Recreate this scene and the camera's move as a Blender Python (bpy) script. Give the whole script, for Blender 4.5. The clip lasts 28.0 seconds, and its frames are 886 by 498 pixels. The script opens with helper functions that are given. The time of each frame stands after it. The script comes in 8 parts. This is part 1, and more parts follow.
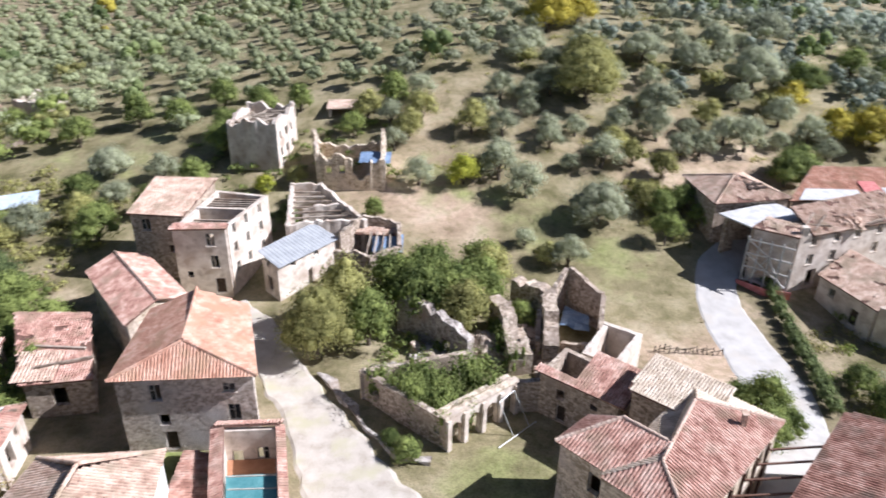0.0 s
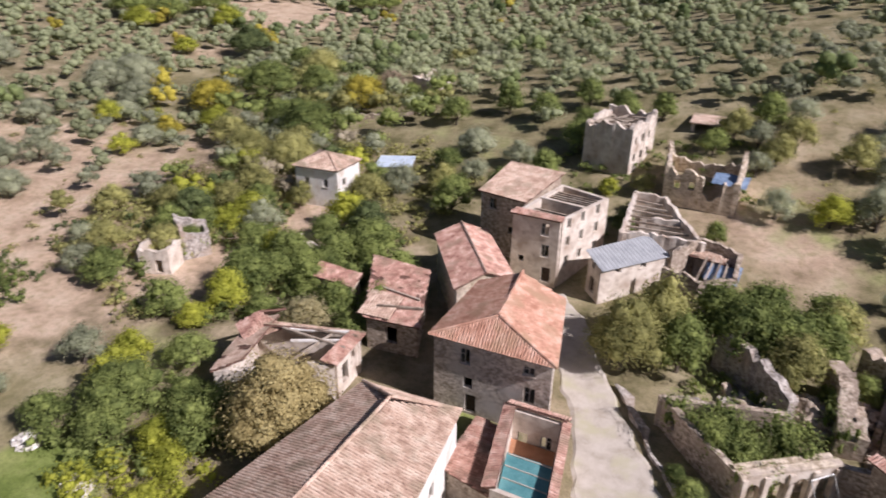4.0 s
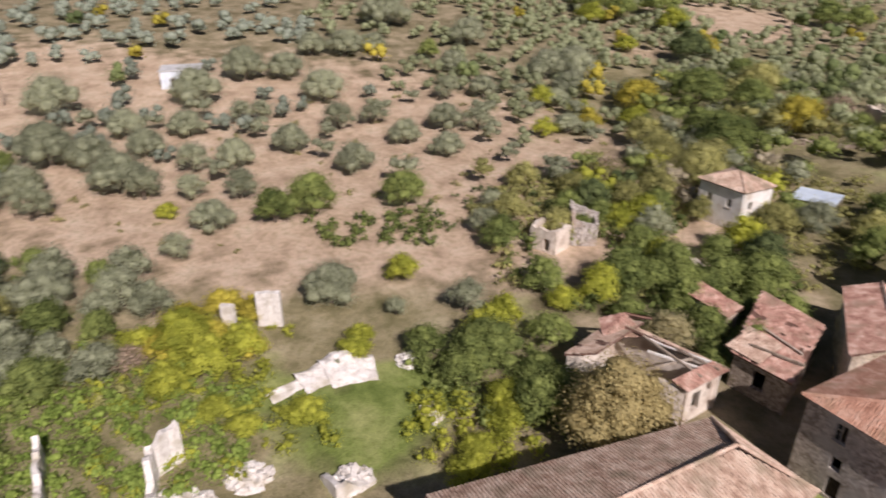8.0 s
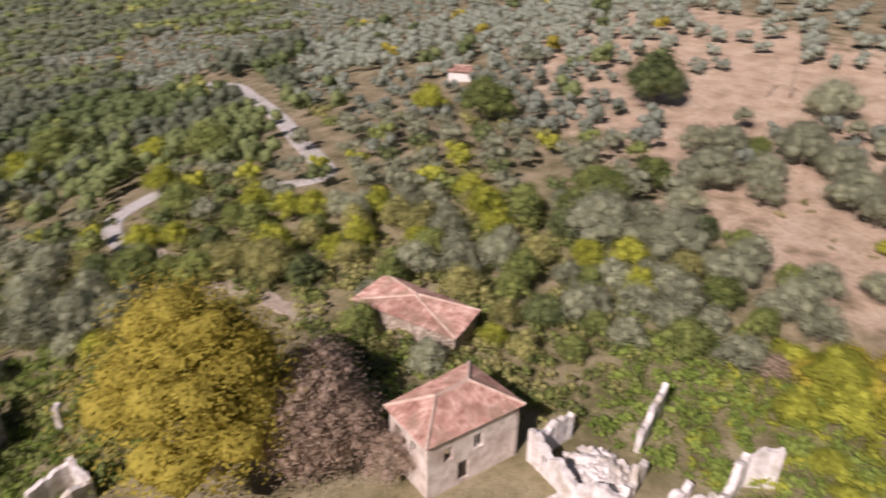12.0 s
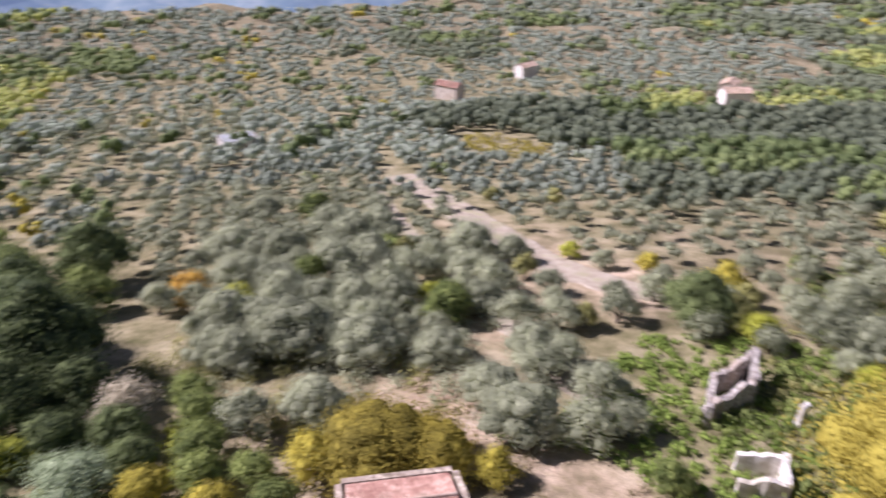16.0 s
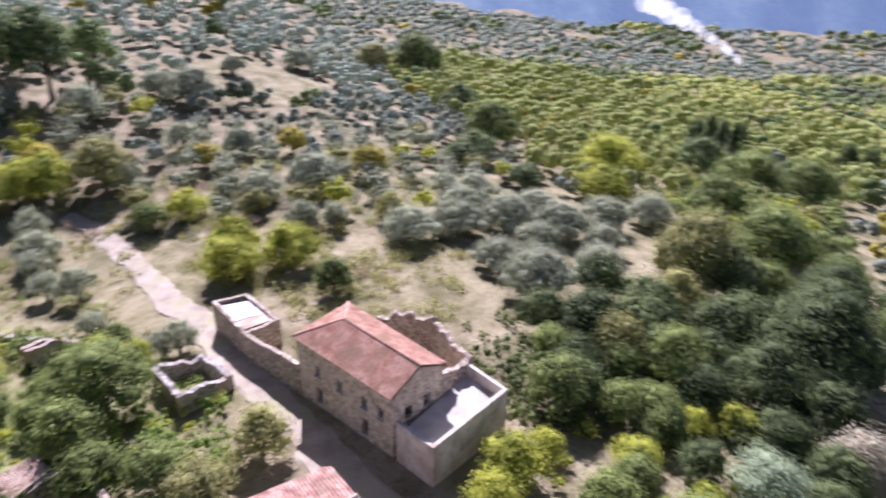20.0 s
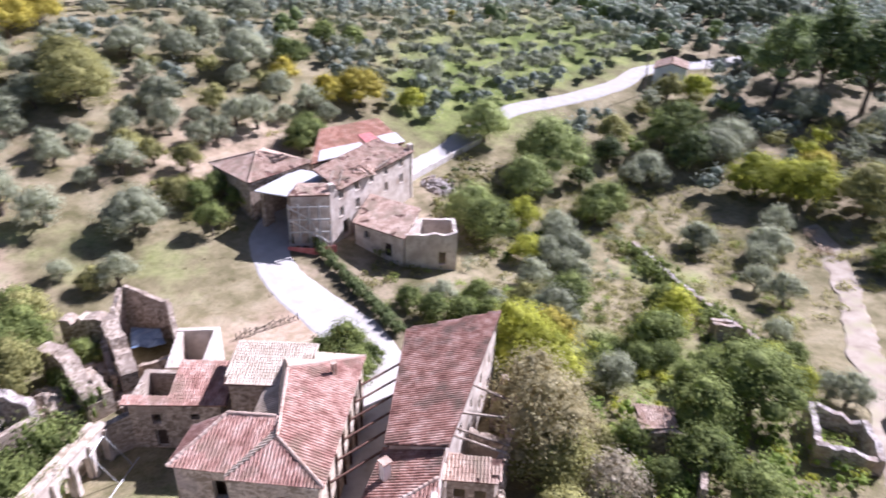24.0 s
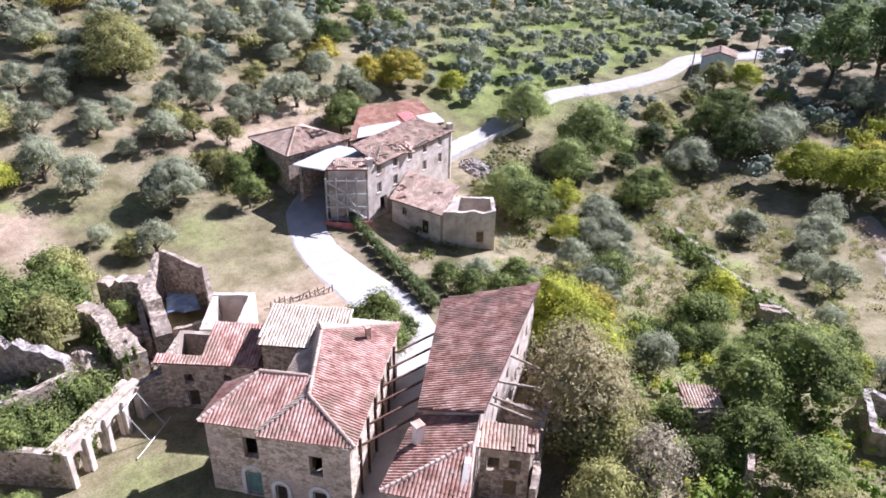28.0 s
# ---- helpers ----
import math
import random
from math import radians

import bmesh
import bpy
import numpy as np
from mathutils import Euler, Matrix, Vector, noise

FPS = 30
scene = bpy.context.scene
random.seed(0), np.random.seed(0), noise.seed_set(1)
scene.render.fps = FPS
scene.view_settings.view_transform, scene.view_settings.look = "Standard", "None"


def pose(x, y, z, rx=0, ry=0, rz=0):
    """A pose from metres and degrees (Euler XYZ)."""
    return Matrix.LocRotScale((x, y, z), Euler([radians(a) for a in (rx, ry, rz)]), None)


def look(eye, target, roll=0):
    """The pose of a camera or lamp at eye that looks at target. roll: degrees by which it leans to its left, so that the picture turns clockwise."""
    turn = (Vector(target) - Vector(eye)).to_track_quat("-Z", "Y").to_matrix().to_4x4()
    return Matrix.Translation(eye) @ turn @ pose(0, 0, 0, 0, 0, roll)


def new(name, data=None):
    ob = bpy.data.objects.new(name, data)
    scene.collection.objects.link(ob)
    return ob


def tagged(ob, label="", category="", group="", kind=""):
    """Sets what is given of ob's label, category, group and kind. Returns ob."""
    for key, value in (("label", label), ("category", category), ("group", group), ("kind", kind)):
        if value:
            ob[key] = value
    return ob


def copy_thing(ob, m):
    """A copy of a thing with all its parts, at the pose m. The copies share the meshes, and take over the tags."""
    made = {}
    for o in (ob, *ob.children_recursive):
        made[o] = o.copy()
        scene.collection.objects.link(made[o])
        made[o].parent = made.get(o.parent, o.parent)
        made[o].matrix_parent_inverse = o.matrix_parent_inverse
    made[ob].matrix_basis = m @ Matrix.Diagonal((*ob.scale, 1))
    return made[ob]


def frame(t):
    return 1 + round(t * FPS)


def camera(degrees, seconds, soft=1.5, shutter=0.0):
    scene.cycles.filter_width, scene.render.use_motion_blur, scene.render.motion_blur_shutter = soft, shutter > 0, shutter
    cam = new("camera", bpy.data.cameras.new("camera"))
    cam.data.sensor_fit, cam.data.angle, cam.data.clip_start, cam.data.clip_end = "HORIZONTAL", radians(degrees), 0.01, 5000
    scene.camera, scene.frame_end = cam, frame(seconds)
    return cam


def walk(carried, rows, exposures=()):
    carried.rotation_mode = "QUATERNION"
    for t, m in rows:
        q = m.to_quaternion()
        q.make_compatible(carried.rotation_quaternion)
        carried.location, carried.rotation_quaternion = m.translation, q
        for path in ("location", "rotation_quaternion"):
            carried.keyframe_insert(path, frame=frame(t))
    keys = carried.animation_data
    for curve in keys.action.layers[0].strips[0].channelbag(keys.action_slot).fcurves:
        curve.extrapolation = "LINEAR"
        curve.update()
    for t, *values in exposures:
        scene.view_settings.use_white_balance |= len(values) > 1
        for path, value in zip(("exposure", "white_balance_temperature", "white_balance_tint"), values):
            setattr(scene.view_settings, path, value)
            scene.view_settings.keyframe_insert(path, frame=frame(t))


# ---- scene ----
cam = camera(64.60, 28.0, soft=1.75, shutter=0.75)
PATH = [
    (0.0, 0.000, 0.000, 43.999, 62.900, -0.700, -0.011),
    (0.5, 0.000, 0.000, 43.999, 62.845, -0.768, 3.733),
    (1.0, 0.000, 0.000, 43.999, 62.816, -0.823, 7.487),
    (1.5, 0.000, 0.000, 43.999, 62.775, -0.864, 11.192),
    (2.0, 0.000, 0.000, 43.999, 62.773, -0.846, 14.837),
    (2.5, 0.000, 0.000, 43.999, 62.786, -0.823, 18.475),
    (3.0, 0.000, 0.000, 43.999, 62.803, -0.817, 22.188),
    (3.5, 0.000, 0.000, 43.999, 62.842, -0.739, 25.846),
    (5.5, 0.000, 0.000, 43.999, 62.887, -0.508, 40.644),
    (6.0, 0.000, 0.000, 43.999, 62.889, -0.498, 44.473),
    (6.5, 0.000, 0.000, 43.999, 62.870, -0.422, 48.722),
    (7.0, 0.000, 0.000, 43.999, 62.836, -0.401, 53.665),
    (7.5, 0.000, 0.000, 43.999, 62.793, -0.368, 58.516),
    (8.0, 0.000, 0.000, 43.999, 62.752, -0.271, 63.477),
    (8.5, 0.000, 0.000, 43.999, 62.765, -0.288, 68.913),
    (9.0, 0.000, 0.000, 43.999, 62.712, -0.278, 75.184),
    (9.5, 0.000, 0.000, 43.999, 62.709, -0.215, 82.132),
    (10.0, 0.000, 0.000, 43.999, 62.703, -0.194, 90.064),
    (10.5, 0.000, 0.000, 43.999, 62.720, -0.238, 97.973),
    (11.0, 0.000, 0.000, 43.999, 62.703, -0.266, 106.638),
    (11.5, 0.000, 0.000, 43.999, 62.642, -0.305, 114.916),
    (12.0, 0.000, 0.000, 43.999, 62.620, -0.500, 122.600),
    (12.5, 0.000, 0.000, 43.999, 62.599, -0.708, 130.245),
    (14.5, 0.000, 0.000, 43.999, 62.415, -0.666, 164.808),
    (15.0, 0.000, 0.000, 43.999, 62.386, -0.646, 173.277),
    (15.5, 0.000, 0.000, 43.999, 62.363, -0.700, -177.478),
    (16.0, 0.000, 0.000, 43.999, 62.346, -0.749, -168.599),
    (16.5, 0.000, 0.000, 43.999, 62.372, -0.532, -159.458),
    (17.0, 0.000, 0.000, 43.999, 62.372, -0.328, -150.804),
    (17.5, 0.000, 0.000, 43.999, 62.401, -0.355, -141.498),
    (18.0, 0.000, 0.000, 43.999, 62.446, -0.288, -132.456),
    (18.5, 0.000, 0.000, 43.999, 62.503, -0.425, -123.030),
    (19.0, 0.000, 0.000, 43.999, 62.590, -0.427, -114.068),
    (19.5, 0.000, 0.000, 43.999, 62.678, -0.416, -107.757),
    (20.0, 0.000, 0.000, 43.999, 62.829, -0.601, -100.316),
    (20.5, 0.000, 0.000, 43.999, 62.838, -0.719, -93.071),
    (21.0, 0.000, 0.000, 43.999, 62.830, -0.843, -85.634),
    (21.5, 0.000, 0.000, 43.999, 62.795, -0.984, -78.288),
    (22.0, 0.000, 0.000, 43.999, 62.681, -1.112, -70.587),
    (22.5, 0.000, 0.000, 43.999, 62.675, -1.164, -62.999),
    (24.5, 0.000, 0.000, 43.999, 62.656, -1.248, -36.642),
    (25.0, -0.020, 0.015, 43.663, 62.656, -1.248, -36.592),
    (25.5, -0.043, 0.032, 43.260, 62.656, -1.248, -36.532),
    (26.0, -0.077, 0.057, 42.689, 62.656, -1.248, -36.447),
    (26.5, -0.106, 0.078, 42.184, 62.656, -1.248, -36.372),
    (27.0, -0.137, 0.101, 41.664, 62.656, -1.248, -36.294),
    (27.5, -0.166, 0.123, 41.143, 62.656, -1.248, -36.217),
    (28.0, -0.196, 0.145, 40.638, 62.656, -1.248, -36.142),
]
walk(cam, [(t, pose(x, y, z, rx, ry, rz)) for t, x, y, z, rx, ry, rz in PATH],
     [(0.0, 0.77, 5600, 18), (3.0, 0.36, 5900, 24), (6.0, 0.10, 6200, 25), (8.0, 0.02, 6350, 24), (9.5, -0.02, 6450, 25), (11.5, -0.02, 6500, 31), (15.0, 0.50, 6000, 33), (18.0, 0.94, 5500, 33), (20.0, 1.06, 5450, 35), (22.0, 1.0, 5450, 34), (28.0, 1.02, 5400, 28)])

# ---- world, sun, exposure ----
SUN_AZ, SUN_EL = 91.0, 40.0
world = bpy.data.worlds.new("sky")
scene.world = world
world.use_nodes = True
wn = world.node_tree
sky = wn.nodes.new("ShaderNodeTexSky")
sky.sky_type, sky.sun_disc = "NISHITA", False
sky.sun_elevation, sky.sun_rotation = radians(SUN_EL), radians(SUN_AZ)
sky.air_density, sky.dust_density = 1.0, 1.5
wn.links.new(sky.outputs[0], wn.nodes["Background"].inputs[0])
wn.nodes["Background"].inputs[1].default_value = 0.032
sun = new("sun", bpy.data.lights.new("sun", "SUN"))
sun.data.energy, sun.data.angle, sun.data.color = 5.0, radians(0.5), (1.0, 0.95, 0.86)
sun.matrix_world = look((0, 0, 0), (-math.sin(radians(SUN_AZ)) * math.cos(radians(SUN_EL)),
                                    -math.cos(radians(SUN_AZ)) * math.cos(radians(SUN_EL)), -math.sin(radians(SUN_EL))))


# ---- materials ----
def material(name, colors, scale=3.0, rough=0.9, bump=0.3, fine=40.0, bump_dist=0.04, by_object=0.0, by_island=0.0,
             stain=None, stain_scale=0.4, metal=0.0, spec=0.3, translucent=0.0, stretch=(1, 1, 1), stones=0.0):
    """Noise at two scales through a colour ramp, a stain layer, relief, and variation from piece to piece."""
    m = bpy.data.materials.new(name)
    m.use_nodes = True
    nt = m.node_tree
    N, L = nt.nodes, nt.links
    out, bsdf = N["Material Output"], N["Principled BSDF"]
    geo = N.new("ShaderNodeNewGeometry")
    mp = N.new("ShaderNodeMapping")
    mp.inputs["Scale"].default_value = stretch
    L.new(geo.outputs["Position"], mp.inputs["Vector"])
    n1, n2 = N.new("ShaderNodeTexNoise"), N.new("ShaderNodeTexNoise")
    for n, sc, det in ((n1, scale, 5), (n2, fine, 3)):
        n.inputs["Scale"].default_value, n.inputs["Detail"].default_value = sc, det
        L.new(mp.outputs[0], n.inputs["Vector"])
    fac = N.new("ShaderNodeMath")
    fac.operation = "MULTIPLY_ADD"
    L.new(n2.outputs["Fac"], fac.inputs[0])
    fac.inputs[1].default_value = 0.55
    sub = N.new("ShaderNodeMath")
    sub.operation = "MULTIPLY_ADD"
    L.new(n1.outputs["Fac"], sub.inputs[0])
    sub.inputs[1].default_value, sub.inputs[2].default_value = 1.0, -0.27
    L.new(sub.outputs[0], fac.inputs[2])
    total = fac.outputs[0]
    if stones:
        warp = N.new("ShaderNodeVectorMath")
        warp.operation = "MULTIPLY_ADD"
        L.new(n1.outputs["Color"], warp.inputs[0])
        warp.inputs[1].default_value = (0.12, 0.12, 0.12)
        flat = N.new("ShaderNodeMapping")
        flat.inputs["Scale"].default_value = (1, 1, 1.6)
        L.new(geo.outputs["Position"], flat.inputs["Vector"])
        L.new(flat.outputs[0], warp.inputs[2])
        cell, edge = N.new("ShaderNodeTexVoronoi"), N.new("ShaderNodeTexVoronoi")
        edge.feature = "DISTANCE_TO_EDGE"
        for n in (cell, edge):
            n.inputs["Scale"].default_value = stones
            L.new(warp.outputs[0], n.inputs["Vector"])
        sep = N.new("ShaderNodeSeparateColor")
        L.new(cell.outputs["Color"], sep.inputs[0])
        one = N.new("ShaderNodeMath")
        one.operation = "MULTIPLY_ADD"
        L.new(sep.outputs[0], one.inputs[0])
        one.inputs[1].default_value = 0.34
        L.new(total, one.inputs[2])
        joint = N.new("ShaderNodeMapRange")
        joint.inputs[1].default_value, joint.inputs[2].default_value, joint.inputs[3].default_value, joint.inputs[4].default_value = 0.0, 0.08, -0.36, -0.17
        L.new(edge.outputs["Distance"], joint.inputs[0])
        two = N.new("ShaderNodeMath")
        two.operation = "ADD"
        L.new(one.outputs[0], two.inputs[0])
        L.new(joint.outputs[0], two.inputs[1])
        total = two.outputs[0]
        relief = N.new("ShaderNodeMath")
        relief.operation = "MULTIPLY_ADD"
        L.new(joint.outputs[0], relief.inputs[0])
        relief.inputs[1].default_value = 2.0
        L.new(fac.outputs[0], relief.inputs[2])
    for amount, socket in ((by_object, "object"), (by_island, "island")):
        if amount:
            src = N.new("ShaderNodeObjectInfo").outputs["Random"] if socket == "object" else geo.outputs["Random Per Island"]
            a = N.new("ShaderNodeMath")
            a.operation = "MULTIPLY_ADD"
            L.new(src, a.inputs[0])
            a.inputs[1].default_value = amount
            b = N.new("ShaderNodeMath")
            b.operation = "ADD"
            b.inputs[1].default_value = -amount / 2
            L.new(total, b.inputs[0])
            L.new(b.outputs[0], a.inputs[2])
            total = a.outputs[0]
    ramp = N.new("ShaderNodeValToRGB")
    el = ramp.color_ramp.elements
    while len(el) < len(colors):
        el.new(0.5)
    for i, c in enumerate(colors):
        el[i].position = 0.28 + 0.44 * i / max(1, len(colors) - 1)
        el[i].color = (*c, 1)
    L.new(total, ramp.inputs[0])
    col = ramp.outputs[0]
    if stain:
        n3 = N.new("ShaderNodeTexNoise")
        n3.inputs["Scale"].default_value, n3.inputs["Detail"].default_value = stain_scale, 6
        L.new(geo.outputs["Position"], n3.inputs["Vector"])
        r3 = N.new("ShaderNodeMapRange")
        r3.inputs[1].default_value, r3.inputs[2].default_value = 0.5, 0.68
        L.new(n3.outputs["Fac"], r3.inputs[0])
        mix = N.new("ShaderNodeMix")
        mix.data_type = "RGBA"
        L.new(r3.outputs[0], mix.inputs["Factor"])
        L.new(col, mix.inputs["A"])
        mix.inputs["B"].default_value = (*stain, 1)
        col = mix.outputs["Result"]
    L.new(col, bsdf.inputs["Base Color"])
    bsdf.inputs["Roughness"].default_value, bsdf.inputs["Metallic"].default_value = rough, metal
    bsdf.inputs["Specular IOR Level"].default_value = spec
    if bump:
        b = N.new("ShaderNodeBump")
        b.inputs["Strength"].default_value, b.inputs["Distance"].default_value = bump, bump_dist
        L.new((relief if stones else fac).outputs[0], b.inputs["Height"])
        L.new(b.outputs[0], bsdf.inputs["Normal"])
    if translucent:
        tr = N.new("ShaderNodeBsdfTranslucent")
        ms = N.new("ShaderNodeMixShader")
        ms.inputs[0].default_value = translucent
        L.new(col, tr.inputs[0])
        L.new(bsdf.outputs[0], ms.inputs[1])
        L.new(tr.outputs[0], ms.inputs[2])
        L.new(ms.outputs[0], out.inputs[0])
    return m


STONE = material("rubble_stone", [(0.22, 0.17, 0.125), (0.48, 0.39, 0.305), (0.68, 0.585, 0.475)], 2.2, 0.95, 0.7, 6.0, 0.08, stain=(0.40, 0.32, 0.255), stain_scale=0.35, stones=3.2)
STONE_GREY = material("grey_stone", [(0.22, 0.19, 0.17), (0.43, 0.385, 0.345), (0.58, 0.53, 0.485)], 2.0, 0.95, 0.8, 6.0, 0.08, stain=(0.42, 0.33, 0.26), stain_scale=0.3, stones=3.0)
TAN_STONE = material("rendered_stone", [(0.35, 0.275, 0.19), (0.64, 0.535, 0.405), (0.78, 0.685, 0.55)], 1.4, 0.95, 0.6, 7.0, 0.06, stain=(0.54, 0.455, 0.39), stain_scale=0.3, stones=3.6)
PLASTER = material("pale_plaster", [(0.45, 0.375, 0.305), (0.67, 0.59, 0.505), (0.77, 0.71, 0.635)], 1.2, 0.92, 0.45, 9.0, 0.03, stain=(0.42, 0.33, 0.26), stain_scale=0.6)
WHITEWASH = material("whitewash", [(0.62, 0.59, 0.54), (0.76, 0.74, 0.70), (0.8, 0.78, 0.74)], 1.0, 0.9, 0.25, 9.0, 0.02, stain=(0.55, 0.48, 0.4), stain_scale=0.5)
PALE_STONE = material("bleached_stone", [(0.52, 0.47, 0.42), (0.71, 0.665, 0.615), (0.80, 0.765, 0.725)], 1.6, 0.95, 0.9, 5.0, 0.1, by_island=0.25, stain=(0.46, 0.41, 0.32), stain_scale=0.5)
TILE = material("terracotta_tile", [(0.30, 0.15, 0.115), (0.54, 0.315, 0.245), (0.71, 0.51, 0.42)], 0.9, 0.9, 0.3, 12.0, 0.02, by_island=0.16, stain=(0.34, 0.23, 0.165), stain_scale=0.5)
TILE_PALE = material("weathered_tile", [(0.36, 0.235, 0.17), (0.57, 0.41, 0.315), (0.71, 0.57, 0.46)], 0.9, 0.9, 0.3, 12.0, 0.02, by_island=0.16, stain=(0.36, 0.28, 0.20), stain_scale=0.5)
TILE_DARK = material("dark_tile", [(0.23, 0.115, 0.085), (0.43, 0.24, 0.18), (0.60, 0.42, 0.34)], 0.9, 0.92, 0.3, 12.0, 0.02, by_island=0.16, stain=(0.22, 0.155, 0.115), stain_scale=0.5)
TILE_ORANGE = material("new_orange_tile", [(0.42, 0.21, 0.14), (0.60, 0.34, 0.24), (0.72, 0.49, 0.38)], 0.9, 0.9, 0.3, 12.0, 0.02, by_island=0.16, stain=(0.44, 0.28, 0.18), stain_scale=0.5)
TILE_CREAM = material("bleached_cream_tile", [(0.44, 0.35, 0.255), (0.65, 0.545, 0.43), (0.77, 0.68, 0.565)], 0.9, 0.9, 0.3, 12.0, 0.02, by_island=0.16, stain=(0.50, 0.41, 0.31), stain_scale=0.5)
MORTAR = material("mortared_ridge_tile", [(0.42, 0.28, 0.21), (0.60, 0.45, 0.355), (0.70, 0.575, 0.475)], 1.2, 0.9, 0.3, 12.0, 0.02)
PALE_BLUE = material("pale_blue_paint", [(0.56, 0.62, 0.68), (0.66, 0.72, 0.78), (0.72, 0.77, 0.82)], 1.0, 0.9, 0.25, 9.0, 0.02)
PATCHED = material("stone_with_render_patches", [(0.33, 0.27, 0.215), (0.58, 0.50, 0.425), (0.73, 0.66, 0.585)], 2.2, 0.95, 0.7, 6.0, 0.08, stain=(0.62, 0.575, 0.53), stain_scale=0.28, stones=3.2)
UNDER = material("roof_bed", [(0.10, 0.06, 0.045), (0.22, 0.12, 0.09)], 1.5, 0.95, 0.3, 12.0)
TIMBER = material("grey_timber", [(0.16, 0.12, 0.09), (0.34, 0.28, 0.22), (0.46, 0.40, 0.33)], 2.0, 0.85, 0.4, 22.0, 0.02, by_object=0.3)
DARKWOOD = material("dark_wood", [(0.035, 0.025, 0.02), (0.09, 0.06, 0.045)], 3.0, 0.8, 0.3, 20.0)
FRAME = material("window_frame_paint", [(0.40, 0.36, 0.30), (0.6, 0.56, 0.5)], 4.0, 0.7, 0.2, 20.0)
GREENPAINT = material("green_door_paint", [(0.12, 0.22, 0.19), (0.22, 0.34, 0.30)], 3.0, 0.6, 0.2, 20.0)
GLASS = material("dusty_glass", [(0.015, 0.017, 0.02), (0.04, 0.045, 0.05)], 2.0, 0.18, 0.0, 5.0, spec=0.5)
SHEET_WHITE = material("white_roof_sheet", [(0.45, 0.45, 0.44), (0.68, 0.68, 0.67)], 1.0, 0.6, 0.1, 8.0)
SLATE = material("grey_sheet_roof", [(0.29, 0.305, 0.32), (0.42, 0.435, 0.45)], 1.0, 0.6, 0.15, 10.0)
BLUE = material("blue_tarp", [(0.10, 0.16, 0.27), (0.27, 0.36, 0.49)], 1.5, 0.5, 0.3, 8.0, 0.05)
RED = material("red_netting", [(0.46, 0.13, 0.12), (0.62, 0.26, 0.24)], 2.0, 0.8, 0.1, 8.0)
TEAL = material("teal_roof_sheet", [(0.06, 0.20, 0.22), (0.14, 0.32, 0.33)], 1.0, 0.55, 0.1, 8.0)
STEEL = material("galvanised_steel", [(0.38, 0.38, 0.38), (0.58, 0.58, 0.57)], 2.0, 0.5, 0.1, 10.0, metal=0.3)
RUST = material("rusty_steel", [(0.08, 0.04, 0.03), (0.18, 0.10, 0.07)], 3.0, 0.8, 0.2, 14.0)
GRAVEL = material("white_gravel", [(0.41, 0.39, 0.36), (0.49, 0.47, 0.44), (0.55, 0.53, 0.50)], 0.7, 0.95, 0.3, 16.0, 0.03, stain=(0.50, 0.46, 0.40), stain_scale=0.25)
DIRT = material("dirt_track", [(0.29, 0.235, 0.175), (0.40, 0.335, 0.26), (0.48, 0.415, 0.335)], 0.6, 0.95, 0.4, 12.0, 0.04, stain=(0.34, 0.32, 0.18), stain_scale=0.3)
DUST = material("pale_dust", [(0.37, 0.32, 0.26), (0.49, 0.44, 0.375), (0.57, 0.52, 0.46)], 0.6, 0.95, 0.4, 12.0, 0.04, stain=(0.46, 0.43, 0.30), stain_scale=0.35)
CONCRETE = material("concrete_slab", [(0.46, 0.43, 0.39), (0.60, 0.57, 0.52)], 0.8, 0.9, 0.2, 10.0, 0.02, stain=(0.36, 0.32, 0.27), stain_scale=0.4)
BARK = material("bark", [(0.07, 0.055, 0.04), (0.17, 0.14, 0.11)], 3.0, 0.95, 0.5, 14.0, 0.04)


def leaf(name, dark, light, by_island=0.3, by_object=0.25, translucent=0.32):
    mid = tuple((a + b) / 2 for a, b in zip(dark, light))
    return material(name, [dark, mid, light], 0.6, 0.8, 0.9, 4.5, 0.25, by_object=by_object, by_island=by_island, translucent=translucent, spec=0.25)


OLIVE = leaf("olive_leaves", (0.26, 0.28, 0.18), (0.59, 0.615, 0.42), by_island=0.18, translucent=0.56)
GREEN = leaf("green_leaves", (0.095, 0.13, 0.036), (0.37, 0.43, 0.13), translucent=0.42)
DEEP = leaf("dark_leaves", (0.06, 0.085, 0.032), (0.255, 0.31, 0.118), translucent=0.38)
LIME = leaf("lime_leaves", (0.27, 0.30, 0.04), (0.66, 0.675, 0.11), translucent=0.52)
YELLOW = leaf("autumn_yellow_leaves", (0.27, 0.23, 0.03), (0.66, 0.57, 0.09))
PLANE = leaf("plane_tree_leaves", (0.21, 0.175, 0.024), (0.56, 0.475, 0.085), translucent=0.4)
BRONZE = leaf("bronze_leaves", (0.27, 0.215, 0.085), (0.63, 0.53, 0.25))
TWIGS = leaf("brown_twigs", (0.36, 0.27, 0.19), (0.62, 0.49, 0.37), by_object=0.15, translucent=0.45)
ASH = leaf("ash_leaves", (0.22, 0.27, 0.085), (0.56, 0.63, 0.235), translucent=0.4)
PINE = leaf("pine_needles", (0.10, 0.14, 0.05), (0.37, 0.45, 0.17), translucent=0.45)
RUSSET = leaf("autumn_russet_leaves", (0.36, 0.31, 0.21), (0.65, 0.58, 0.42))
BROWNGREEN = leaf("turning_leaves", (0.205, 0.205, 0.07), (0.555, 0.535, 0.205), translucent=0.44)
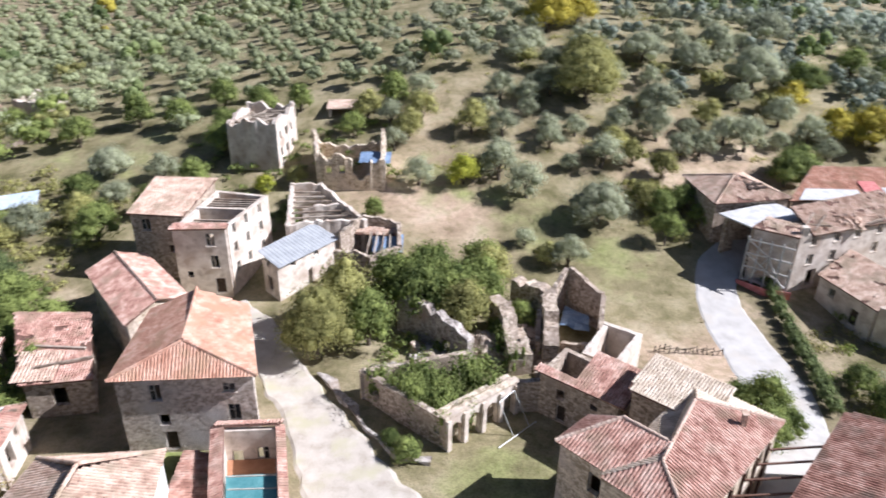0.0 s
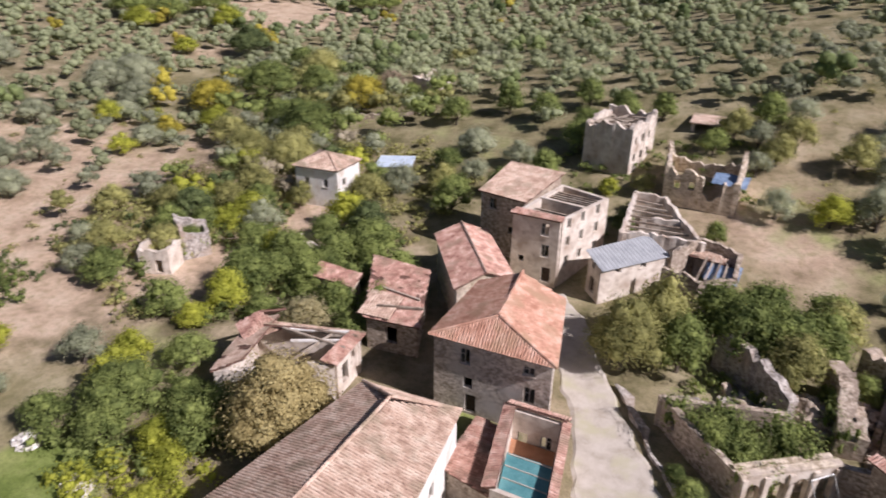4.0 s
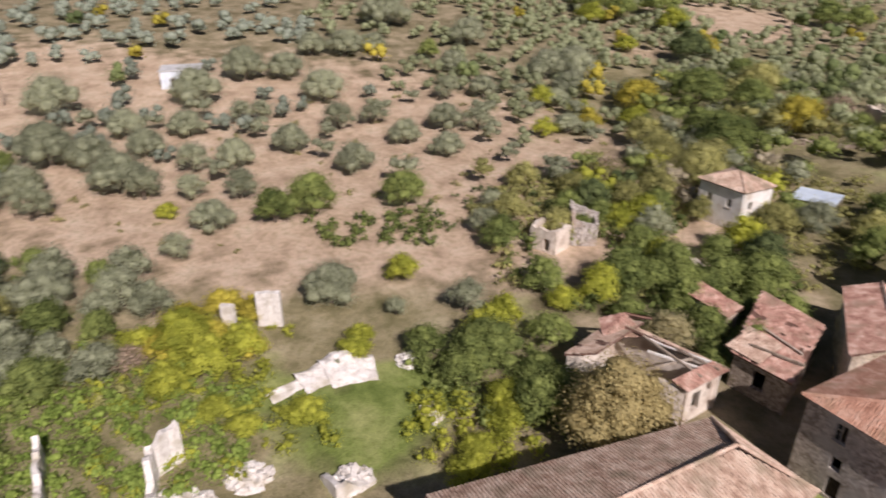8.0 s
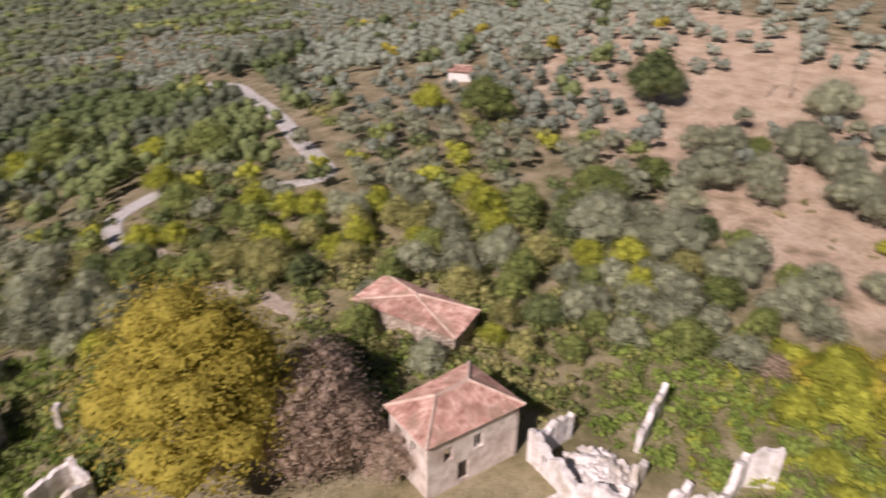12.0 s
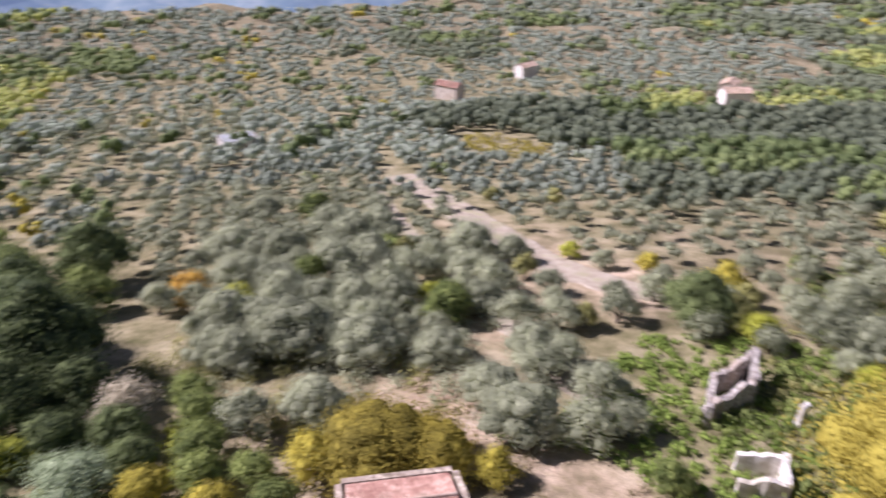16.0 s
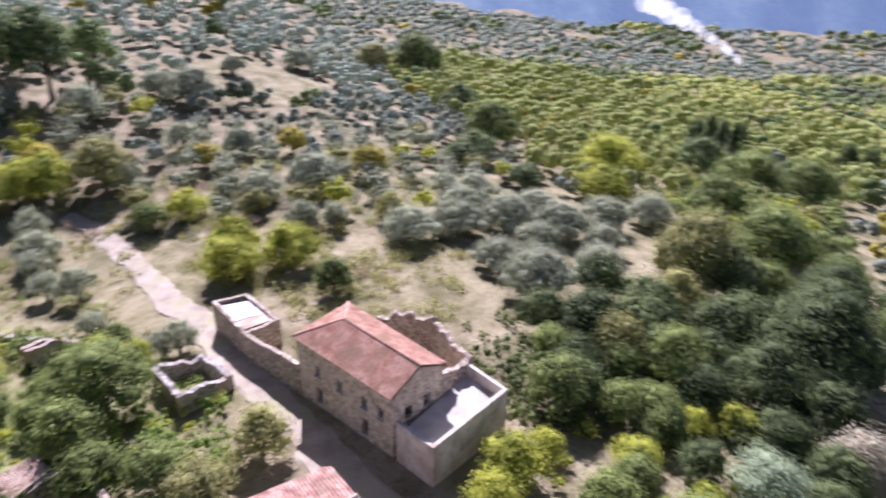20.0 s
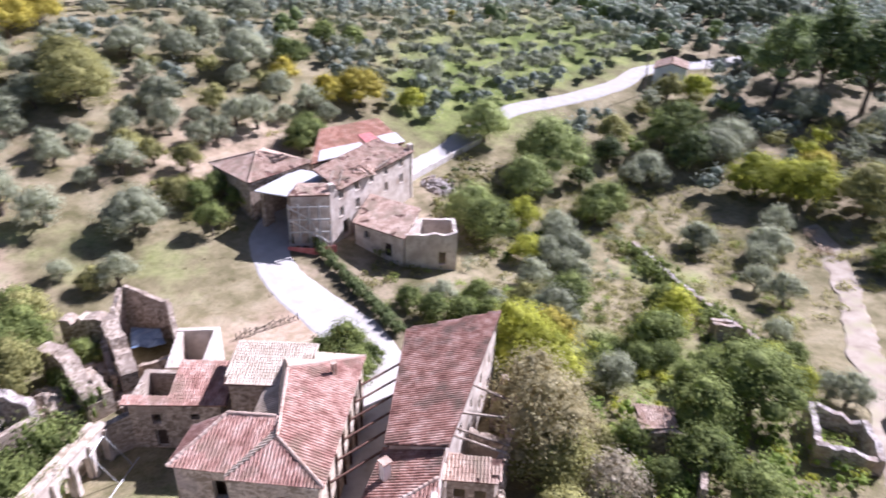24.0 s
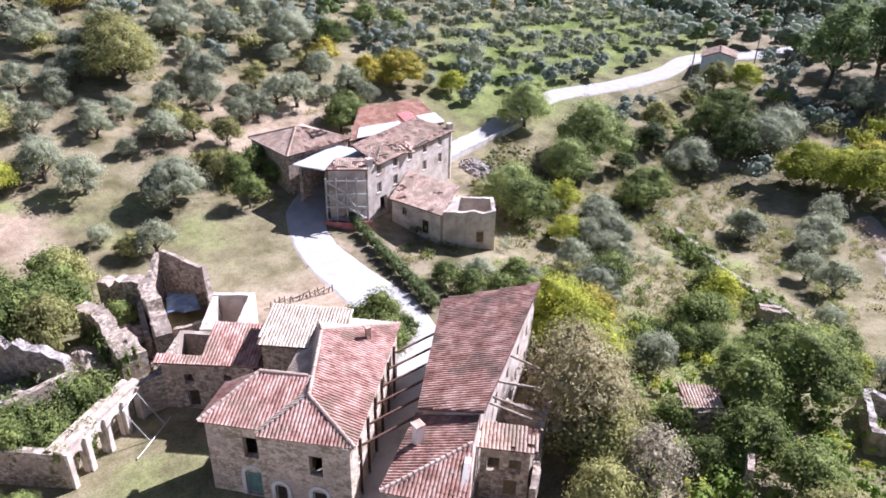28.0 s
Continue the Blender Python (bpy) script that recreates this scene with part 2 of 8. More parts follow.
# leaves of far trees, with the bluish haze of distance put into the colour
FAR_OLIVE = leaf("hazy_olive_leaves", (0.255, 0.295, 0.225), (0.52, 0.575, 0.46), by_island=0.16, translucent=0.54)
FAR_GREEN = leaf("hazy_wood_leaves", (0.13, 0.18, 0.07), (0.36, 0.43, 0.175), by_island=0.18, translucent=0.5)
FAR_LIME = leaf("hazy_poplar_leaves", (0.32, 0.36, 0.105), (0.63, 0.66, 0.235), by_island=0.18, translucent=0.5)
FAR_DEEP = leaf("hazy_oak_leaves", (0.15, 0.18, 0.12), (0.32, 0.36, 0.23), by_island=0.18, translucent=0.5)
GROVE_OLIVE = leaf("green_olive_leaves", (0.27, 0.30, 0.165), (0.55, 0.595, 0.35), by_island=0.16, translucent=0.5)
CREEPER = leaf("creeper_leaves", (0.18, 0.26, 0.05), (0.47, 0.59, 0.14), translucent=0.44)
AMBER = leaf("amber_leaves", (0.20, 0.165, 0.025), (0.52, 0.43, 0.07))
WITHERED = leaf("withered_leaves", (0.42, 0.37, 0.19), (0.71, 0.645, 0.385), translucent=0.5)
ORANGE = leaf("orange_autumn_leaves", (0.34, 0.19, 0.03), (0.68, 0.44, 0.08))
SILVER = leaf("silver_shrub_leaves", (0.21, 0.27, 0.14), (0.50, 0.58, 0.36))
STRAW = leaf("dry_grass_blades", (0.18, 0.15, 0.07), (0.40, 0.34, 0.18))


# ---- geometry helpers ----
class Shape:
    """Vertices and faces gathered into one mesh."""

    def __init__(self):
        self.v, self.f = [], []

    def quad(self, a, b, c, d):
        k = len(self.v)
        self.v += [tuple(a), tuple(b), tuple(c), tuple(d)]
        self.f.append((k, k + 1, k + 2, k + 3))

    def hexa(self, p):
        """Eight corners: four below, four above, both anticlockwise."""
        k = len(self.v)
        self.v += [tuple(q) for q in p]
        self.f += [(k + 3, k + 2, k + 1, k), (k + 4, k + 5, k + 6, k + 7), (k, k + 1, k + 5, k + 4), (k + 1, k + 2, k + 6, k + 5),
                   (k + 2, k + 3, k + 7, k + 6), (k + 3, k, k + 4, k + 7)]

    def box(self, x0, x1, y0, y1, z0, z1):
        self.hexa([(x0, y0, z0), (x1, y0, z0), (x1, y1, z0), (x0, y1, z0), (x0, y0, z1), (x1, y0, z1), (x1, y1, z1), (x0, y1, z1)])

    def beam(self, a, b, w=0.18, h=None):
        a, b = Vector(a), Vector(b)
        d = (b - a).normalized()
        side = d.cross(Vector((0, 0, 1)))
        side = side.normalized() if side.length > 1e-3 else Vector((1, 0, 0))
        up = side.cross(d).normalized()
        s, u = side * (w / 2), up * ((h or w) / 2)
        self.hexa([a - s - u, a + s - u, b + s - u, b - s - u, a - s + u, a + s + u, b + s + u, b - s + u])

    def tube(self, pts, radii, sides=7):
        k = len(self.v)
        n = len(pts)
        for i, (p, r) in enumerate(zip(pts, radii)):
            p = Vector(p)
            d = (Vector(pts[min(i + 1, n - 1)]) - Vector(pts[max(i - 1, 0)])).normalized()
            a = d.cross(Vector((0.31, 0.95, 0.05))).normalized()
            b = d.cross(a)
            for j in range(sides):
                t = 2 * math.pi * j / sides
                self.v.append(tuple(p + (a * math.cos(t) + b * math.sin(t)) * r))
        for i in range(n - 1):
            for j in range(sides):
                q = k + i * sides
                self.f.append((q + j, q + (j + 1) % sides, q + sides + (j + 1) % sides, q + sides + j))
        self.f.append(tuple(k + (n - 1) * sides + j for j in range(sides)))

    def welded(self):
        """Joins corners that meet and drops the faces hidden between two blocks."""
        seen, at, v = {}, [], []
        for p in self.v:
            k = (round(p[0], 3), round(p[1], 3), round(p[2], 3))
            if k not in seen:
                seen[k] = len(v)
                v.append(p)
            at.append(seen[k])
        faces, count = [], {}
        for f in self.f:
            g = tuple(dict.fromkeys(at[i] for i in f))
            if len(g) > 2:
                faces.append(g)
                count[frozenset(g)] = count.get(frozenset(g), 0) + 1
        self.v, self.f = v, [f for f in faces if count[frozenset(f)] == 1]
        return self

    def mesh(self, name):
        me = bpy.data.meshes.new(name)
        me.from_pydata(self.v, [], self.f)
        me.update()
        return me


def part(name, shape, mat, parent=None, label=""):
    me = shape.mesh(name) if isinstance(shape, Shape) else shape
    if mat and not me.materials:
        me.materials.append(mat)
    ob = new(name, me)
    if parent:
        ob.parent = parent
        ob.matrix_parent_inverse = parent.matrix_basis.inverted()
    return tagged(ob, label)


def thing(name, x, y, z, label, category, group="", kind=""):
    ob = new(name)
    ob.location = (x, y, z)
    ob.empty_display_size = 0.3
    return tagged(ob, label, category, group, kind)


def sstep(a, b, v):
    q = np.clip((v - a) / (b - a), 0, 1)
    return q * q * (3 - 2 * q)


def ground_z(x, y):
    u = 0.34 * x - 0.94 * y
    d = 18 * np.logaddexp(0, (u - 46) / 18)
    z = -115 * (1 - np.exp(-d * 0.215 / 115))
    z = z + 19 * sstep(60, 158, y) * np.exp(-((x - 18) / 92) ** 2)
    z = z + 11 * sstep(110, 270, -x) * sstep(-170, -25, y)
    z = z + 11 * sstep(98, 245, (x + y) * 0.707) * sstep(-36, 36, y)
    z = z - 6 * np.exp(-((x - 95) ** 2 + (y - 49) ** 2) / 39 ** 2)
    return z + 60 * sstep(900, 2400, np.hypot(x, y))


def gz(x, y):
    return float(ground_z(x, y))


# ---- ground ----
def spots(x, y, rows):
    """Soft round patches: (x, y, radius, weight)."""
    total = np.zeros_like(x)
    for a, b, r, w in rows:
        total = total + w * np.exp(-(((x - a) ** 2 + (y - b) ** 2) / r ** 2) ** 2)
    return total


def build_ground():
    rings = np.concatenate([[0.0], 5 * 1.021 ** np.arange(0, 322)])
    spokes = 384
    a = np.linspace(0, 2 * np.pi, spokes, endpoint=False)
    x, y = (rings[:, None] * np.cos(a)).ravel(), (rings[:, None] * np.sin(a)).ravel()
    z = ground_z(x, y)
    bumps = np.array([noise.noise((p * 0.22, q * 0.22, 0.0)) for p, q in zip(x, y)])
    swell = np.array([noise.noise((p * 0.02, q * 0.02, 5.0)) for p, q in zip(x, y)])
    r = np.hypot(x, y)
    z = z + bumps * 0.10 * sstep(60, 90, r) + swell * 10 * sstep(260, 700, r)
    n = len(rings)
    i, j = np.meshgrid(np.arange(n - 1), np.arange(spokes), indexing="ij")
    k = (j + 1) % spokes
    faces = np.stack([i * spokes + j, (i + 1) * spokes + j, (i + 1) * spokes + k, i * spokes + k], -1).reshape(-1, 4)
    me = bpy.data.meshes.new("ground")
    me.from_pydata(np.stack([x, y, z], 1).tolist(), [], faces.tolist())
    me.polygons.foreach_set("use_smooth", [True] * len(me.polygons))
    soil = spots(x, y, [(-126, 30, 62, 1.0), (-172, -30, 50, 1.0), (-215, -70, 40, 1.0), (-90, 70, 35, 0.6), (-2, 90, 13, 1.0), (30, 118, 45, 0.7), (-20, 150, 50, 0.6),
                        (62, 62, 12, 0.6), (28, 66, 8, 0.9), (40, -160, 60, 0.8), (10, -90, 26, 0.8), (75, 130, 50, 0.35),
                        (-60, 100, 40, 0.6), (-50, 115, 13, 0.9), (-176, 198, 28, 1.0), (-117, 99, 14, 0.9), (-148, 138, 16, 0.9), (-76, 108, 9, 0.8), (-58, 98, 10, 0.7), (-135, 118, 20, 0.7), (150, -20, 60, 0.15), (20, -38, 16, 0.5), (-8, -46, 9, 0.6), (6, -62, 14, 0.9), (28, 61, 6, 1.0),
                        (150, -215, 42, 1.0), (118, -160, 26, 0.9), (97, -112, 14, 0.9), (24, -128, 9, 0.6), (-2, 66, 5, 0.5)])
    lush = spots(x, y, [(22, 79, 17, 0.75), (-60, 22, 14, 0.9), (2, 46, 12, 0.55), (110, 120, 60, 0.75), (-60, 170, 70, 0.6), (-60, -40, 50, 0.9),
                        (-12, -64, 16, 0.8), (70, -70, 60, 0.8), (-20, 78, 20, 0.6), (160, -220, 160, 0.7), (0, -250, 150, 0.8), (150, -350, 200, 0.8), (330, -210, 140, 0.9), (230, -120, 80, 0.8), (55, 25, 25, 0.6), (72, 44, 28, 0.7), (98, 62, 26, 0.7), (50, 55, 14, 0.6), (88, 84, 20, 0.6), (-45, 85, 18, 0.5),
                        (190, 14, 26, 0.8), (118, -8, 34, 0.7), (94, 22, 14, 0.8), (84, -6, 13, 0.8), (98, -30, 20, 0.7), (108, 34, 14, 0.7), (-52, 14, 13, 0.9), (8, 44, 9, 0.8), (-3, 62, 20, 0.5), (18, 100, 16, 0.5), (30, 165, 60, 0.7), (-70, 165, 80, 0.8), (110, 150, 60, 0.7), (-120, 120, 40, 0.6)])
    turf = spots(x, y, [(-48, 16, 8, 0.9), (-51, 22, 5, 0.9), (-57, 8, 6, 0.6), (6, 43, 6, 0.5), (-22, 44, 5, 0.6), (-58, 40, 5, 0.4), (-30, -14, 8, 0.6), (60, 30, 9, 0.6), (54, 40, 8, 0.5), (80, 46, 8, 0.45), (14, 86, 9, 0.4), (24, 78, 7, 0.35), (-50, 108, 22, 0.3), (2, 98, 9, 0.45), (70, 94, 12, 0.3), (90, 106, 18, 0.6), (113, 122, 26, 0.6), (143, 118, 24, 0.5), (160, 132, 26, 0.4)])
    for name, values in (("soil", soil), ("lush", lush), ("turf", turf)):
        me.attributes.new(name, "FLOAT", "POINT").data.foreach_set("value", np.clip(values, 0, 1).astype(np.float32))
    me.materials.append(ground_material())
    tagged(new("ground", me), "rolling hillside of dry grass, bare earth and scrub", "ground", kind="structure")


def ground_material():
    m = bpy.data.materials.new("ground_cover")
    m.use_nodes = True
    nt = m.node_tree
    N, L = nt.nodes, nt.links
    bsdf = N["Principled BSDF"]
    geo = N.new("ShaderNodeNewGeometry")

    def noise_at(scale, detail=5):
        n = N.new("ShaderNodeTexNoise")
        n.inputs["Scale"].default_value, n.inputs["Detail"].default_value = scale, detail
        L.new(geo.outputs["Position"], n.inputs["Vector"])
        return n.outputs["Fac"]

    def ramp(src, stops):
        r = N.new("ShaderNodeValToRGB")
        el = r.color_ramp.elements
        while len(el) < len(stops):
            el.new(0.5)
        for e, (p, c) in zip(el, stops):
            e.position, e.color = p, (*c, 1)
        L.new(src, r.inputs[0])
        return r.outputs[0]

    def blend(f, a, b):
        x = N.new("ShaderNodeMix")
        x.data_type = "RGBA"
        L.new(f, x.inputs["Factor"])
        L.new(a, x.inputs["A"])
        L.new(b, x.inputs["B"])
        return x.outputs["Result"]

    def mask(name, n, gain=2.2):
        at = N.new("ShaderNodeAttribute")
        at.attribute_name = name
        a = N.new("ShaderNodeMath")
        a.operation = "MULTIPLY_ADD"
        L.new(at.outputs["Fac"], a.inputs[0])
        a.inputs[1].default_value = gain
        b = N.new("ShaderNodeMath")
        b.operation = "MULTIPLY_ADD"
        L.new(n, b.inputs[0])
        b.inputs[1].default_value, b.inputs[2].default_value = 3.0, -2.1
        L.new(b.outputs[0], a.inputs[2])
        c = N.new("ShaderNodeClamp")
        L.new(a.outputs[0], c.inputs[0])
        return c.outputs[0]

    big, mid, small, patch = noise_at(0.06), noise_at(0.22, 8), noise_at(6.0, 6), noise_at(1.1, 7)
    base = ramp(mid, [(0.3, (0.14, 0.12, 0.065)), (0.5, (0.25, 0.21, 0.13)), (0.7, (0.37, 0.305, 0.205))])
    earth = ramp(mid, [(0.3, (0.36, 0.265, 0.185)), (0.5, (0.49, 0.37, 0.265)), (0.7, (0.56, 0.445, 0.335))])
    grass = ramp(mid, [(0.3, (0.13, 0.12, 0.055)), (0.5, (0.265, 0.228, 0.13)), (0.7, (0.37, 0.32, 0.205))])
    col = blend(mask("soil", mid), base, earth)
    col = blend(mask("lush", big), col, grass)
    col = blend(mask("turf", mid), col, ramp(mid, [(0.3, (0.10, 0.14, 0.03)), (0.5, (0.19, 0.235, 0.065)), (0.7, (0.30, 0.32, 0.12))]))
    fleck = ramp(small, [(0.32, (0.72, 0.72, 0.72)), (0.5, (1, 1, 1)), (0.72, (1.22, 1.22, 1.2))])
    tuft = ramp(patch, [(0.34, (0.80, 0.82, 0.74)), (0.5, (1, 1, 1)), (0.68, (1.1, 1.08, 1.08))])
    for shade in (fleck, tuft):
        mul = N.new("ShaderNodeMix")
        mul.data_type, mul.blend_type = "RGBA", "MULTIPLY"
        mul.inputs["Factor"].default_value = 1.0
        L.new(col, mul.inputs["A"])
        L.new(shade, mul.inputs["B"])
        col = mul.outputs["Result"]
    L.new(col, bsdf.inputs["Base Color"])
    bsdf.inputs["Roughness"].default_value = 0.97
    bsdf.inputs["Specular IOR Level"].default_value = 0.15
    b = N.new("ShaderNodeBump")
    b.inputs["Strength"].default_value, b.inputs["Distance"].default_value = 0.5, 0.08
    L.new(small, b.inputs["Height"])
    L.new(b.outputs[0], bsdf.inputs["Normal"])
    return m


build_ground()


RIM = [(85, 1050), (93, 880), (97, 690), (103, 600), (113, 620), (119, 690), (129, 780), (142, 900), (156, 840), (165, 900), (180, 1150), (245, 1250)]


def rim(az):
    """Distance at which the far mountains rise."""
    return float(np.interp(az, [p[0] for p in RIM], [p[1] for p in RIM]))


def build_backdrop():
    """Far mountains that close the valley, their blue haze put into colour and glow."""
    sh = Shape()
    n = 160
    rows = []
    for i in range(n + 1):
        az = 85 + 160 * i / n
        a = radians(az)
        r = rim(az) + 14 * noise.noise((i * 0.3, 2.0, 0))
        low = gz(r * math.sin(a), r * math.cos(a)) - 14
        col = []
        for j in range(9):
            q = r + j * 60
            col.append((q * math.sin(a), q * math.cos(a), low + j * 34 + 22 * min(j, 1) * noise.noise((i * 0.11, j * 0.5, 4.0))))
        rows.append(col)
    for a, b in zip(rows, rows[1:]):
        for j in range(8):
            sh.quad(a[j], b[j], b[j + 1], a[j + 1])
    me = sh.welded().mesh("backdrop")
    me.polygons.foreach_set("use_smooth", [True] * len(me.polygons))
    # blue aerial haze as a bluish base colour plus a faint emission
    m = material("haze_tinted_mountain", [(0.08, 0.12, 0.13), (0.15, 0.19, 0.18), (0.26, 0.28, 0.25)], 0.025, 1.0, 0.0, 0.09, spec=0.0)
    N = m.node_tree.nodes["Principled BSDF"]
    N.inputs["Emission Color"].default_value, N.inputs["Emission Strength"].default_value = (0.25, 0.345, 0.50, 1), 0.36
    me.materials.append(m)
    tagged(new("backdrop", me), "distant mountains beyond the valley, tinted and glowing with painted blue haze", "mountains", kind="structure")


build_backdrop()


def strip(name, pts, widths, mat, label, lift=0.14, kind="structure", category="road"):
    """A road along a line, smoothed, laid on the ground, with a shoulder on each side and ragged edges."""
    pts = [Vector((*p, 0)) for p in pts]
    line, ws = [], []
    n = len(pts)
    for i in range(n - 1):
        p0, p1, p2, p3 = pts[max(i - 1, 0)], pts[i], pts[i + 1], pts[min(i + 2, n - 1)]
        steps = max(2, int((p2 - p1).length / 1.2))
        for s in range(steps + (i == n - 2)):
            t = s / steps
            line.append(0.5 * (2 * p1 + (p2 - p0) * t + (2 * p0 - 5 * p1 + 4 * p2 - p3) * t * t + (3 * p1 - p0 - 3 * p2 + p3) * t ** 3))
            ws.append(widths[i] * (1 - t) + widths[i + 1] * t)
    sh = Shape()
    rows = []
    for i, (p, w) in enumerate(zip(line, ws)):
        d = (line[min(i + 1, len(line) - 1)] - line[max(i - 1, 0)]).normalized()
        side = Vector((d.y, -d.x, 0))
        row = []
        for k, f in enumerate((-0.62, -0.5, -0.25, 0, 0.25, 0.5, 0.62)):
            e = f * w + ((noise.noise((p.x * 0.5, p.y * 0.5, f * 3)) * 0.8 + noise.noise((p.x * 1.9, p.y * 1.9, f * 3)) * 0.3) * (0.3 if mat == GRAVEL else 1.0) if abs(f) > 0.4 else 0)
            q = p + side * e
            edge = k in (0, 6)
            row.append((q.x, q.y, gz(q.x, q.y) + (-0.12 if edge else lift)))
        rows.append(row)
    for a, b in zip(rows, rows[1:]):
        for k in range(6):
            sh.quad(a[k], a[k + 1], b[k + 1], b[k])
    me = sh.mesh(name)
    me.materials.append(mat)
    return tagged(new(name, me), label, category, kind=kind)


strip("road_main", [(31, 46), (33.6, 49.5), (34.3, 57.5), (33.6, 68), (33.8, 73), (36.6, 80), (42, 84.5)], [4.4, 4.8, 6.4, 5.2, 4.8, 4.6, 4.2], GRAVEL,
      "pale gravel road leading to the shored house", 0.07)
strip("road_hill", [(64, 87.5), (76, 91), (86, 95), (100, 98.5), (116, 97), (131, 96.5), (143, 98.8), (153, 96), (164, 91.5), (178, 88)], [3.2, 3.2, 3.4, 3.6, 3.8, 4.0, 4.0, 4.4, 5, 4],
      GRAVEL, "pale road climbing past the olive grove")
strip("street", [(34, 49.6), (31.1, 46.1), (24.3, 39.2), (19.6, 33.6), (13, 26), (4, 16)], [4.2, 4.0, 3.8, 3.8, 4.4, 5], CONCRETE, "narrow paved lane between two houses")
strip("village_road", [(-24, 70), (-20, 65.5), (-17.5, 61), (-13.8, 54.5), (-10.8, 49.5), (-8.5, 45.5), (-5.5, 40), (-2, 32), (0, 20)], [3, 3.4, 3.8, 4.2, 5, 6, 7.5, 8, 8],
      DUST, "dusty village road of beaten earth")
strip("garden_path", [(114, 42), (110.8, 37.6), (95.6, 27.2), (82.9, 20.6), (74.5, 15.2), (64.9, 10.7), (56.5, 6.0), (49.0, 2.0), (42, -2), (34, -6)],
      [2.4, 2.8, 3, 3.2, 4, 3.2, 3.4, 4, 4, 4], DIRT, "narrow dirt path through the gardens")
strip("far_road", [(-80, -90), (-89, -82), (-104, -102), (-121, -125.6), (-138, -152), (-155, -181), (-160, -215)], [2.6, 4, 3.4, 3.6, 3.8, 4, 4], GRAVEL,
      "white road running down the slope")
strip("white_bank", [(-52, -84), (-56, -97), (-62, -106), (-70, -108.5), (-75, -109)], [1.5, 2.6, 3.4, 4, 3], GRAVEL, "white gravel bank beside the grove")
strip("orchard_track", [(-56, -92), (-54, -84), (-53, -75), (-51.5, -66), (-51, -56), (-49, -47)], [2.6, 2.4, 2.6, 2.6, 2.4, 2], DIRT, "pale earth track past the great tree")
strip("far_branch", [(-153, -179), (-148, -199), (-140, -235)], [4, 4, 4], GRAVEL, "white side road in the valley")
strip("field_track", [(44, -165), (26.9, -139), (14, -118), (4, -103), (-6.2, -93.5), (-15, -89)], [7, 8, 8, 7, 6, 5], DIRT, "sandy track across the olive field")
strip("grove_track", [(46, -150), (28.8, -115.3), (18, -97), (12.4, -85.5), (2, -70), (-6.8, -55.8)], [2.2, 2.4, 2.6, 3, 3.2, 3.2], DIRT, "earth track between olive rows")


# ---- building parts ----
def wall_shape(p0, p1, z0, top, th=0.5, holes=(), ragged=0.0, seed=0, step=0.5):
    """A wall from p0 to p1 (outer face on the right of that way), from z0 up to top (a number or heights along it), with openings (s0, s1, za, zb)."""
    sh = Shape()
    a, b = Vector((*p0, 0)), Vector((*p1, 0))
    ln = (b - a).length
    d = (b - a) / ln
    nrm = Vector((d.y, -d.x, 0))
    tops = top if isinstance(top, (list, tuple)) else (top, top)
    holes = [(max(0.1, h[0]), min(ln - 0.1, h[1]), h[2], h[3]) for h in holes]
    cuts = {0.0, ln, *[h[0] for h in holes], *[h[1] for h in holes]}
    if ragged or len(tops) > 2:
        cuts |= {ln * (k + 0.35 * math.sin(k * 7.1 + seed) * (0 < k < int(ln / step))) / max(1, int(ln / step)) for k in range(int(ln / step) + 1)}
    cuts = sorted(cuts)
    cuts = [c for i, c in enumerate(cuts) if i == 0 or c - cuts[i - 1] > 0.02]

    def height(s):
        f = s / ln * (len(tops) - 1)
        i = min(int(f), len(tops) - 2)
        h = tops[i] + (tops[i + 1] - tops[i]) * (f - i)
        return h + ragged * (noise.noise((s * 0.9 + seed * 7.3, seed, 0.5)) + 0.35 * noise.noise((s * 1.8 + seed, 3.1, seed)))

    for s0, s1 in zip(cuts, cuts[1:]):
        mid = (s0 + s1) / 2
        gaps = sorted((h[2], h[3]) for h in holes if h[0] < mid < h[1])
        z = z0
        h0, h1 = height(s0), height(s1)
        if ragged:
            h0, h1 = (h + ragged * 0.22 * noise.noise((c * 3.3, seed * 1.7, 9.0)) + ragged * 0.16 * noise.noise((c * 9.1, seed * 0.7, 2.0)) - ragged * 0.5 * max(0.0, noise.noise((c * 0.55, seed * 2.3, 1.0))) for h, c in ((h0, s0), (h1, s1)))
        spans = []
        for g0, g1 in gaps:
            if g0 > z:
                spans.append((z, z, g0, g0))
            z = g1
        if min(h0, h1) > z:
            spans.append((z, z, h0, h1))
        for za, zb, ta, tb in spans:
            q0, q1 = a + d * s0, a + d * s1
            i0, i1 = q0 - nrm * th, q1 - nrm * th
            w0, w1 = (ragged * 0.35 * noise.noise((c * 1.7, seed, 4.4)) if top_span else 0.0 for c, top_span in ((s0, tb == h1), (s1, tb == h1)))
            sh.hexa([(*q0.xy, za), (*q1.xy, zb), (*i1.xy, zb), (*i0.xy, za), (*(q0 + nrm * w0).xy, ta), (*(q1 + nrm * w1).xy, tb), (*(i1 + nrm * w1 * 0.6).xy, tb + 0.5 * w1), (*(i0 + nrm * w0 * 0.6).xy, ta + 0.5 * w0)])
    return sh.welded()


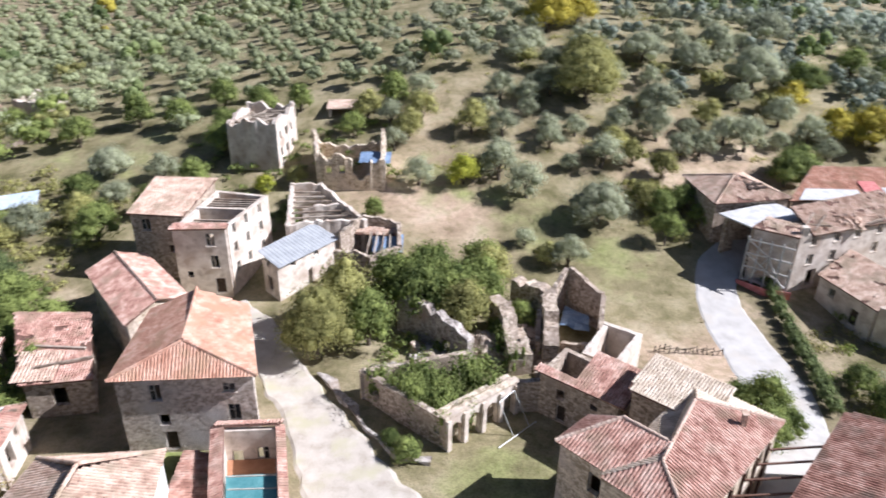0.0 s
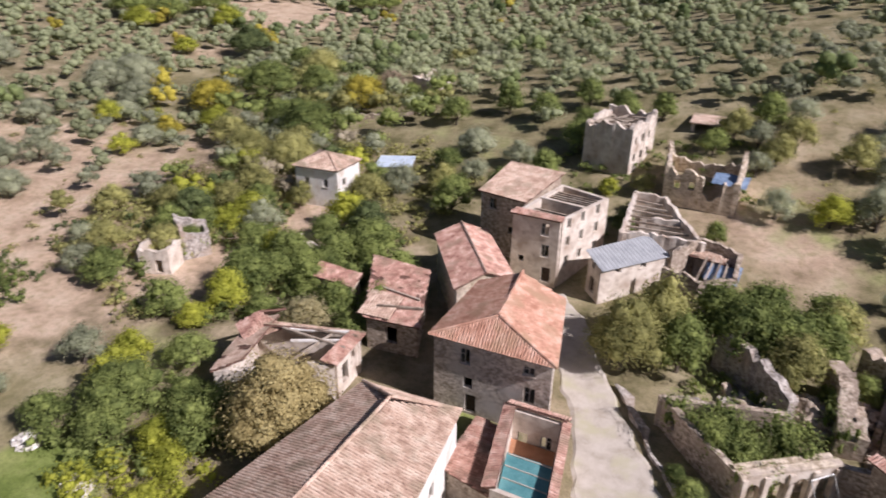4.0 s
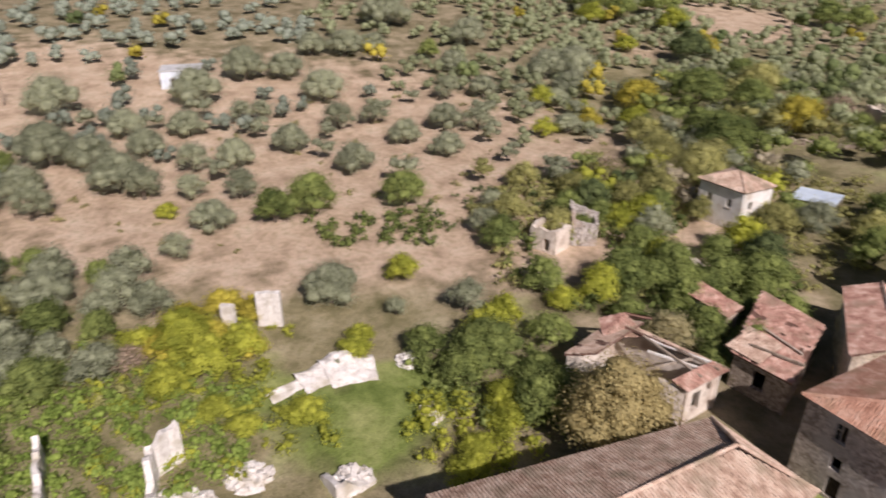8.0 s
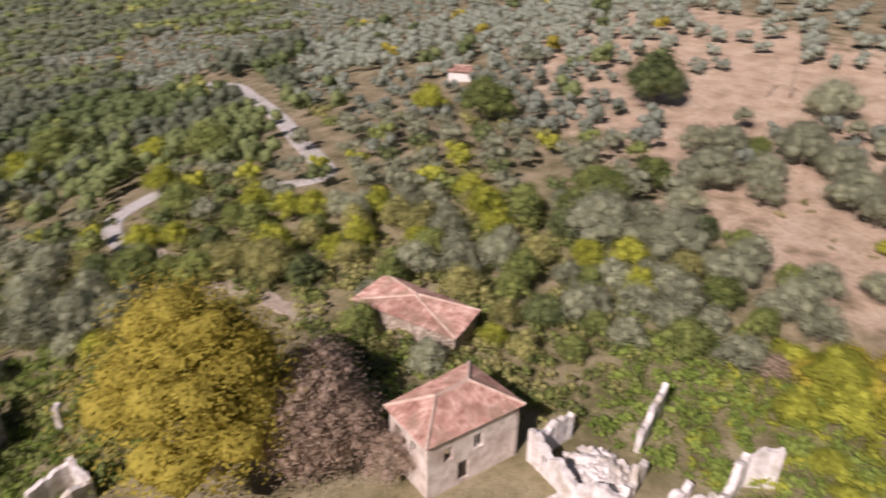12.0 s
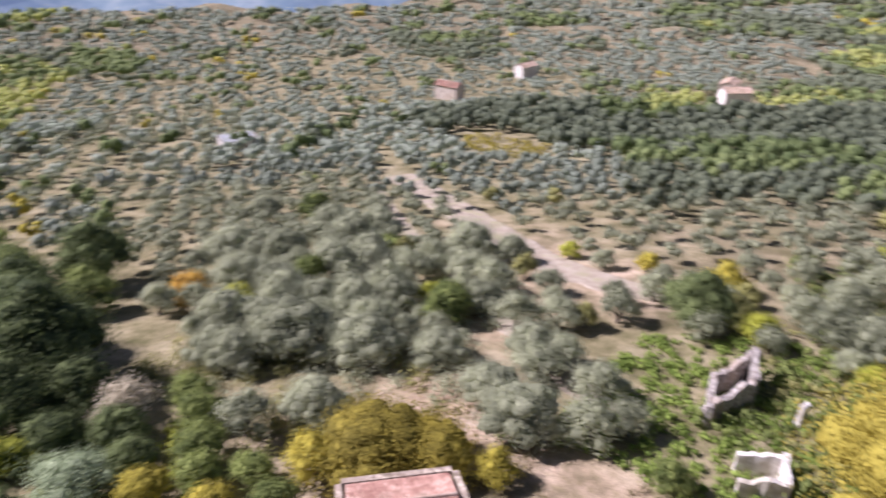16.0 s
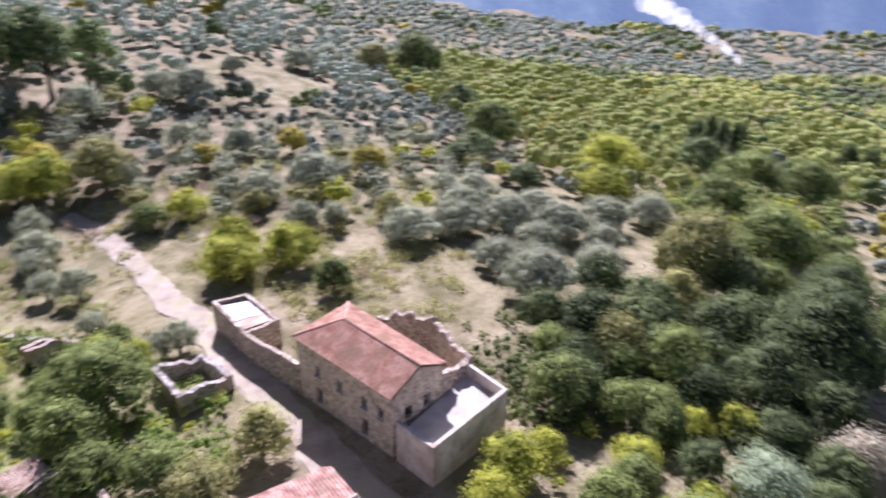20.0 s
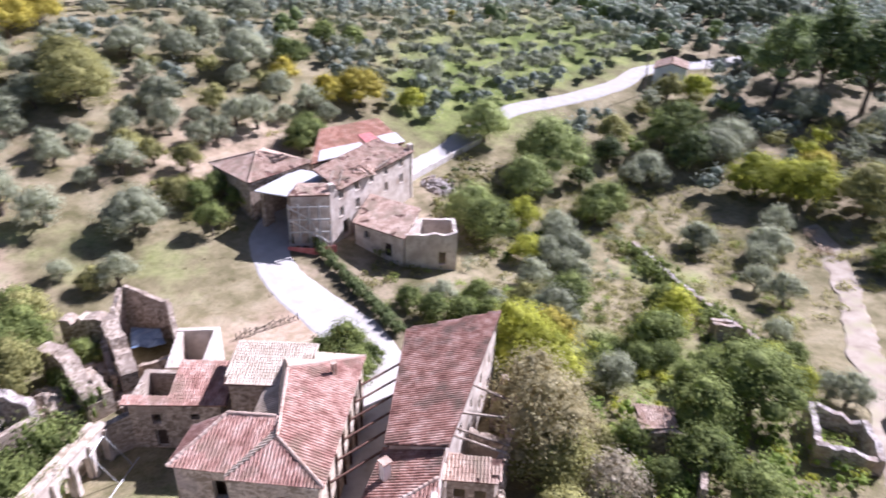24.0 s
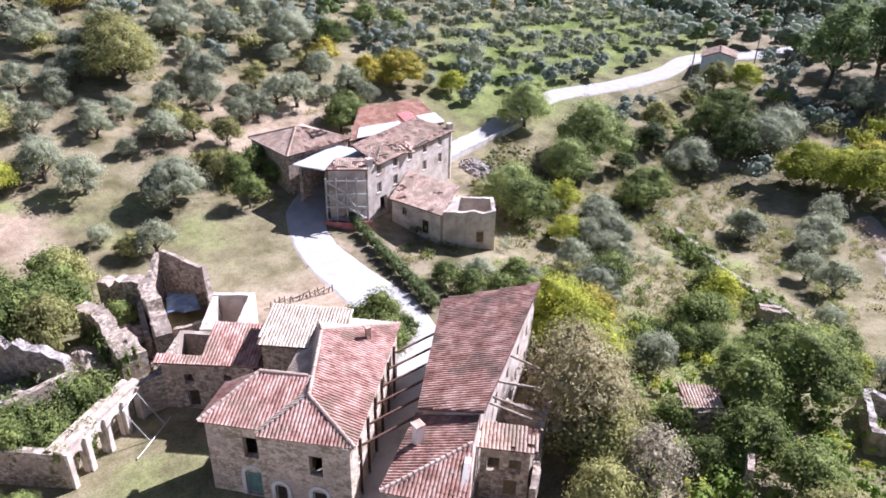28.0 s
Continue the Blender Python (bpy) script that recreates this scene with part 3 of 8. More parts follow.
def window_at(parent, p0, p1, s0, s1, za, zb, style="open"):
    """A frame in an opening of the wall from p0 to p1, with panes, shutters or nothing behind."""
    a, b = Vector((*p0, 0)), Vector((*p1, 0))
    d = (b - a).normalized()
    nrm = Vector((d.y, -d.x, 0))
    if style == "open":
        return
    o = a + d * s0 - nrm * 0.16
    w, h = s1 - s0, zb - za

    def bar(sh, u0, u1, v0, v1, t0=0.0, t1=0.07):
        q = [o + d * u - nrm * t + Vector((0, 0, za + v)) for v in (v0, v1) for u, t in ((u0, t0), (u1, t0), (u1, t1), (u0, t1))]
        sh.hexa(q)
    sh = Shape()
    e = 0.08
    bar(sh, 0, e, 0, h), bar(sh, w - e, w, 0, h), bar(sh, e, w - e, h - e, h), bar(sh, e, w - e, 0, e)
    win = part("door_frame" if style == "door" else "window", sh, FRAME, parent)
    if style in ("glass", "half"):
        sh = Shape()
        bar(sh, w / 2 - 0.035, w / 2 + 0.035, e, h - e), bar(sh, e, w / 2 - 0.035, h * 0.6, h * 0.6 + 0.05)
        part("mullion", sh, FRAME, win)
        sh = Shape()
        bar(sh, e, w - e if style == "glass" else w / 2, e, h - e, 0.03, 0.04)
        part("pane", sh, GLASS, win)
    if style in ("door", "green"):
        sh = Shape()
        n = 4
        for i in range(n):
            u0 = e + (w - 2 * e) * i / n
            bar(sh, u0 + 0.006, u0 + (w - 2 * e) / n - 0.006, e if style == "green" else 0.01, h - e, 0.025, 0.06)
        part("door_leaf" if style == "door" else "shutter", sh, DARKWOOD if style == "door" else GREENPAINT, win)
    sh = Shape()
    q0, q1 = a + d * (s0 - 0.1) + nrm * 0.08, a + d * (s1 + 0.1) + nrm * 0.08
    j0, j1 = q0 - nrm * 0.2, q1 - nrm * 0.2
    if style != "door":
        sh.hexa([(*q0.xy, za - 0.1), (*q1.xy, za - 0.1), (*j1.xy, za - 0.1), (*j0.xy, za - 0.1), (*q0.xy, za - 0.005), (*q1.xy, za - 0.005), (*j1.xy, za - 0.005), (*j0.xy, za - 0.005)])
        part("sill", sh, PLASTER, win)


def arch_surround(parent, p0, p1, s, w, z0, spring):
    """A dressed stone surround: two jambs and a round head, 7 cm proud of the wall."""
    a, b = Vector((*p0, 0)), Vector((*p1, 0))
    d = (b - a).normalized()
    nrm = Vector((d.y, -d.x, 0))
    sh = Shape()
    r0, r1 = w / 2, w / 2 + 0.3
    rows = []
    for k in range(11):
        if k == 0 or k == 10:
            sx = -1 if k == 0 else 1
            inner, outer = (sx * r0, z0), (sx * r1, z0)
        else:
            t = math.pi * (1 - (k - 1) / 8)
            inner, outer = (r0 * math.cos(t), spring + r0 * math.sin(t)), (r1 * math.cos(t), spring + r1 * math.sin(t))
        rows.append((inner, outer))
    for (i0, o0), (i1, o1) in zip(rows, rows[1:]):
        q = []
        for off in (-0.06, 0.07):
            for u, z in (i0, i1, o1, o0):
                p = a + d * (s + u) + nrm * off
                q.append((p.x, p.y, z))
        sh.hexa(q)
    return part("arch_surround", sh.welded(), WHITEWASH, parent, "pale dressed stone arch")


def tiled_plane(house, corners, mat, seed=1, pitch=0.28, slab=0.16, missing=0.0):
    """A roof slope: corners run along the eave first (two), then back along the top. A bed, and rows of half-round tiles on it."""
    rng = random.Random(seed)
    P = [Vector(c) for c in corners]
    U = (P[1] - P[0]).normalized()
    top = sum((p for p in P[2:]), Vector()) / (len(P) - 2)
    nrm = U.cross(top - P[0]).normalized()
    for p in P[2:]:
        p.z -= (p - P[0]).dot(nrm) / nrm.z
    if nrm.z < 0:
        nrm = -nrm
    V = nrm.cross(U).normalized()
    if V.z < 0:
        V = -V
    poly = [((p - P[0]).dot(U), (p - P[0]).dot(V)) for p in P]
    bed = Shape()
    k = len(P)
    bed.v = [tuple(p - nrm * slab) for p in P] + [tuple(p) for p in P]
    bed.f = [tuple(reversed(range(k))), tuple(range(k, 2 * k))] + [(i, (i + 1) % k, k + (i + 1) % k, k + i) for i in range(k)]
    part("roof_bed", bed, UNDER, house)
    us = [p[0] for p in poly]
    sh = Shape()
    u = min(us) + pitch / 2
    while u < max(us):
        hits = []
        for (u0, v0), (u1, v1) in zip(poly, poly[1:] + poly[:1]):
            if (u0 - u) * (u1 - u) < 0 or u0 == u:
                hits.append(v0 + (v1 - v0) * (u - u0) / (u1 - u0 + 1e-9))
        if len(hits) >= 2:
            lo, hi = min(hits), max(hits)
            v = lo - 0.06
            while v < hi - 0.1:
                if not missing or noise.noise((u * 0.9 + seed, v * 0.9, seed * 0.7)) < 0.62 - missing * 2.2:
                    ln = min(0.42, hi - v + 0.05)
                    c = P[0] + U * (u + rng.uniform(-0.018, 0.018))
                    r0, r1 = pitch * 0.45, pitch * 0.41
                    sag = nrm * rng.uniform(-0.008, 0.012)
                    b = len(sh.v)
                    for vv, r, lift in ((v, r0, 0.04), (v + ln, r1, 0.025)):
                        for cx, cz in ((-1, 0), (-0.62, 0.75), (0.0, 1.0), (0.62, 0.75), (1, 0)):
                            sh.v.append(tuple(c + V * vv + U * (cx * r) + nrm * (cz * r * 0.72 + lift) + sag))
                    for i in range(4):
                        sh.f.append((b + i, b + i + 1, b + 6 + i, b + 5 + i))
                    sh.f.append((b + 4, b + 3, b + 2, b + 1, b))
                v += 0.36
        u += pitch
    t = part("roof_tiles", sh, mat, house)
    t["kind"] = "stuff"


def ridge(house, a, b, mat, seed=1):
    rng = random.Random(seed)
    a, b = Vector(a), Vector(b)
    d = (b - a).normalized()
    side = d.cross(Vector((0, 0, 1))).normalized()
    up = side.cross(d)
    sh = Shape()
    s, ln = 0.0, (b - a).length
    while s < ln:
        e = min(s + 0.45, ln)
        k = len(sh.v)
        for t, r, lift in ((s, 0.17, 0.10), (e, 0.14, 0.06)):
            c = a + d * t + up * (lift + rng.uniform(-0.01, 0.015))
            for cx, cz in ((-1, -0.35), (-0.65, 0.55), (0, 0.9), (0.65, 0.55), (1, -0.35)):
                sh.v.append(tuple(c + side * (cx * r) + up * (cz * r)))
        for i in range(4):
            sh.f.append((k + i, k + i + 1, k + 6 + i, k + 5 + i))
        s += 0.42
    part("ridge_tiles", sh, MORTAR if mat in (TILE, TILE_DARK) else mat, house)


def offset_quad(q, o):
    """The corners of a convex footprint moved outwards by o."""
    n = len(q)
    lines = []
    for i in range(n):
        a, b = Vector(q[i]), Vector(q[(i + 1) % n])
        d = (b - a).normalized()
        nrm = Vector((d.y, -d.x))
        lines.append((a + nrm * o, d))
    out = []
    for i in range(n):
        (p, d), (r, e) = lines[i - 1], lines[i]
        den = d.x * e.y - d.y * e.x
        t = ((r - p).x * e.y - (r - p).y * e.x) / den
        out.append(tuple(p + d * t))
    return out


def building(name, label, quad, eave, roof="gable", rise=1.8, axis=0, wall=STONE, tile=TILE, wins=(), over=0.3, seed=1, base=None, walls=(0, 1, 2, 3), category="house",
             ragged=0.0, th=0.5, hip=(True, True), missing=0.0, tops=None, hip_run=None):
    """A house on four corners (anticlockwise from above). axis: the side along which the ridge runs (0: side 0 and 2, 1: side 1 and 3).
    wins: (side, distance along it, height above the ground, width, height, style)."""
    cx, cy = sum(p[0] for p in quad) / 4, sum(p[1] for p in quad) / 4
    low = min(gz(*p) for p in quad)
    g = gz(cx, cy) if base is None else base
    ob = thing(name, cx, cy, g, label, category)
    for i in walls:
        p0, p1 = quad[i], quad[(i + 1) % 4]
        ln = math.dist(p0, p1)
        if i % 2:
            dx, dy = (p1[0] - p0[0]) / ln, (p1[1] - p0[1]) / ln
            q0, q1, shift = (p0[0] + dx * th, p0[1] + dy * th), (p1[0] - dx * th, p1[1] - dy * th), th
        else:
            q0, q1, shift = p0, p1, 0
        holes = [(w[1] - shift, w[1] + w[3] - shift, g + w[2], g + w[2] + w[4]) for w in wins if w[0] == i]
        top = tops[i] if tops else eave
        part("wall", wall_shape(q0, q1, low - 0.6, top, th, holes, ragged, seed + i), wall, ob)
        for w, h in zip([w for w in wins if w[0] == i], holes):
            window_at(ob, q0, q1, *h, w[5])
    if roof in ("gable", "hip", "shed", "flat"):
        q = offset_quad(quad, over)
        if axis:
            q = q[1:] + q[:1]
        A, B, C, D = q
        if roof == "flat":
            sh = Shape()
            sh.hexa([(*A, eave), (*B, eave), (*C, eave), (*D, eave), (*A, eave + 0.18), (*B, eave + 0.18), (*C, eave + 0.18), (*D, eave + 0.18)])
            part("roof_slab", sh, tile, ob)
        elif roof == "shed":
            tiled_plane(ob, [(*A, eave), (*B, eave), (*C, eave + rise), (*D, eave + rise)], tile, seed, missing=missing)
            qq = quad[1:] + quad[:1] if axis else quad
            e0, ed = Vector(A), (Vector(B) - Vector(A)).normalized()
            run = [abs(ed.x * (Vector(p) - e0).y - ed.y * (Vector(p) - e0).x) for p in (C, D, *qq)]
            climb = [rise * v / ((run[0] + run[1]) / 2) for v in run[2:]]
            for (p, r), (h0, h1) in (((qq[1], qq[2]), (climb[1], climb[2])), ((qq[2], qq[3]), (climb[2], climb[3])), ((qq[3], qq[0]), (climb[3], climb[0]))):
                part("gable_wall", wall_shape(p, r, eave - 0.05, (eave + h0 - 0.08, eave + h1 - 0.08), th * 0.9), wall, ob)
        else:
            m0, m1 = (Vector(D) + Vector(A)) / 2, (Vector(B) + Vector(C)) / 2
            ln = (m1 - m0).length
            half = ((Vector(A) - Vector(D)).length) / 2
            d = (m1 - m0) / ln
            if roof == "hip":
                k = hip_run or min(half, ln * 0.48)
                m0, m1 = (m0 + d * k if hip[0] else m0), (m1 - d * k if hip[1] else m1)
            z1 = eave + rise
            R0, R1 = (*m0, z1), (*m1, z1)
            tiled_plane(ob, [(*A, eave), (*B, eave), R1, R0], tile, seed, missing=missing)
            tiled_plane(ob, [(*C, eave), (*D, eave), R0, R1], tile, seed + 1, missing=missing)
            ridge(ob, R0, R1, tile, seed)
            if roof == "hip":
                if hip[1]:
                    tiled_plane(ob, [(*B, eave), (*C, eave), R1], tile, seed + 2)
                    ridge(ob, (*B, eave), R1, tile, seed + 3), ridge(ob, (*C, eave), R1, tile, seed + 4)
                if hip[0]:
                    tiled_plane(ob, [(*D, eave), (*A, eave), R0], tile, seed + 5)
                    ridge(ob, (*A, eave), R0, tile, seed + 6), ridge(ob, (*D, eave), R0, tile, seed + 7)
            qq = quad[1:] + quad[:1] if axis else quad
            for end, (p, r) in ((1, (qq[1], qq[2])), (0, (qq[3], qq[0]))):
                if roof != "hip" or not hip[end]:
                    part("gable_wall", wall_shape(p, r, eave - 0.04, (eave - 0.02, eave + rise - 0.12, eave - 0.02), th * 0.95, step=0.45), wall, ob)
    return ob


def ruin(name, label, lines, mat=STONE, th=0.55, ragged=0.9, seed=1, holes=()):
    """Broken walls: each line is (points, heights above ground)."""
    x, y = lines[0][0][0]
    ob = thing(name, x, y, gz(x, y), label, "ruin")
    k = 0
    for pts, hs in lines:
        for i in range(len(pts) - 1):
            p, q = pts[i], pts[i + 1]
            z = min(gz(*p), gz(*q))
            hh = [(o[1], o[1] + o[3], z + o[2], z + o[2] + o[4]) for o in holes if o[0] == k]
            part("wall", wall_shape(p, q, z - 0.6, (gz(*p) + hs[i], gz(*q) + hs[i + 1]), th, hh, ragged, seed + k * 3.7, 0.38), mat, ob)
            k += 1
    return ob


def rubble(name, label, x, y, r, h, mat, n, seed):
    """A heap of fallen masonry: an uneven mound strewn with stones."""
    rg = random.Random(seed)
    ob = thing(name, x, y, gz(x, y), label, "rubble")
    sh = Shape()
    k = 24
    for i in range(k):
        for j in range(k):
            def at(a, b):
                u, v = (a / k - 0.5) * 2, (b / k - 0.5) * 2
                d = math.hypot(u, v)
                z = h * max(0.0, 1 - d * d) * (0.75 + 0.7 * noise.noise((u * 2.2 + seed, v * 2.2, seed * 0.37))) + (0.28 * noise.noise((u * 6, v * 6, seed)) + 0.22 * noise.noise((u * 13, v * 13, seed))) * (1.2 - d)
                return (x + u * r, y + v * r, gz(x + u * r, y + v * r) + z - 0.12)
            sh.quad(at(i, j), at(i + 1, j), at(i + 1, j + 1), at(i, j + 1))
    part("mound", sh.welded(), mat, ob)
    sh = Shape()
    for _ in range(n):
        a, d = rg.uniform(0, 6.28), math.sqrt(rg.random()) * r * 0.95
        px, py = x + d * math.cos(a), y + d * math.sin(a)
        q = (d / r)
        pz = gz(px, py) + h * max(0, 1 - q * q) * 0.72
        s = rg.uniform(0.12, 0.42)
        m = Matrix.Translation((px, py, pz)) @ Euler((rg.uniform(-0.6, 0.6), rg.uniform(-0.6, 0.6), rg.uniform(0, 3))).to_matrix().to_4x4()
        c = [m @ Vector((sx * s * rg.uniform(0.7, 1.1), sy * s * rg.uniform(0.5, 0.8), sz * s * rg.uniform(0.35, 0.6))) for sz in (-1, 1) for sx, sy in ((-1, -1), (1, -1), (1, 1), (-1, 1))]
        sh.hexa(c)
    st = part("loose_masonry", sh, mat, ob)
    st["kind"] = "stuff"
    return ob


def beams(name, label, rows, mat=TIMBER, w=0.2, parent=None):
    """Roof beams: a list of end points; each beam is a mesh of its own."""
    for a, b in rows:
        sh = Shape()
        sh.beam(a, b, w)
        part("beam", sh, mat, parent)


# ---- trees ----
def unit_ball(levels):
    bm = bmesh.new()
    bmesh.ops.create_icosphere(bm, subdivisions=levels, radius=1.0)
    V, F = np.array([v.co[:] for v in bm.verts]), [tuple(v.index for v in f.verts) for f in bm.faces]
    bm.free()
    return V, F


BALL, SMALL_BALL = unit_ball(2), unit_ball(1)


def leaves(centres, n, spread, size, seed, squash=0.8, aspect=0.6, core=0.55, fine=False):
    """Uneven clumps of foliage at the centres (x, y, z, weight), with n small leaf sprays standing out of them."""
    rg = np.random.RandomState(seed)
    C = np.array(centres, float)
    w = C[:, 3] / C[:, 3].sum()
    pick = rg.choice(len(C), n, p=w)
    off = rg.normal(size=(n, 3))
    off /= np.linalg.norm(off, axis=1)[:, None] + 1e-9
    reach = spread * C[:, 3] ** 0.33
    off *= (0.3 + 0.85 * rg.uniform(0, 1, n) ** 0.75)[:, None] * reach[pick][:, None]
    off[:, 2] *= squash
    P = C[pick, :3] + off
    mid = (C[:, :3] * w[:, None]).sum(0) * (1, 1, 0.75)
    out = 0.5 * (P - mid) / (np.linalg.norm(P - mid, axis=1)[:, None] + 1e-9) + 0.7 * off / (np.linalg.norm(off, axis=1)[:, None] + 1e-9)
    out += rg.normal(size=(n, 3)) * 0.4 + (0, 0, 0.3)
    a = np.cross(out, rg.normal(size=(n, 3)))
    a /= np.linalg.norm(a, axis=1)[:, None] + 1e-9
    b = np.cross(out, a)
    b /= np.linalg.norm(b, axis=1)[:, None] + 1e-9
    s = size * rg.uniform(0.6, 1.35, n)
    a, b = a * s[:, None] / 2, b * (s * aspect)[:, None] / 2
    V = [np.stack([P - a, P + b - a * 0.2, P + a, P - b - a * 0.2], 1).reshape(-1, 3)]
    F = [tuple(range(4 * k, 4 * k + 4)) for k in range(n)]
    k = 4 * n
    ball, faces = BALL if fine else SMALL_BALL
    for c, r in zip(C, reach) if core else ():
        lump = np.array([1 + 0.42 * noise.noise(Vector(p) * 2.1 + Vector((c[0], c[1], seed))) + 0.3 * noise.noise(Vector(p) * 4.7 + Vector((c[1], c[2], seed))) for p in ball])
        V.append(c[:3] + ball * (lump * r * core)[:, None] * (1, 1, squash))
        F += [tuple(q + k for q in f) for f in faces]
        k += len(ball)
    return np.concatenate(V), F


def to_mesh(name, V, F, mat):
    me = bpy.data.meshes.new(name)
    me.from_pydata(V.tolist(), [], list(F))
    me.polygons.foreach_set("use_smooth", [len(f) == 3 for f in F])
    me.materials.append(mat)
    return me


def make_tree(name, label, height, radius, trunk_h, mat, n, leaf_size, seed, lobes=14, lean=0.1, top=0.75, bark=BARK, trunk_r=0.18, flat=0.75, category="tree", core=0.55):
    """A tapered trunk that forks into limbs, each carrying a lobe of the crown; gaps stay between the lobes."""
    rg = random.Random(seed)
    ob = thing(name, 0, 0, 0, label, category)
    sh = Shape()
    fork = Vector((rg.uniform(-lean, lean) * trunk_h, rg.uniform(-lean, lean) * trunk_h, trunk_h))
    sh.tube([(0, 0, -0.3), (fork.x * 0.35, fork.y * 0.35, trunk_h * 0.5), fork], [trunk_r * 1.35, trunk_r, trunk_r * 0.8], 8)
    centres = []
    crown_h = height - trunk_h
    for i in range(lobes):
        a = 2.399 * i + rg.uniform(-0.4, 0.4)
        f = math.sqrt((i + 0.5) / lobes)
        rad = radius * 0.72 * f * rg.uniform(0.75, 1.1)
        zz = trunk_h + crown_h * (top - (top - 0.22) * f * f) * rg.uniform(0.8, 1.12)
        c = Vector((fork.x + rad * math.cos(a), fork.y + rad * math.sin(a), zz))
        centres.append((*c, rg.uniform(0.5, 1.2)))
        if i % 2 == 0:
            mid = fork.lerp(c, 0.5) + Vector((0, 0, 0.15 * crown_h * (1 - f)))
            sh.tube([fork - Vector((0, 0, 0.15)), mid, c], [trunk_r * 0.5, trunk_r * 0.3, 0.03], 5)
    part("trunk", sh, bark, ob)
    V, F = leaves(centres, int(n * 2.4), radius * 0.43, leaf_size * 0.71, seed, flat, core=core * 0.86, fine=True)
    V[:, 2] = np.maximum(V[:, 2], trunk_h * 0.35)
    part("crown", to_mesh("crown", V, F, mat), mat, ob)
    ob.location = (0, 0, -500)
    return ob


def bush_mesh(name, radius, height, mat, n, size, seed, lobes=5, fine=False, core=0.55, dome=False):
    rg = random.Random(seed)
    wide = 0.45 if dome else 0.6
    centres = [(rg.uniform(-wide, wide) * radius, rg.uniform(-wide, wide) * radius, height * rg.uniform(0.3 if dome else 0.25, 0.6), rg.uniform(0.5, 1.2)) for _ in range(lobes)]
    V, F = leaves(centres, n, radius * (0.6 if dome else 0.52), size, seed, height / radius * (0.5 if dome else 0.75), fine=fine, core=core)
    V[:, 2] = np.maximum(V[:, 2], 0)
    return V, F


def scattered(name, label, V, F, spots_, mat, category="shrubs"):
    """Copies of one plant joined into one object: (x, y, scale, turn)."""
    VV, FF = [], []
    k = 0
    for x, y, s, a in spots_:
        c, d = math.cos(a) * s, math.sin(a) * s
        W = np.stack([V[:, 0] * c - V[:, 1] * d + x, V[:, 0] * d + V[:, 1] * c + y, V[:, 2] * s + gz(x, y)], 1)
        VV.append(W)
        FF += [tuple(q + k for q in f) for f in F]
        k += len(V)
    me = bpy.data.meshes.new(name)
    me.from_pydata(np.concatenate(VV).tolist(), [], FF)
    me.polygons.foreach_set("use_smooth", [len(f) == 3 for f in FF])
    me.materials.append(mat)
    return tagged(new(name, me), label, category, kind="stuff")


# ---- the village: houses round the square ----
def rows_of_windows(side, starts, heights, w, h, style):
    return [(side, s, z, w, h, style) for z in heights for s in starts]


# corner house with a hipped roof on the square
building("corner_house", "three-storey rubble-stone house with hipped orange tile roof", [(-26.6, 46.2), (-15.4, 47.1), (-18.6, 57.5), (-27.0, 56.6)], 8.1, "hip", 2.2, 1,
                        PATCHED, TILE_ORANGE, hip=(True, False), over=0.35, seed=11, hip_run=2.3,
                        wins=[(0, 2.6, 5.6, 1.0, 1.7, "half"), (0, 3.0, 3.0, 0.9, 1.2, "open"), (0, 3.2, 0.3, 1.1, 2.0, "door"), (0, 8.6, 6.3, 1.1, 0.9, "glass"),
                              (0, 8.8, 3.2, 1.1, 1.8, "glass"), (1, 2.0, 3.2, 1.0, 1.6, "open"), (1, 5.5, 5.6, 1.0, 1.4, "half"), (1, 6.0, 0.2, 1.2, 2.2, "door")])
# long gabled house
building("long_house", "long stone house with a faded pink tile gable roof", [(-30.4, 57.6), (-26.1, 62.5), (-34.0, 71.8), (-38.6, 67.8)], 6.0, "gable", 1.4, 1, TAN_STONE, TILE, seed=21,
         wins=[(0, 3.0, 5.4, 0.8, 0.8, "open"), (1, 3.0, 3.0, 0.9, 1.3, "half"), (1, 8.0, 3.0, 0.9, 1.3, "half")])
# tall four-storey house, its roof half gone
tall = building("tall_house", "tall four-storey stone house with a roofless front room", [(-30.2, 71.3), (-24.3, 71.7), (-21.6, 81.5), (-28.4, 83.0)], 9.6, "none", wall=PLASTER, seed=31,
                wins=[(0, 3.6, 6.2, 1.0, 1.6, "half"), (0, 3.8, 3.4, 1.0, 1.6, "half"), (0, 1.0, 2.2, 0.7, 0.8, "open"), (0, 4.0, 0.0, 1.2, 2.0, "door"),
                      *rows_of_windows(1, (1.4, 4.2, 7.4), (2.0, 4.6, 7.0), 0.8, 1.3, "half")])
beams("beam", "", [((-29.6, 72.4 + k * 0.75, 8.9), (-24.2 + k * 0.19, 72.4 + k * 0.7, 8.9)) for k in range(5)], parent=tall)
beams("beam", "", [((-29.2, 77.6 + k * 0.7, 9.2), (-22.9 + k * 0.2, 77.6 + k * 0.62, 9.2)) for k in range(6)], parent=tall)
sh = Shape()
sh.hexa([(-29.7, 71.8, 6.3), (-24.7, 72.2, 6.3), (-22.1, 81.0, 6.3), (-28.0, 82.5, 6.3), (-29.7, 71.8, 6.5), (-24.7, 72.2, 6.5), (-22.1, 81.0, 6.5), (-28.0, 82.5, 6.5)])
part("floor_slab", sh, DIRT, tall)
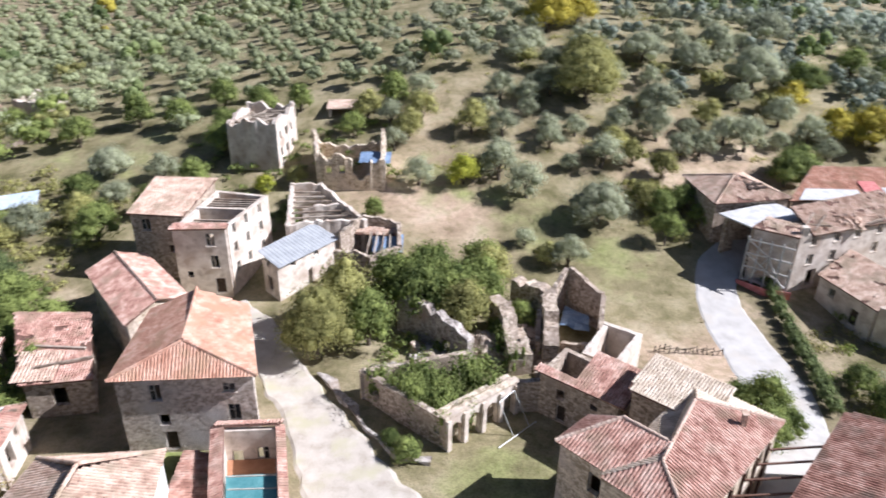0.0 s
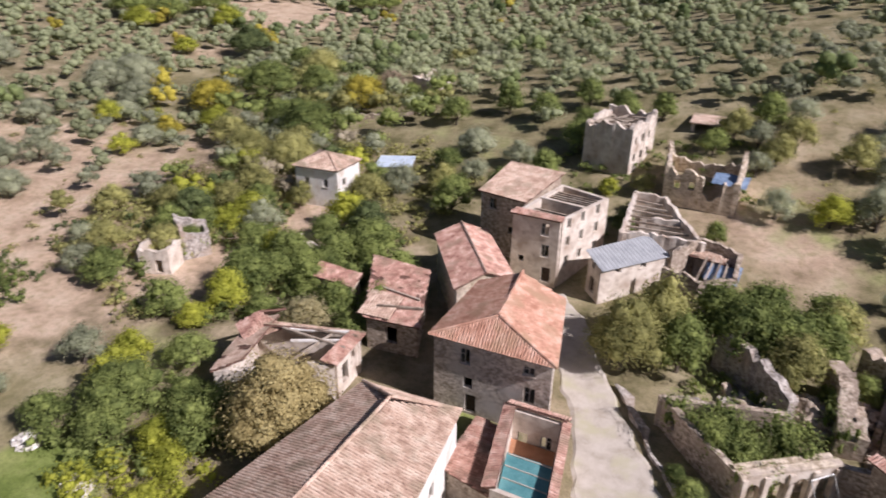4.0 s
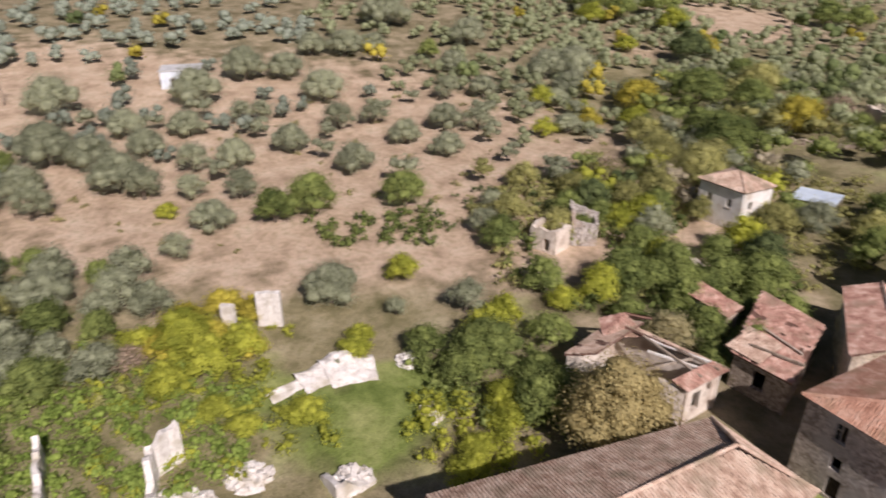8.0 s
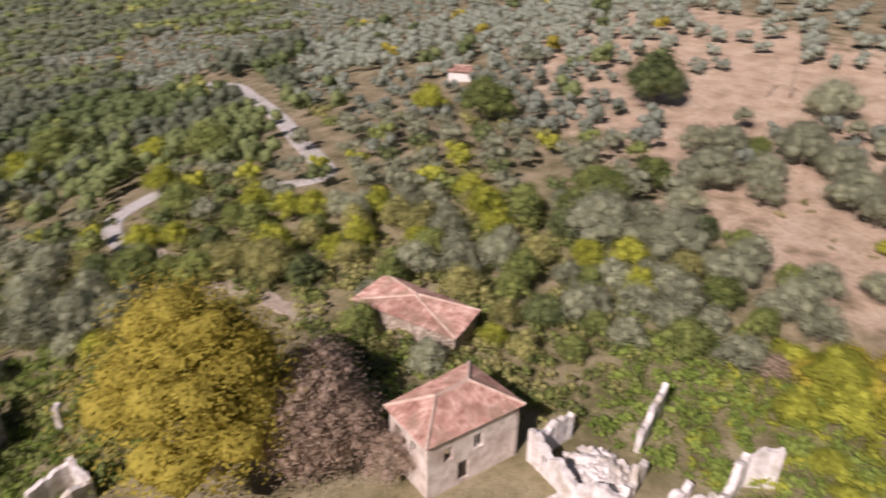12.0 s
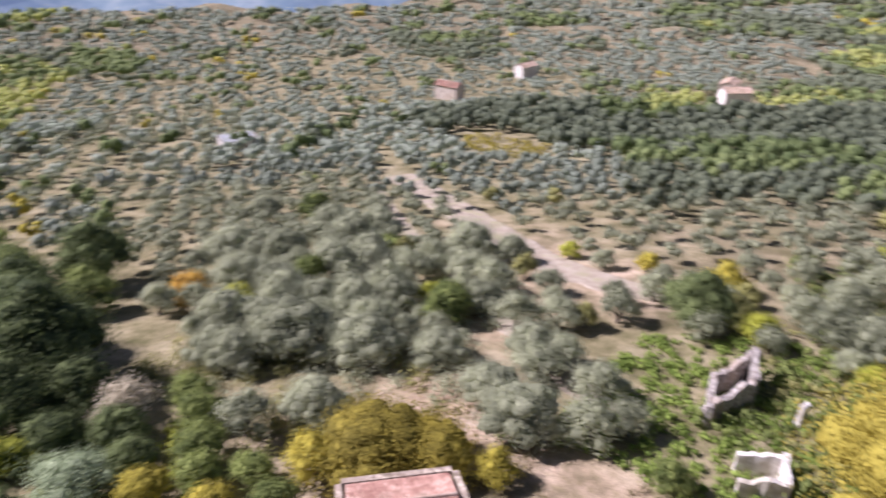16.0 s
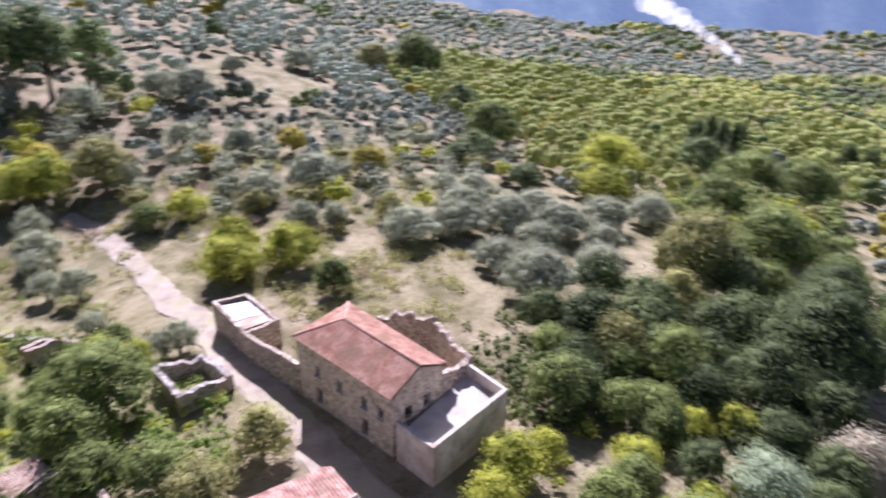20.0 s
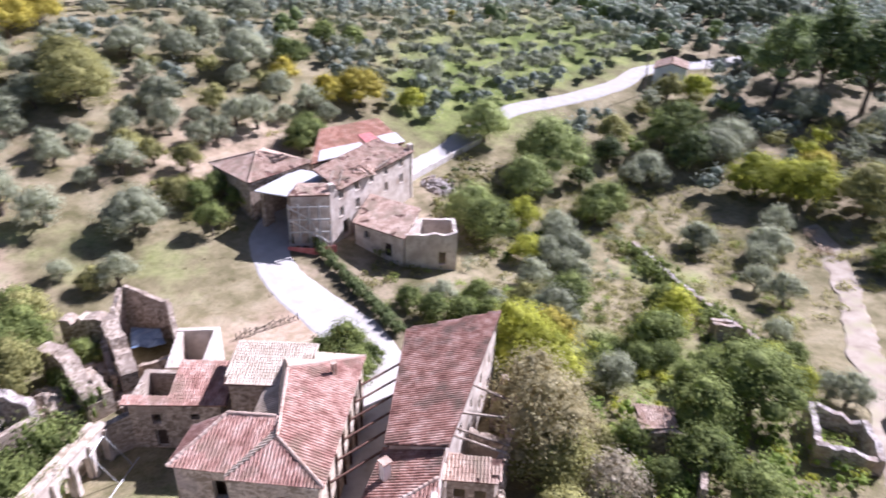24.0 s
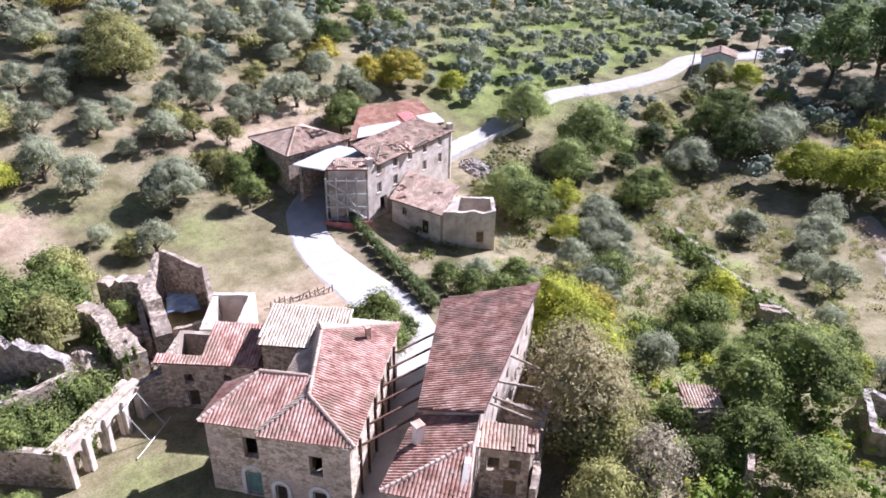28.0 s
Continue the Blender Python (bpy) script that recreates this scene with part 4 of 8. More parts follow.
part("partition_wall", wall_shape((-29.2, 77.0), (-23.3, 76.6), 6.5, 9.8, 0.4), PLASTER, tall)
tiled_plane(tall, [(-30.5, 71.0, 9.72), (-24.1, 71.4, 9.72), (-24.0, 72.4, 9.95), (-30.3, 72.2, 9.95)], TILE, 33)
building("tall_house_wing", "four-storey stone wing with a pale pink tile roof", [(-36.8, 76.0), (-30.4, 75.4), (-28.7, 83.2), (-36.0, 83.6)], 9.5, "shed", 1.5, 0, STONE, TILE_PALE, seed=35,
         wins=[(0, 1.2, 5.8, 1.1, 1.5, "half"), (0, 4.2, 3.0, 0.8, 1.0, "open")])
# grey-roofed shed and the roofless rows behind it
building("grey_roof_house", "two-storey plastered house with a grey sheet roof", [(-20.8, 72.9), (-18.6, 70.8), (-12.8, 78.2), (-15.6, 80.6)], 5.2, "none", 0.9, 1, PLASTER, seed=41,
         wins=[(0, 0.8, 0.2, 1.0, 2.0, "door"), (0, 0.9, 3.4, 0.7, 0.9, "open"), (1, 2.0, 3.2, 0.8, 1.0, "open"), (1, 5.6, 3.2, 0.8, 1.0, "half")])
shed_roof = thing("sheet_roof", -17, 75.5, 5.2, "grey corrugated sheet roof over the plastered house", "roof")
sh = Shape()
for k in range(36):
    a, b = k / 36, (k + 1) / 36
    p, q = Vector((-18.3, 70.4, 5.2)), Vector((-12.4, 78.3, 5.2))
    r, s = Vector((-21.3, 73.0, 6.1)), Vector((-16.0, 81.0, 6.1))
    z = 0.05 * (k % 2)
    c = [p.lerp(q, a), p.lerp(q, b), r.lerp(s, b), r.lerp(s, a)]
    d = [Vector((0, 0, z)), Vector((0, 0, 0.05 - z)), Vector((0, 0, 0.05 - z)), Vector((0, 0, z))]
    sh.hexa([c[i] + d[i] for i in range(4)] + [c[i] + d[i] + Vector((0, 0, 0.04)) for i in range(4)])
part("sheets", sh, SLATE, shed_roof)
roofless = ruin("roofless_row", "long roofless stone house with bare roof beams", [
    ([(-15.6, 80.6), (-9.2, 81.4), (-16.2, 90.2), (-20.4, 89.4), (-19.2, 79.4), (-15.6, 80.6)], [4.6, 4.2, 4.2, 4.6, 4.8, 4.6]),
    ([(-18.0, 84.5), (-12.5, 85.6)], [4.0, 4.0])], PLASTER, 0.5, 0.35, 5)
beams("beam", "", [((-19.3 - 0.1 * k, 80.6 + k * 1.25, 6.0 + 0.22 * k), (-10.6 - 0.95 * k, 82.6 + k * 1.0, 5.8 + 0.22 * k)) for k in range(7)], parent=roofless, w=0.24)
tarp_house = ruin("broken_roof_house", "collapsed stone house with a blue tarpaulin under broken beams", [
    ([(-12.6, 74.4), (-8.2, 74.0), (-4.6, 77.0), (-4.9, 81.6), (-10, 82.4), (-12.6, 78.2)], [4.6, 4.2, 3.6, 4.0, 4.4, 4.6])], STONE, 0.5, 0.5, 8)
beams("beam", "", [((-8.8 + k * 0.9, 75.0 + k * 0.6, 4.6), (-8.6 + k * 0.8, 81.6, 5.2)) for k in range(5)], parent=tarp_house)
tiled_plane(tarp_house, [(-12.4, 80.2, 5.0), (-4.9, 80.0, 4.9), (-4.9, 82.0, 5.6), (-10.4, 82.6, 5.6)], TILE_PALE, 81, missing=0.25)
sh = Shape()
for i in range(6):
    for j in range(4):
        q = [(-8.4 + (i + a) * 0.65, 76.6 + (j + b) * 1.0, 4.3 + 0.35 * noise.noise((i + a, j + b, 2.2)) + 0.12 * (j + b)) for a, b in ((0, 0), (1, 0), (1, 1), (0, 1))]
        sh.quad(*q)
tagged(part("tarpaulin", sh, BLUE), "crumpled blue tarpaulin over broken beams", "tarpaulin")
# ruined tower house and its neighbours up the slope
tower = ruin("tower_house", "ruined pale tower house with broken rafters", [
    ([(-32.0, 101.6), (-24.3, 100.2), (-23.0, 108.6), (-30.6, 109.6), (-32.0, 101.6)], [7.4, 7.6, 6.2, 6.4, 7.4])], PLASTER, 0.6, 1.1, 12,
    holes=[(1, 1.2, 2.0, 0.9, 1.3), (1, 3.6, 2.0, 0.9, 1.3), (1, 6.0, 2.0, 0.9, 1.3), (1, 1.2, 4.6, 0.9, 1.3), (1, 3.6, 4.6, 0.9, 1.3), (1, 6.0, 4.6, 0.9, 1.3)])
beams("beam", "", [((-31.2 + k * 0.95, 101.9 - 0.15 * k, 12.6 + 0.3 * (k % 3)), (-29.6 + k * 0.9, 108.8 - 0.1 * k, 12.4 - 0.5 * (k % 2))) for k in range(8)], parent=tower)
tower_rng = random.Random(31)
beams("beam", "", [((-31.0 + tower_rng.uniform(0, 7), 102 + tower_rng.uniform(0, 6), 12.2 + tower_rng.uniform(0, 0.9)), (-31.0 + tower_rng.uniform(0, 7), 102 + tower_rng.uniform(0, 6), 12.0 + tower_rng.uniform(0, 1.2))) for k in range(14)], parent=tower, w=0.17)
sh = Shape()
sh.hexa([(-31.4, 102.0, 11.2), (-24.8, 100.9, 11.2), (-23.6, 108.0, 11.2), (-30.1, 108.9, 11.2), (-31.4, 102.0, 11.4), (-24.8, 100.9, 11.4), (-23.6, 108.0, 11.4), (-30.1, 108.9, 11.4)])
part("floor_slab", sh, DIRT, tower)
beams("beam", "", [((-31.4, 103 + k * 1.6, 12.3), (-24.0, 102 + k * 1.7, 12.7)) for k in range(4)], parent=tower, w=0.14)
shell = ruin("empty_house", "roofless stone house shell with gaping windows", [
    ([(-17.7, 95.0), (-12.6, 94.8)], [5.4, 5.2]), ([(-9.9, 94.6), (-7.9, 94.6), (-8.4, 103)], [4.8, 4.8, 4.4]),
    ([(-8.4, 103), (-14.0, 103.8), (-19.6, 104.5), (-17.7, 95.0)], [3.0, 1.4, 3.4, 5.4]), ([(-12.6, 94.8), (-9.9, 94.6)], [2.2, 2.4])], TAN_STONE, 0.55, 1.1, 15,
    holes=[(0, 1.2, 2.6, 0.9, 1.3), (0, 3.2, 2.8, 0.9, 1.2)])
sh = Shape()
for i in range(5):
    for j in range(4):
        q = [(-11.6 + (i + a) * 0.9, 94.6 + (j + b) * 0.9, 9.3 + 0.25 * noise.noise((i + a, j + b, 7.7)) + 0.1 * (j + b)) for a, b in ((0, 0), (1, 0), (1, 1), (0, 1))]
        sh.quad(*q)
tagged(part("tarpaulin", sh, BLUE), "pale blue tarpaulin on the roof of a ruined house", "tarpaulin")
ruin("terrace_wall", "low dry-stone wall along a field terrace", [([(-86.5, 107.8), (-80.5, 110.4), (-74.0, 113.2), (-68.4, 117.0)], [0.9, 1.1, 0.9, 1.0])], STONE, 0.6, 0.35, 37)
building("field_shed", "small open stone shed among olive trees", [(-18.8, 114.9), (-13.2, 115.3), (-13.7, 120.6), (-19.3, 120.4)], 11.2, "flat", wall=PLASTER, tile=TILE_PALE, seed=51,
         walls=(1, 2, 3), over=0.2, category="shed")
# house across the alley
alley = building("alley_house", "stone house with a sagging, partly collapsed tile roof", [(-37.4, 50.6), (-31.8, 51.6), (-35.8, 60.6), (-42.8, 60.4)], 4.0, "shed", 1.1, 0, STONE, TILE, seed=55, missing=0.1,
                 wins=[(0, 2.2, 1.2, 1.3, 2.0, "open"), (1, 3, 1.6, 0.8, 1.1, "open")])
tiled_plane(alley, [(-38.3, 50.4, 4.2), (-34.8, 50.9, 4.2), (-35.4, 54.8, 4.66), (-39.4, 54.5, 4.66)], TILE_PALE, 56, pitch=0.34)
beams("beam", "", [((-38.6, 55.4, 4.75), (-33.6, 55.2, 4.7)), ((-37.0, 52.2, 4.6), (-32.4, 54.0, 4.6))], TIMBER, 0.22, alley)
building("alley_shed", "narrow shed with a strip of tile roof", [(-48.4, 55.2), (-42.8, 55.4), (-43.0, 57.2), (-48.6, 57.2)], 3.7, "shed", 0.5, 0, STONE, TILE, seed=58, category="shed")
# broad roof close by
building("broad_house", "large house with a broad hipped tile roof", [(-31.4, 15.0), (-16.6, 17.5), (-20.3, 39.0), (-28.7, 38.1)], 6.9, "hip", 2.1, 1, WHITEWASH, TILE_PALE, hip=(False, True), seed=61, hip_run=3.1,
         wins=[(1, 15.5, 3.0, 1.0, 1.5, "half"), (1, 10.5, 3.0, 1.0, 1.5, "half")])
# walled yard with a teal roof
yard = building("walled_yard", "roofless walled yard with tiled coping", [(-15.6, 35.6), (-10.9, 35.8), (-13.2, 45.5), (-18.3, 45.1)], 3.9, "none", wall=PLASTER, seed=65, th=0.4, category="yard",
                wins=[(2, 1.0, 0.6, 1.0, 1.5, "half"), (2, 3.2, 0.4, 0.9, 1.4, "open")])
tiled_plane(yard, [(-13.0, 46.2, 3.95), (-18.7, 45.8, 3.95), (-18.6, 44.9, 4.35), (-13.1, 45.3, 4.35)], TILE, 66)
tiled_plane(yard, [(-18.8, 45.2, 3.95), (-16.2, 35.5, 3.95), (-15.2, 35.7, 4.25), (-17.8, 45.4, 4.25)], TILE, 67)
tiled_plane(yard, [(-10.5, 35.8, 3.95), (-12.8, 45.5, 3.95), (-13.5, 45.3, 4.15), (-11.2, 35.7, 4.15)], TILE, 68)
sh = Shape()
sh.hexa([(-16.9, 41.0, 0.1), (-12.4, 41.3, 0.1), (-13.3, 44.9, 0.1), (-17.9, 44.6, 0.1), (-16.9, 41.0, 0.9), (-12.4, 41.3, 0.9), (-13.3, 44.9, 0.9), (-17.9, 44.6, 0.9)])
part("yard_floor", sh, material("orange_clay", [(0.32, 0.15, 0.08), (0.48, 0.25, 0.14)], 1.0, 0.9), yard)
sheet = thing("teal_canopy", -14, 38.5, 3.0, "teal sheet canopy on a light frame over the yard", "canopy")
sh = Shape()
sh.hexa([(-15.2, 36.0, 3.0), (-11.3, 36.1, 3.0), (-12.5, 40.8, 3.2), (-16.4, 40.5, 3.2), (-15.2, 36.0, 3.06), (-11.3, 36.1, 3.06), (-12.5, 40.8, 3.26), (-16.4, 40.5, 3.26)])
part("sheet", sh, TEAL, sheet)
for k in range(4):
    sh = Shape()
    sh.beam((-15.3 - 0.3 * k, 36.6 + k * 1.25, 3.14 + 0.05 * k), (-11.5 - 0.3 * k, 36.7 + k * 1.3, 3.14 + 0.05 * k), 0.09)
    part("batten", sh, FRAME, sheet)
for x, y in ((-15.0, 36.3), (-11.6, 36.4), (-12.8, 40.5), (-16.1, 40.3)):
    sh = Shape()
    sh.beam((x, y, -0.2), (x, y, 3.1), 0.1)
    part("post", sh, FRAME, sheet)
building("lean_to", "low outbuilding with a dark red tile roof", [(-20.0, 36.5), (-16.2, 36.6), (-18.4, 43.6), (-20.4, 43.4)], 2.3, "shed", 0.8, 1, STONE, TILE_DARK, seed=69, category="outbuilding")

# ---- the great house on the lane, its wings, and the house opposite ----
front = building("stone_house", "two-storey stone front wing with a hipped red tile roof", [(9.5, 41.1), (14.1, 36.1), (16.9, 38.9), (12.4, 43.7)], 6.5, "none", wall=TAN_STONE, seed=71,
                 wins=[(0, 2.8, 3.7, 1.1, 1.9, "open"), (0, 2.65, 0.1, 1.4, 2.2, "green"), (3, 1.6, 3.8, 0.9, 1.3, "open")])
tiled_plane(front, [(9.1, 41.2, 6.5), (14.0, 36.1, 6.5), (17.2, 39.2, 8.15), (14.3, 42.0, 8.15)], TILE, 71)
tiled_plane(front, [(12.3, 44.2, 6.5), (9.1, 41.2, 6.5), (14.3, 42.0, 8.15)], TILE, 72)
ridge(front, (9.1, 41.2, 6.5), (14.3, 42.0, 8.15), TILE, 73)
ridge(front, (14.3, 42.0, 8.15), (17.0, 39.4, 8.15), TILE, 74)
part("gable_wall", wall_shape((16.9, 38.9), (12.4, 43.7), 6.45, (7.8, 7.8, 7.7, 6.9, 6.46), 0.45), TAN_STONE, front)
arch_surround(front, (9.5, 41.1), (14.1, 36.1), 3.35, 1.4, -0.1, 1.9)
street = building("street_house", "long two-storey wing along the lane with red tile roof", [(12.0, 37.7), (16.5, 32.5), (27.5, 43.7), (22.4, 48.6)], 6.5, "none", wall=TAN_STONE, seed=75,
                  wins=[*rows_of_windows(1, (2.0, 4.6, 7.2, 9.8, 12.4), (0.4, 3.6), 0.9, 1.6, "half"), (0, 3.8, 3.7, 1.0, 1.8, "open"), (0, 3.9, 0.1, 1.1, 2.0, "door"), (0, 1.0, 0.1, 0.95, 1.9, "door")])
arch_surround(street, (12.0, 37.7), (16.5, 32.5), 1.47, 0.95, -0.1, 1.6)
arch_surround(street, (12.0, 37.7), (16.5, 32.5), 4.45, 1.1, -0.1, 1.7)
APEX, CREST = (16.1, 37.6, 7.96), (20.4, 43.9, 8.43)
tiled_plane(street, [(16.9, 32.5, 6.5), (27.8, 43.6, 6.5), CREST, APEX], TILE, 75)
tiled_plane(street, [(11.8, 37.5, 6.5), (16.9, 32.4, 6.5), APEX], TILE, 76)
tiled_plane(street, [(27.8, 43.6, 6.5), (22.4, 48.8, 6.5), CREST], TILE_CREAM, 77)
tiled_plane(street, [(22.4, 48.8, 6.5), (11.8, 37.5, 6.5), APEX], TILE_CREAM, 78)
tiled_plane(street, [APEX, CREST, (22.4, 48.8, 6.5)], TILE_CREAM, 79)
for a, b in (((16.9, 32.5, 6.5), APEX), (APEX, CREST), (CREST, (27.8, 43.6, 6.5))):
    ridge(street, a, b, TILE, 80)
building("low_house", "low stone side wing with red tile roof", [(9.5, 52.3), (15.6, 47.4), (18.4, 50.8), (12.4, 56.0)], 4.8, "none", wall=STONE, seed=81, wins=[
    (0, 1.8, 2.6, 0.8, 1.1, "open"), (0, 1.9, 0.2, 1.0, 1.8, "door"), (0, 5.2, 3.2, 0.7, 0.6, "open")])
side = thing("side_wing_roof", 15, 50, 4.8, "red tile roof over half of the side wing", "roof")
tiled_plane(side, [(11.9, 50.0, 4.85), (15.9, 46.8, 4.85), (18.9, 50.5, 5.9), (14.9, 53.8, 5.9)], TILE, 82)
tiled_plane(side, [(8.9, 52.4, 4.85), (11.9, 50.0, 4.85), (12.4, 50.7, 5.05), (9.5, 53.1, 5.05)], TILE, 83)
building("block_house", "taller stone block with a pale tile roof", [(16.4, 47.0), (21.4, 42.7), (24.2, 46.2), (19.3, 50.6)], 7.0, "shed", 0.7, 0, STONE, TILE_CREAM, seed=85)
building("roofless_room", "small roofless stone room with plastered inner walls", [(13.8, 55.2), (17.0, 53.6), (20.5, 58.6), (17.2, 60.8)], 4.7, "none", wall=PLASTER, ragged=0.15, seed=88, category="ruin",
         wins=[(0, 1.4, 2.2, 0.5, 1.2, "open")])
building("lane_house", "long stone house with a dark red single-pitch tile roof", [(33.6, 44.7), (23.3, 33.6), (25.9, 30.0), (40.3, 39.8)], 6.3, "shed", 1.5, 0, PLASTER, TILE_DARK, seed=91,
         wins=[*rows_of_windows(2, (4.0, 7.5, 11.0, 14.2), (4.6,), 0.8, 1.2, "open"), *rows_of_windows(2, (11.0, 14.2), (1.8,), 0.8, 1.2, "open"), *rows_of_windows(0, (3, 7, 11), (3.4,), 0.9, 1.4, "half")])
lower = building("tiled_house", "lower front of the lane house with a dark tile roof", [(23.4, 33.9), (17.3, 29.2), (20.8, 25.2), (26.0, 30.2)], 5.2, "none", wall=PLASTER, seed=95,
                 wins=[(0, 2.0, 2.6, 0.9, 1.4, "half"), (1, 2.0, 2.6, 0.9, 1.4, "open")])
tiled_plane(lower, [(23.3, 34.3, 5.2), (16.9, 29.3, 5.2), (23.7, 28.1, 6.7), (26.1, 30.3, 6.7)], TILE_DARK, 95)
tiled_plane(lower, [(16.9, 29.3, 5.2), (20.8, 24.8, 5.2), (23.7, 28.1, 6.7)], TILE_DARK, 96)
ridge(lower, (16.9, 29.3, 5.2), (23.7, 28.1, 6.7), TILE_DARK, 97)
part("gable_wall", wall_shape((20.8, 25.2), (26.0, 30.2), 5.15, (5.2, 6.4, 6.55, 6.55), 0.45), PLASTER, lower)
ruin("yard_ruin", "ragged stone wall of a roofless yard behind the lane house", [([(27.2, 25.0), (31.6, 29.0), (34.9, 31.6), (38.2, 34.2)], [3.4, 3.8, 4.2, 4.0]), ([(38.2, 34.2), (40.4, 38.2)], [3.8, 3.0])], STONE, 0.5, 0.7, 53)
small_stack = thing("chimney", 23.8, 42.3, 7.4, "small stone chimney on the red tile roof", "chimney")
sh = Shape()
sh.box(23.62, 23.98, 42.12, 42.48, 7.2, 8.35)
part("stack", sh, STONE, small_stack)
sh = Shape()
sh.box(23.54, 24.06, 42.04, 42.56, 8.35, 8.43)
part("cap", sh, TILE_PALE, small_stack)
chimney = thing("chimney", 19.7, 30.6, 6, "whitewashed chimney stack on the lane house", "chimney")
sh = Shape()
sh.box(21.0, 21.6, 31.0, 31.6, 5.3, 7.2)
part("stack", sh, WHITEWASH, chimney)
sh = Shape()
sh.box(20.9, 21.7, 30.9, 31.7, 7.2, 7.32)
part("cap", sh, TILE_PALE, chimney)
annex = ruin("broken_annex", "ruined stone annex with a fragment of tile roof", [
    ([(25.4, 29.2), (27.9, 26.6), (37.6, 32.9), (36.2, 35.6)], [5.2, 5.0, 4.4, 4.2]), ([(31.0, 33.0), (32.6, 30.0)], [4.0, 4.0])], STONE, 0.5, 0.5, 18,
    holes=[(0, 0.5, 2.8, 0.9, 1.3), (0, 2.1, 2.8, 0.9, 1.3), (0, 1.8, 0.2, 1.0, 1.9)])
tiled_plane(annex, [(24.9, 29.2, 4.9), (28.0, 26.2, 4.9), (29.6, 27.4, 5.4), (26.6, 30.6, 5.5)], TILE_PALE, 97, missing=0.15)
beams("beam", "", [((28.4, 31.6, 6.2), (31.6, 28.8, 4.6)), ((29.8, 32.6, 6.4), (34.4, 30.6, 4.6)), ((27.6, 31.0, 6.4), (30.6, 28.0, 4.9)), ((33, 35, 6.2), (35.8, 31.8, 4.6))], parent=annex, w=0.16)
# steel props across the lane
for k in range(6):
    t = (k + 0.4) / 6
    a = Vector((17.5, 33.6, 0)).lerp(Vector((27.2, 43.4, 0)), t)
    b = Vector((23.6, 34.0, 0)).lerp(Vector((33.0, 44.0, 0)), t)
    prop = thing("lane_prop", a.x, a.y, 0, "rusty steel prop bracing two facades across the lane", "prop", "props across the lane")
    for h in (4.6,):
        sh = Shape()
        sh.beam((a.x, a.y, h), (b.x, b.y, h), 0.14)
        part("strut", sh, RUST, prop)
    sh = Shape()
    sh.beam((a.x + 0.1, a.y - 0.1, -0.5), (a.x + 0.1, a.y - 0.1, 5.4), 0.15)
    part("upright", sh, RUST, prop)

# ---- arcade and overgrown ruins ----
arcade = thing("arcade", 4, 49.5, 0, "stone arcade of four arches in front of an overgrown ruin", "arcade")
P0, P1 = Vector((0.8, 46.9)), Vector((7.5, 52.3))
d = (P1 - P0).normalized()
nn = Vector((d.y, -d.x))
ln = (P1 - P0).length
sh = Shape()
nb = 4
bay = ln / nb
for k in range(nb):
    s0 = k * bay
    for c in range(22):
        u0, u1 = s0 + bay * c / 22, s0 + bay * (c + 1) / 22

        def lo(u):
            t = (u - s0 - bay / 2) / (bay * 0.33)
            return 1.7 + 0.9 * math.sqrt(max(0, 1 - t * t)) if abs(t) < 1 else -0.6
        pier = min(lo(u0), lo(u1)) < 0
        za, zb = (-0.6, -0.6) if pier else (lo(u0), lo(u1))
        q0, q1 = P0 + d * u0, P0 + d * u1
        i0, i1 = q0 - nn * 0.5, q1 - nn * 0.5
        sh.hexa([(*q0, za), (*q1, zb), (*i1, zb), (*i0, za), (*q0, 3.55), (*q1, 3.55), (*i1, 3.55), (*i0, 3.55)])
part("arch_wall", sh, PLASTER, arcade)
sh = Shape()
q0, q1 = P0 - d * 0.2 + nn * 0.12, P1 + d * 0.1 + nn * 0.12
i0, i1 = q0 - nn * 0.72, q1 - nn * 0.72
sh.hexa([(*q0, 3.55), (*q1, 3.55), (*i1, 3.55), (*i0, 3.55), (*q0, 3.75), (*q1, 3.75), (*i1, 3.75), (*i0, 3.75)])
part("coping", sh, TAN_STONE, arcade)
w0, w1 = P0 - nn * 1.05, P1 - nn * 1.05
part("back_wall", wall_shape(tuple(w0), tuple(w1), -0.5, 3.5, 0.5), TAN_STONE, arcade)
for k in range(nb + 1):
    c = P0 + d * (bay * k if k else 0.25) + nn * 0.12
    if k == nb:
        c -= d * 0.25
    sh = Shape()
    e, f = d * 0.22, nn * 0.12
    sh.hexa([(*(c - e + f), -0.4), (*(c + e + f), -0.4), (*(c + e - f), -0.4), (*(c - e - f), -0.4), (*(c - e + f), 3.28), (*(c + e + f), 3.28), (*(c + e - f), 3.28), (*(c - e - f), 3.28)])
    part("pilaster", sh, PLASTER, arcade)
ruin("overgrown_house", "low stone house wall swallowed by ivy", [([(-7.5, 54.3), (-3.8, 50.8), (0.8, 46.9)], [3.2, 3.3, 3.4]), ([(7.5, 52.3), (9.5, 52.3)], [3.4, 3.6]),
     ([(3.0, 57.5), (-7.5, 54.3)], [3.4, 3.2])], STONE, 0.6, 0.2, 22, holes=[(0, 2.0, 1.2, 0.8, 1.2), (1, 4.6, 1.4, 0.6, 0.8)])
ruin("broken_wall", "tall broken rubble wall standing among trees", [([(-4.6, 65.8), (-0.3, 62.6), (3.0, 59.3)], [4.6, 4.4, 3.4])], STONE_GREY, 1.0, 0.8, 25, holes=[(1, 1.0, 0.0, 1.2, 1.8)])
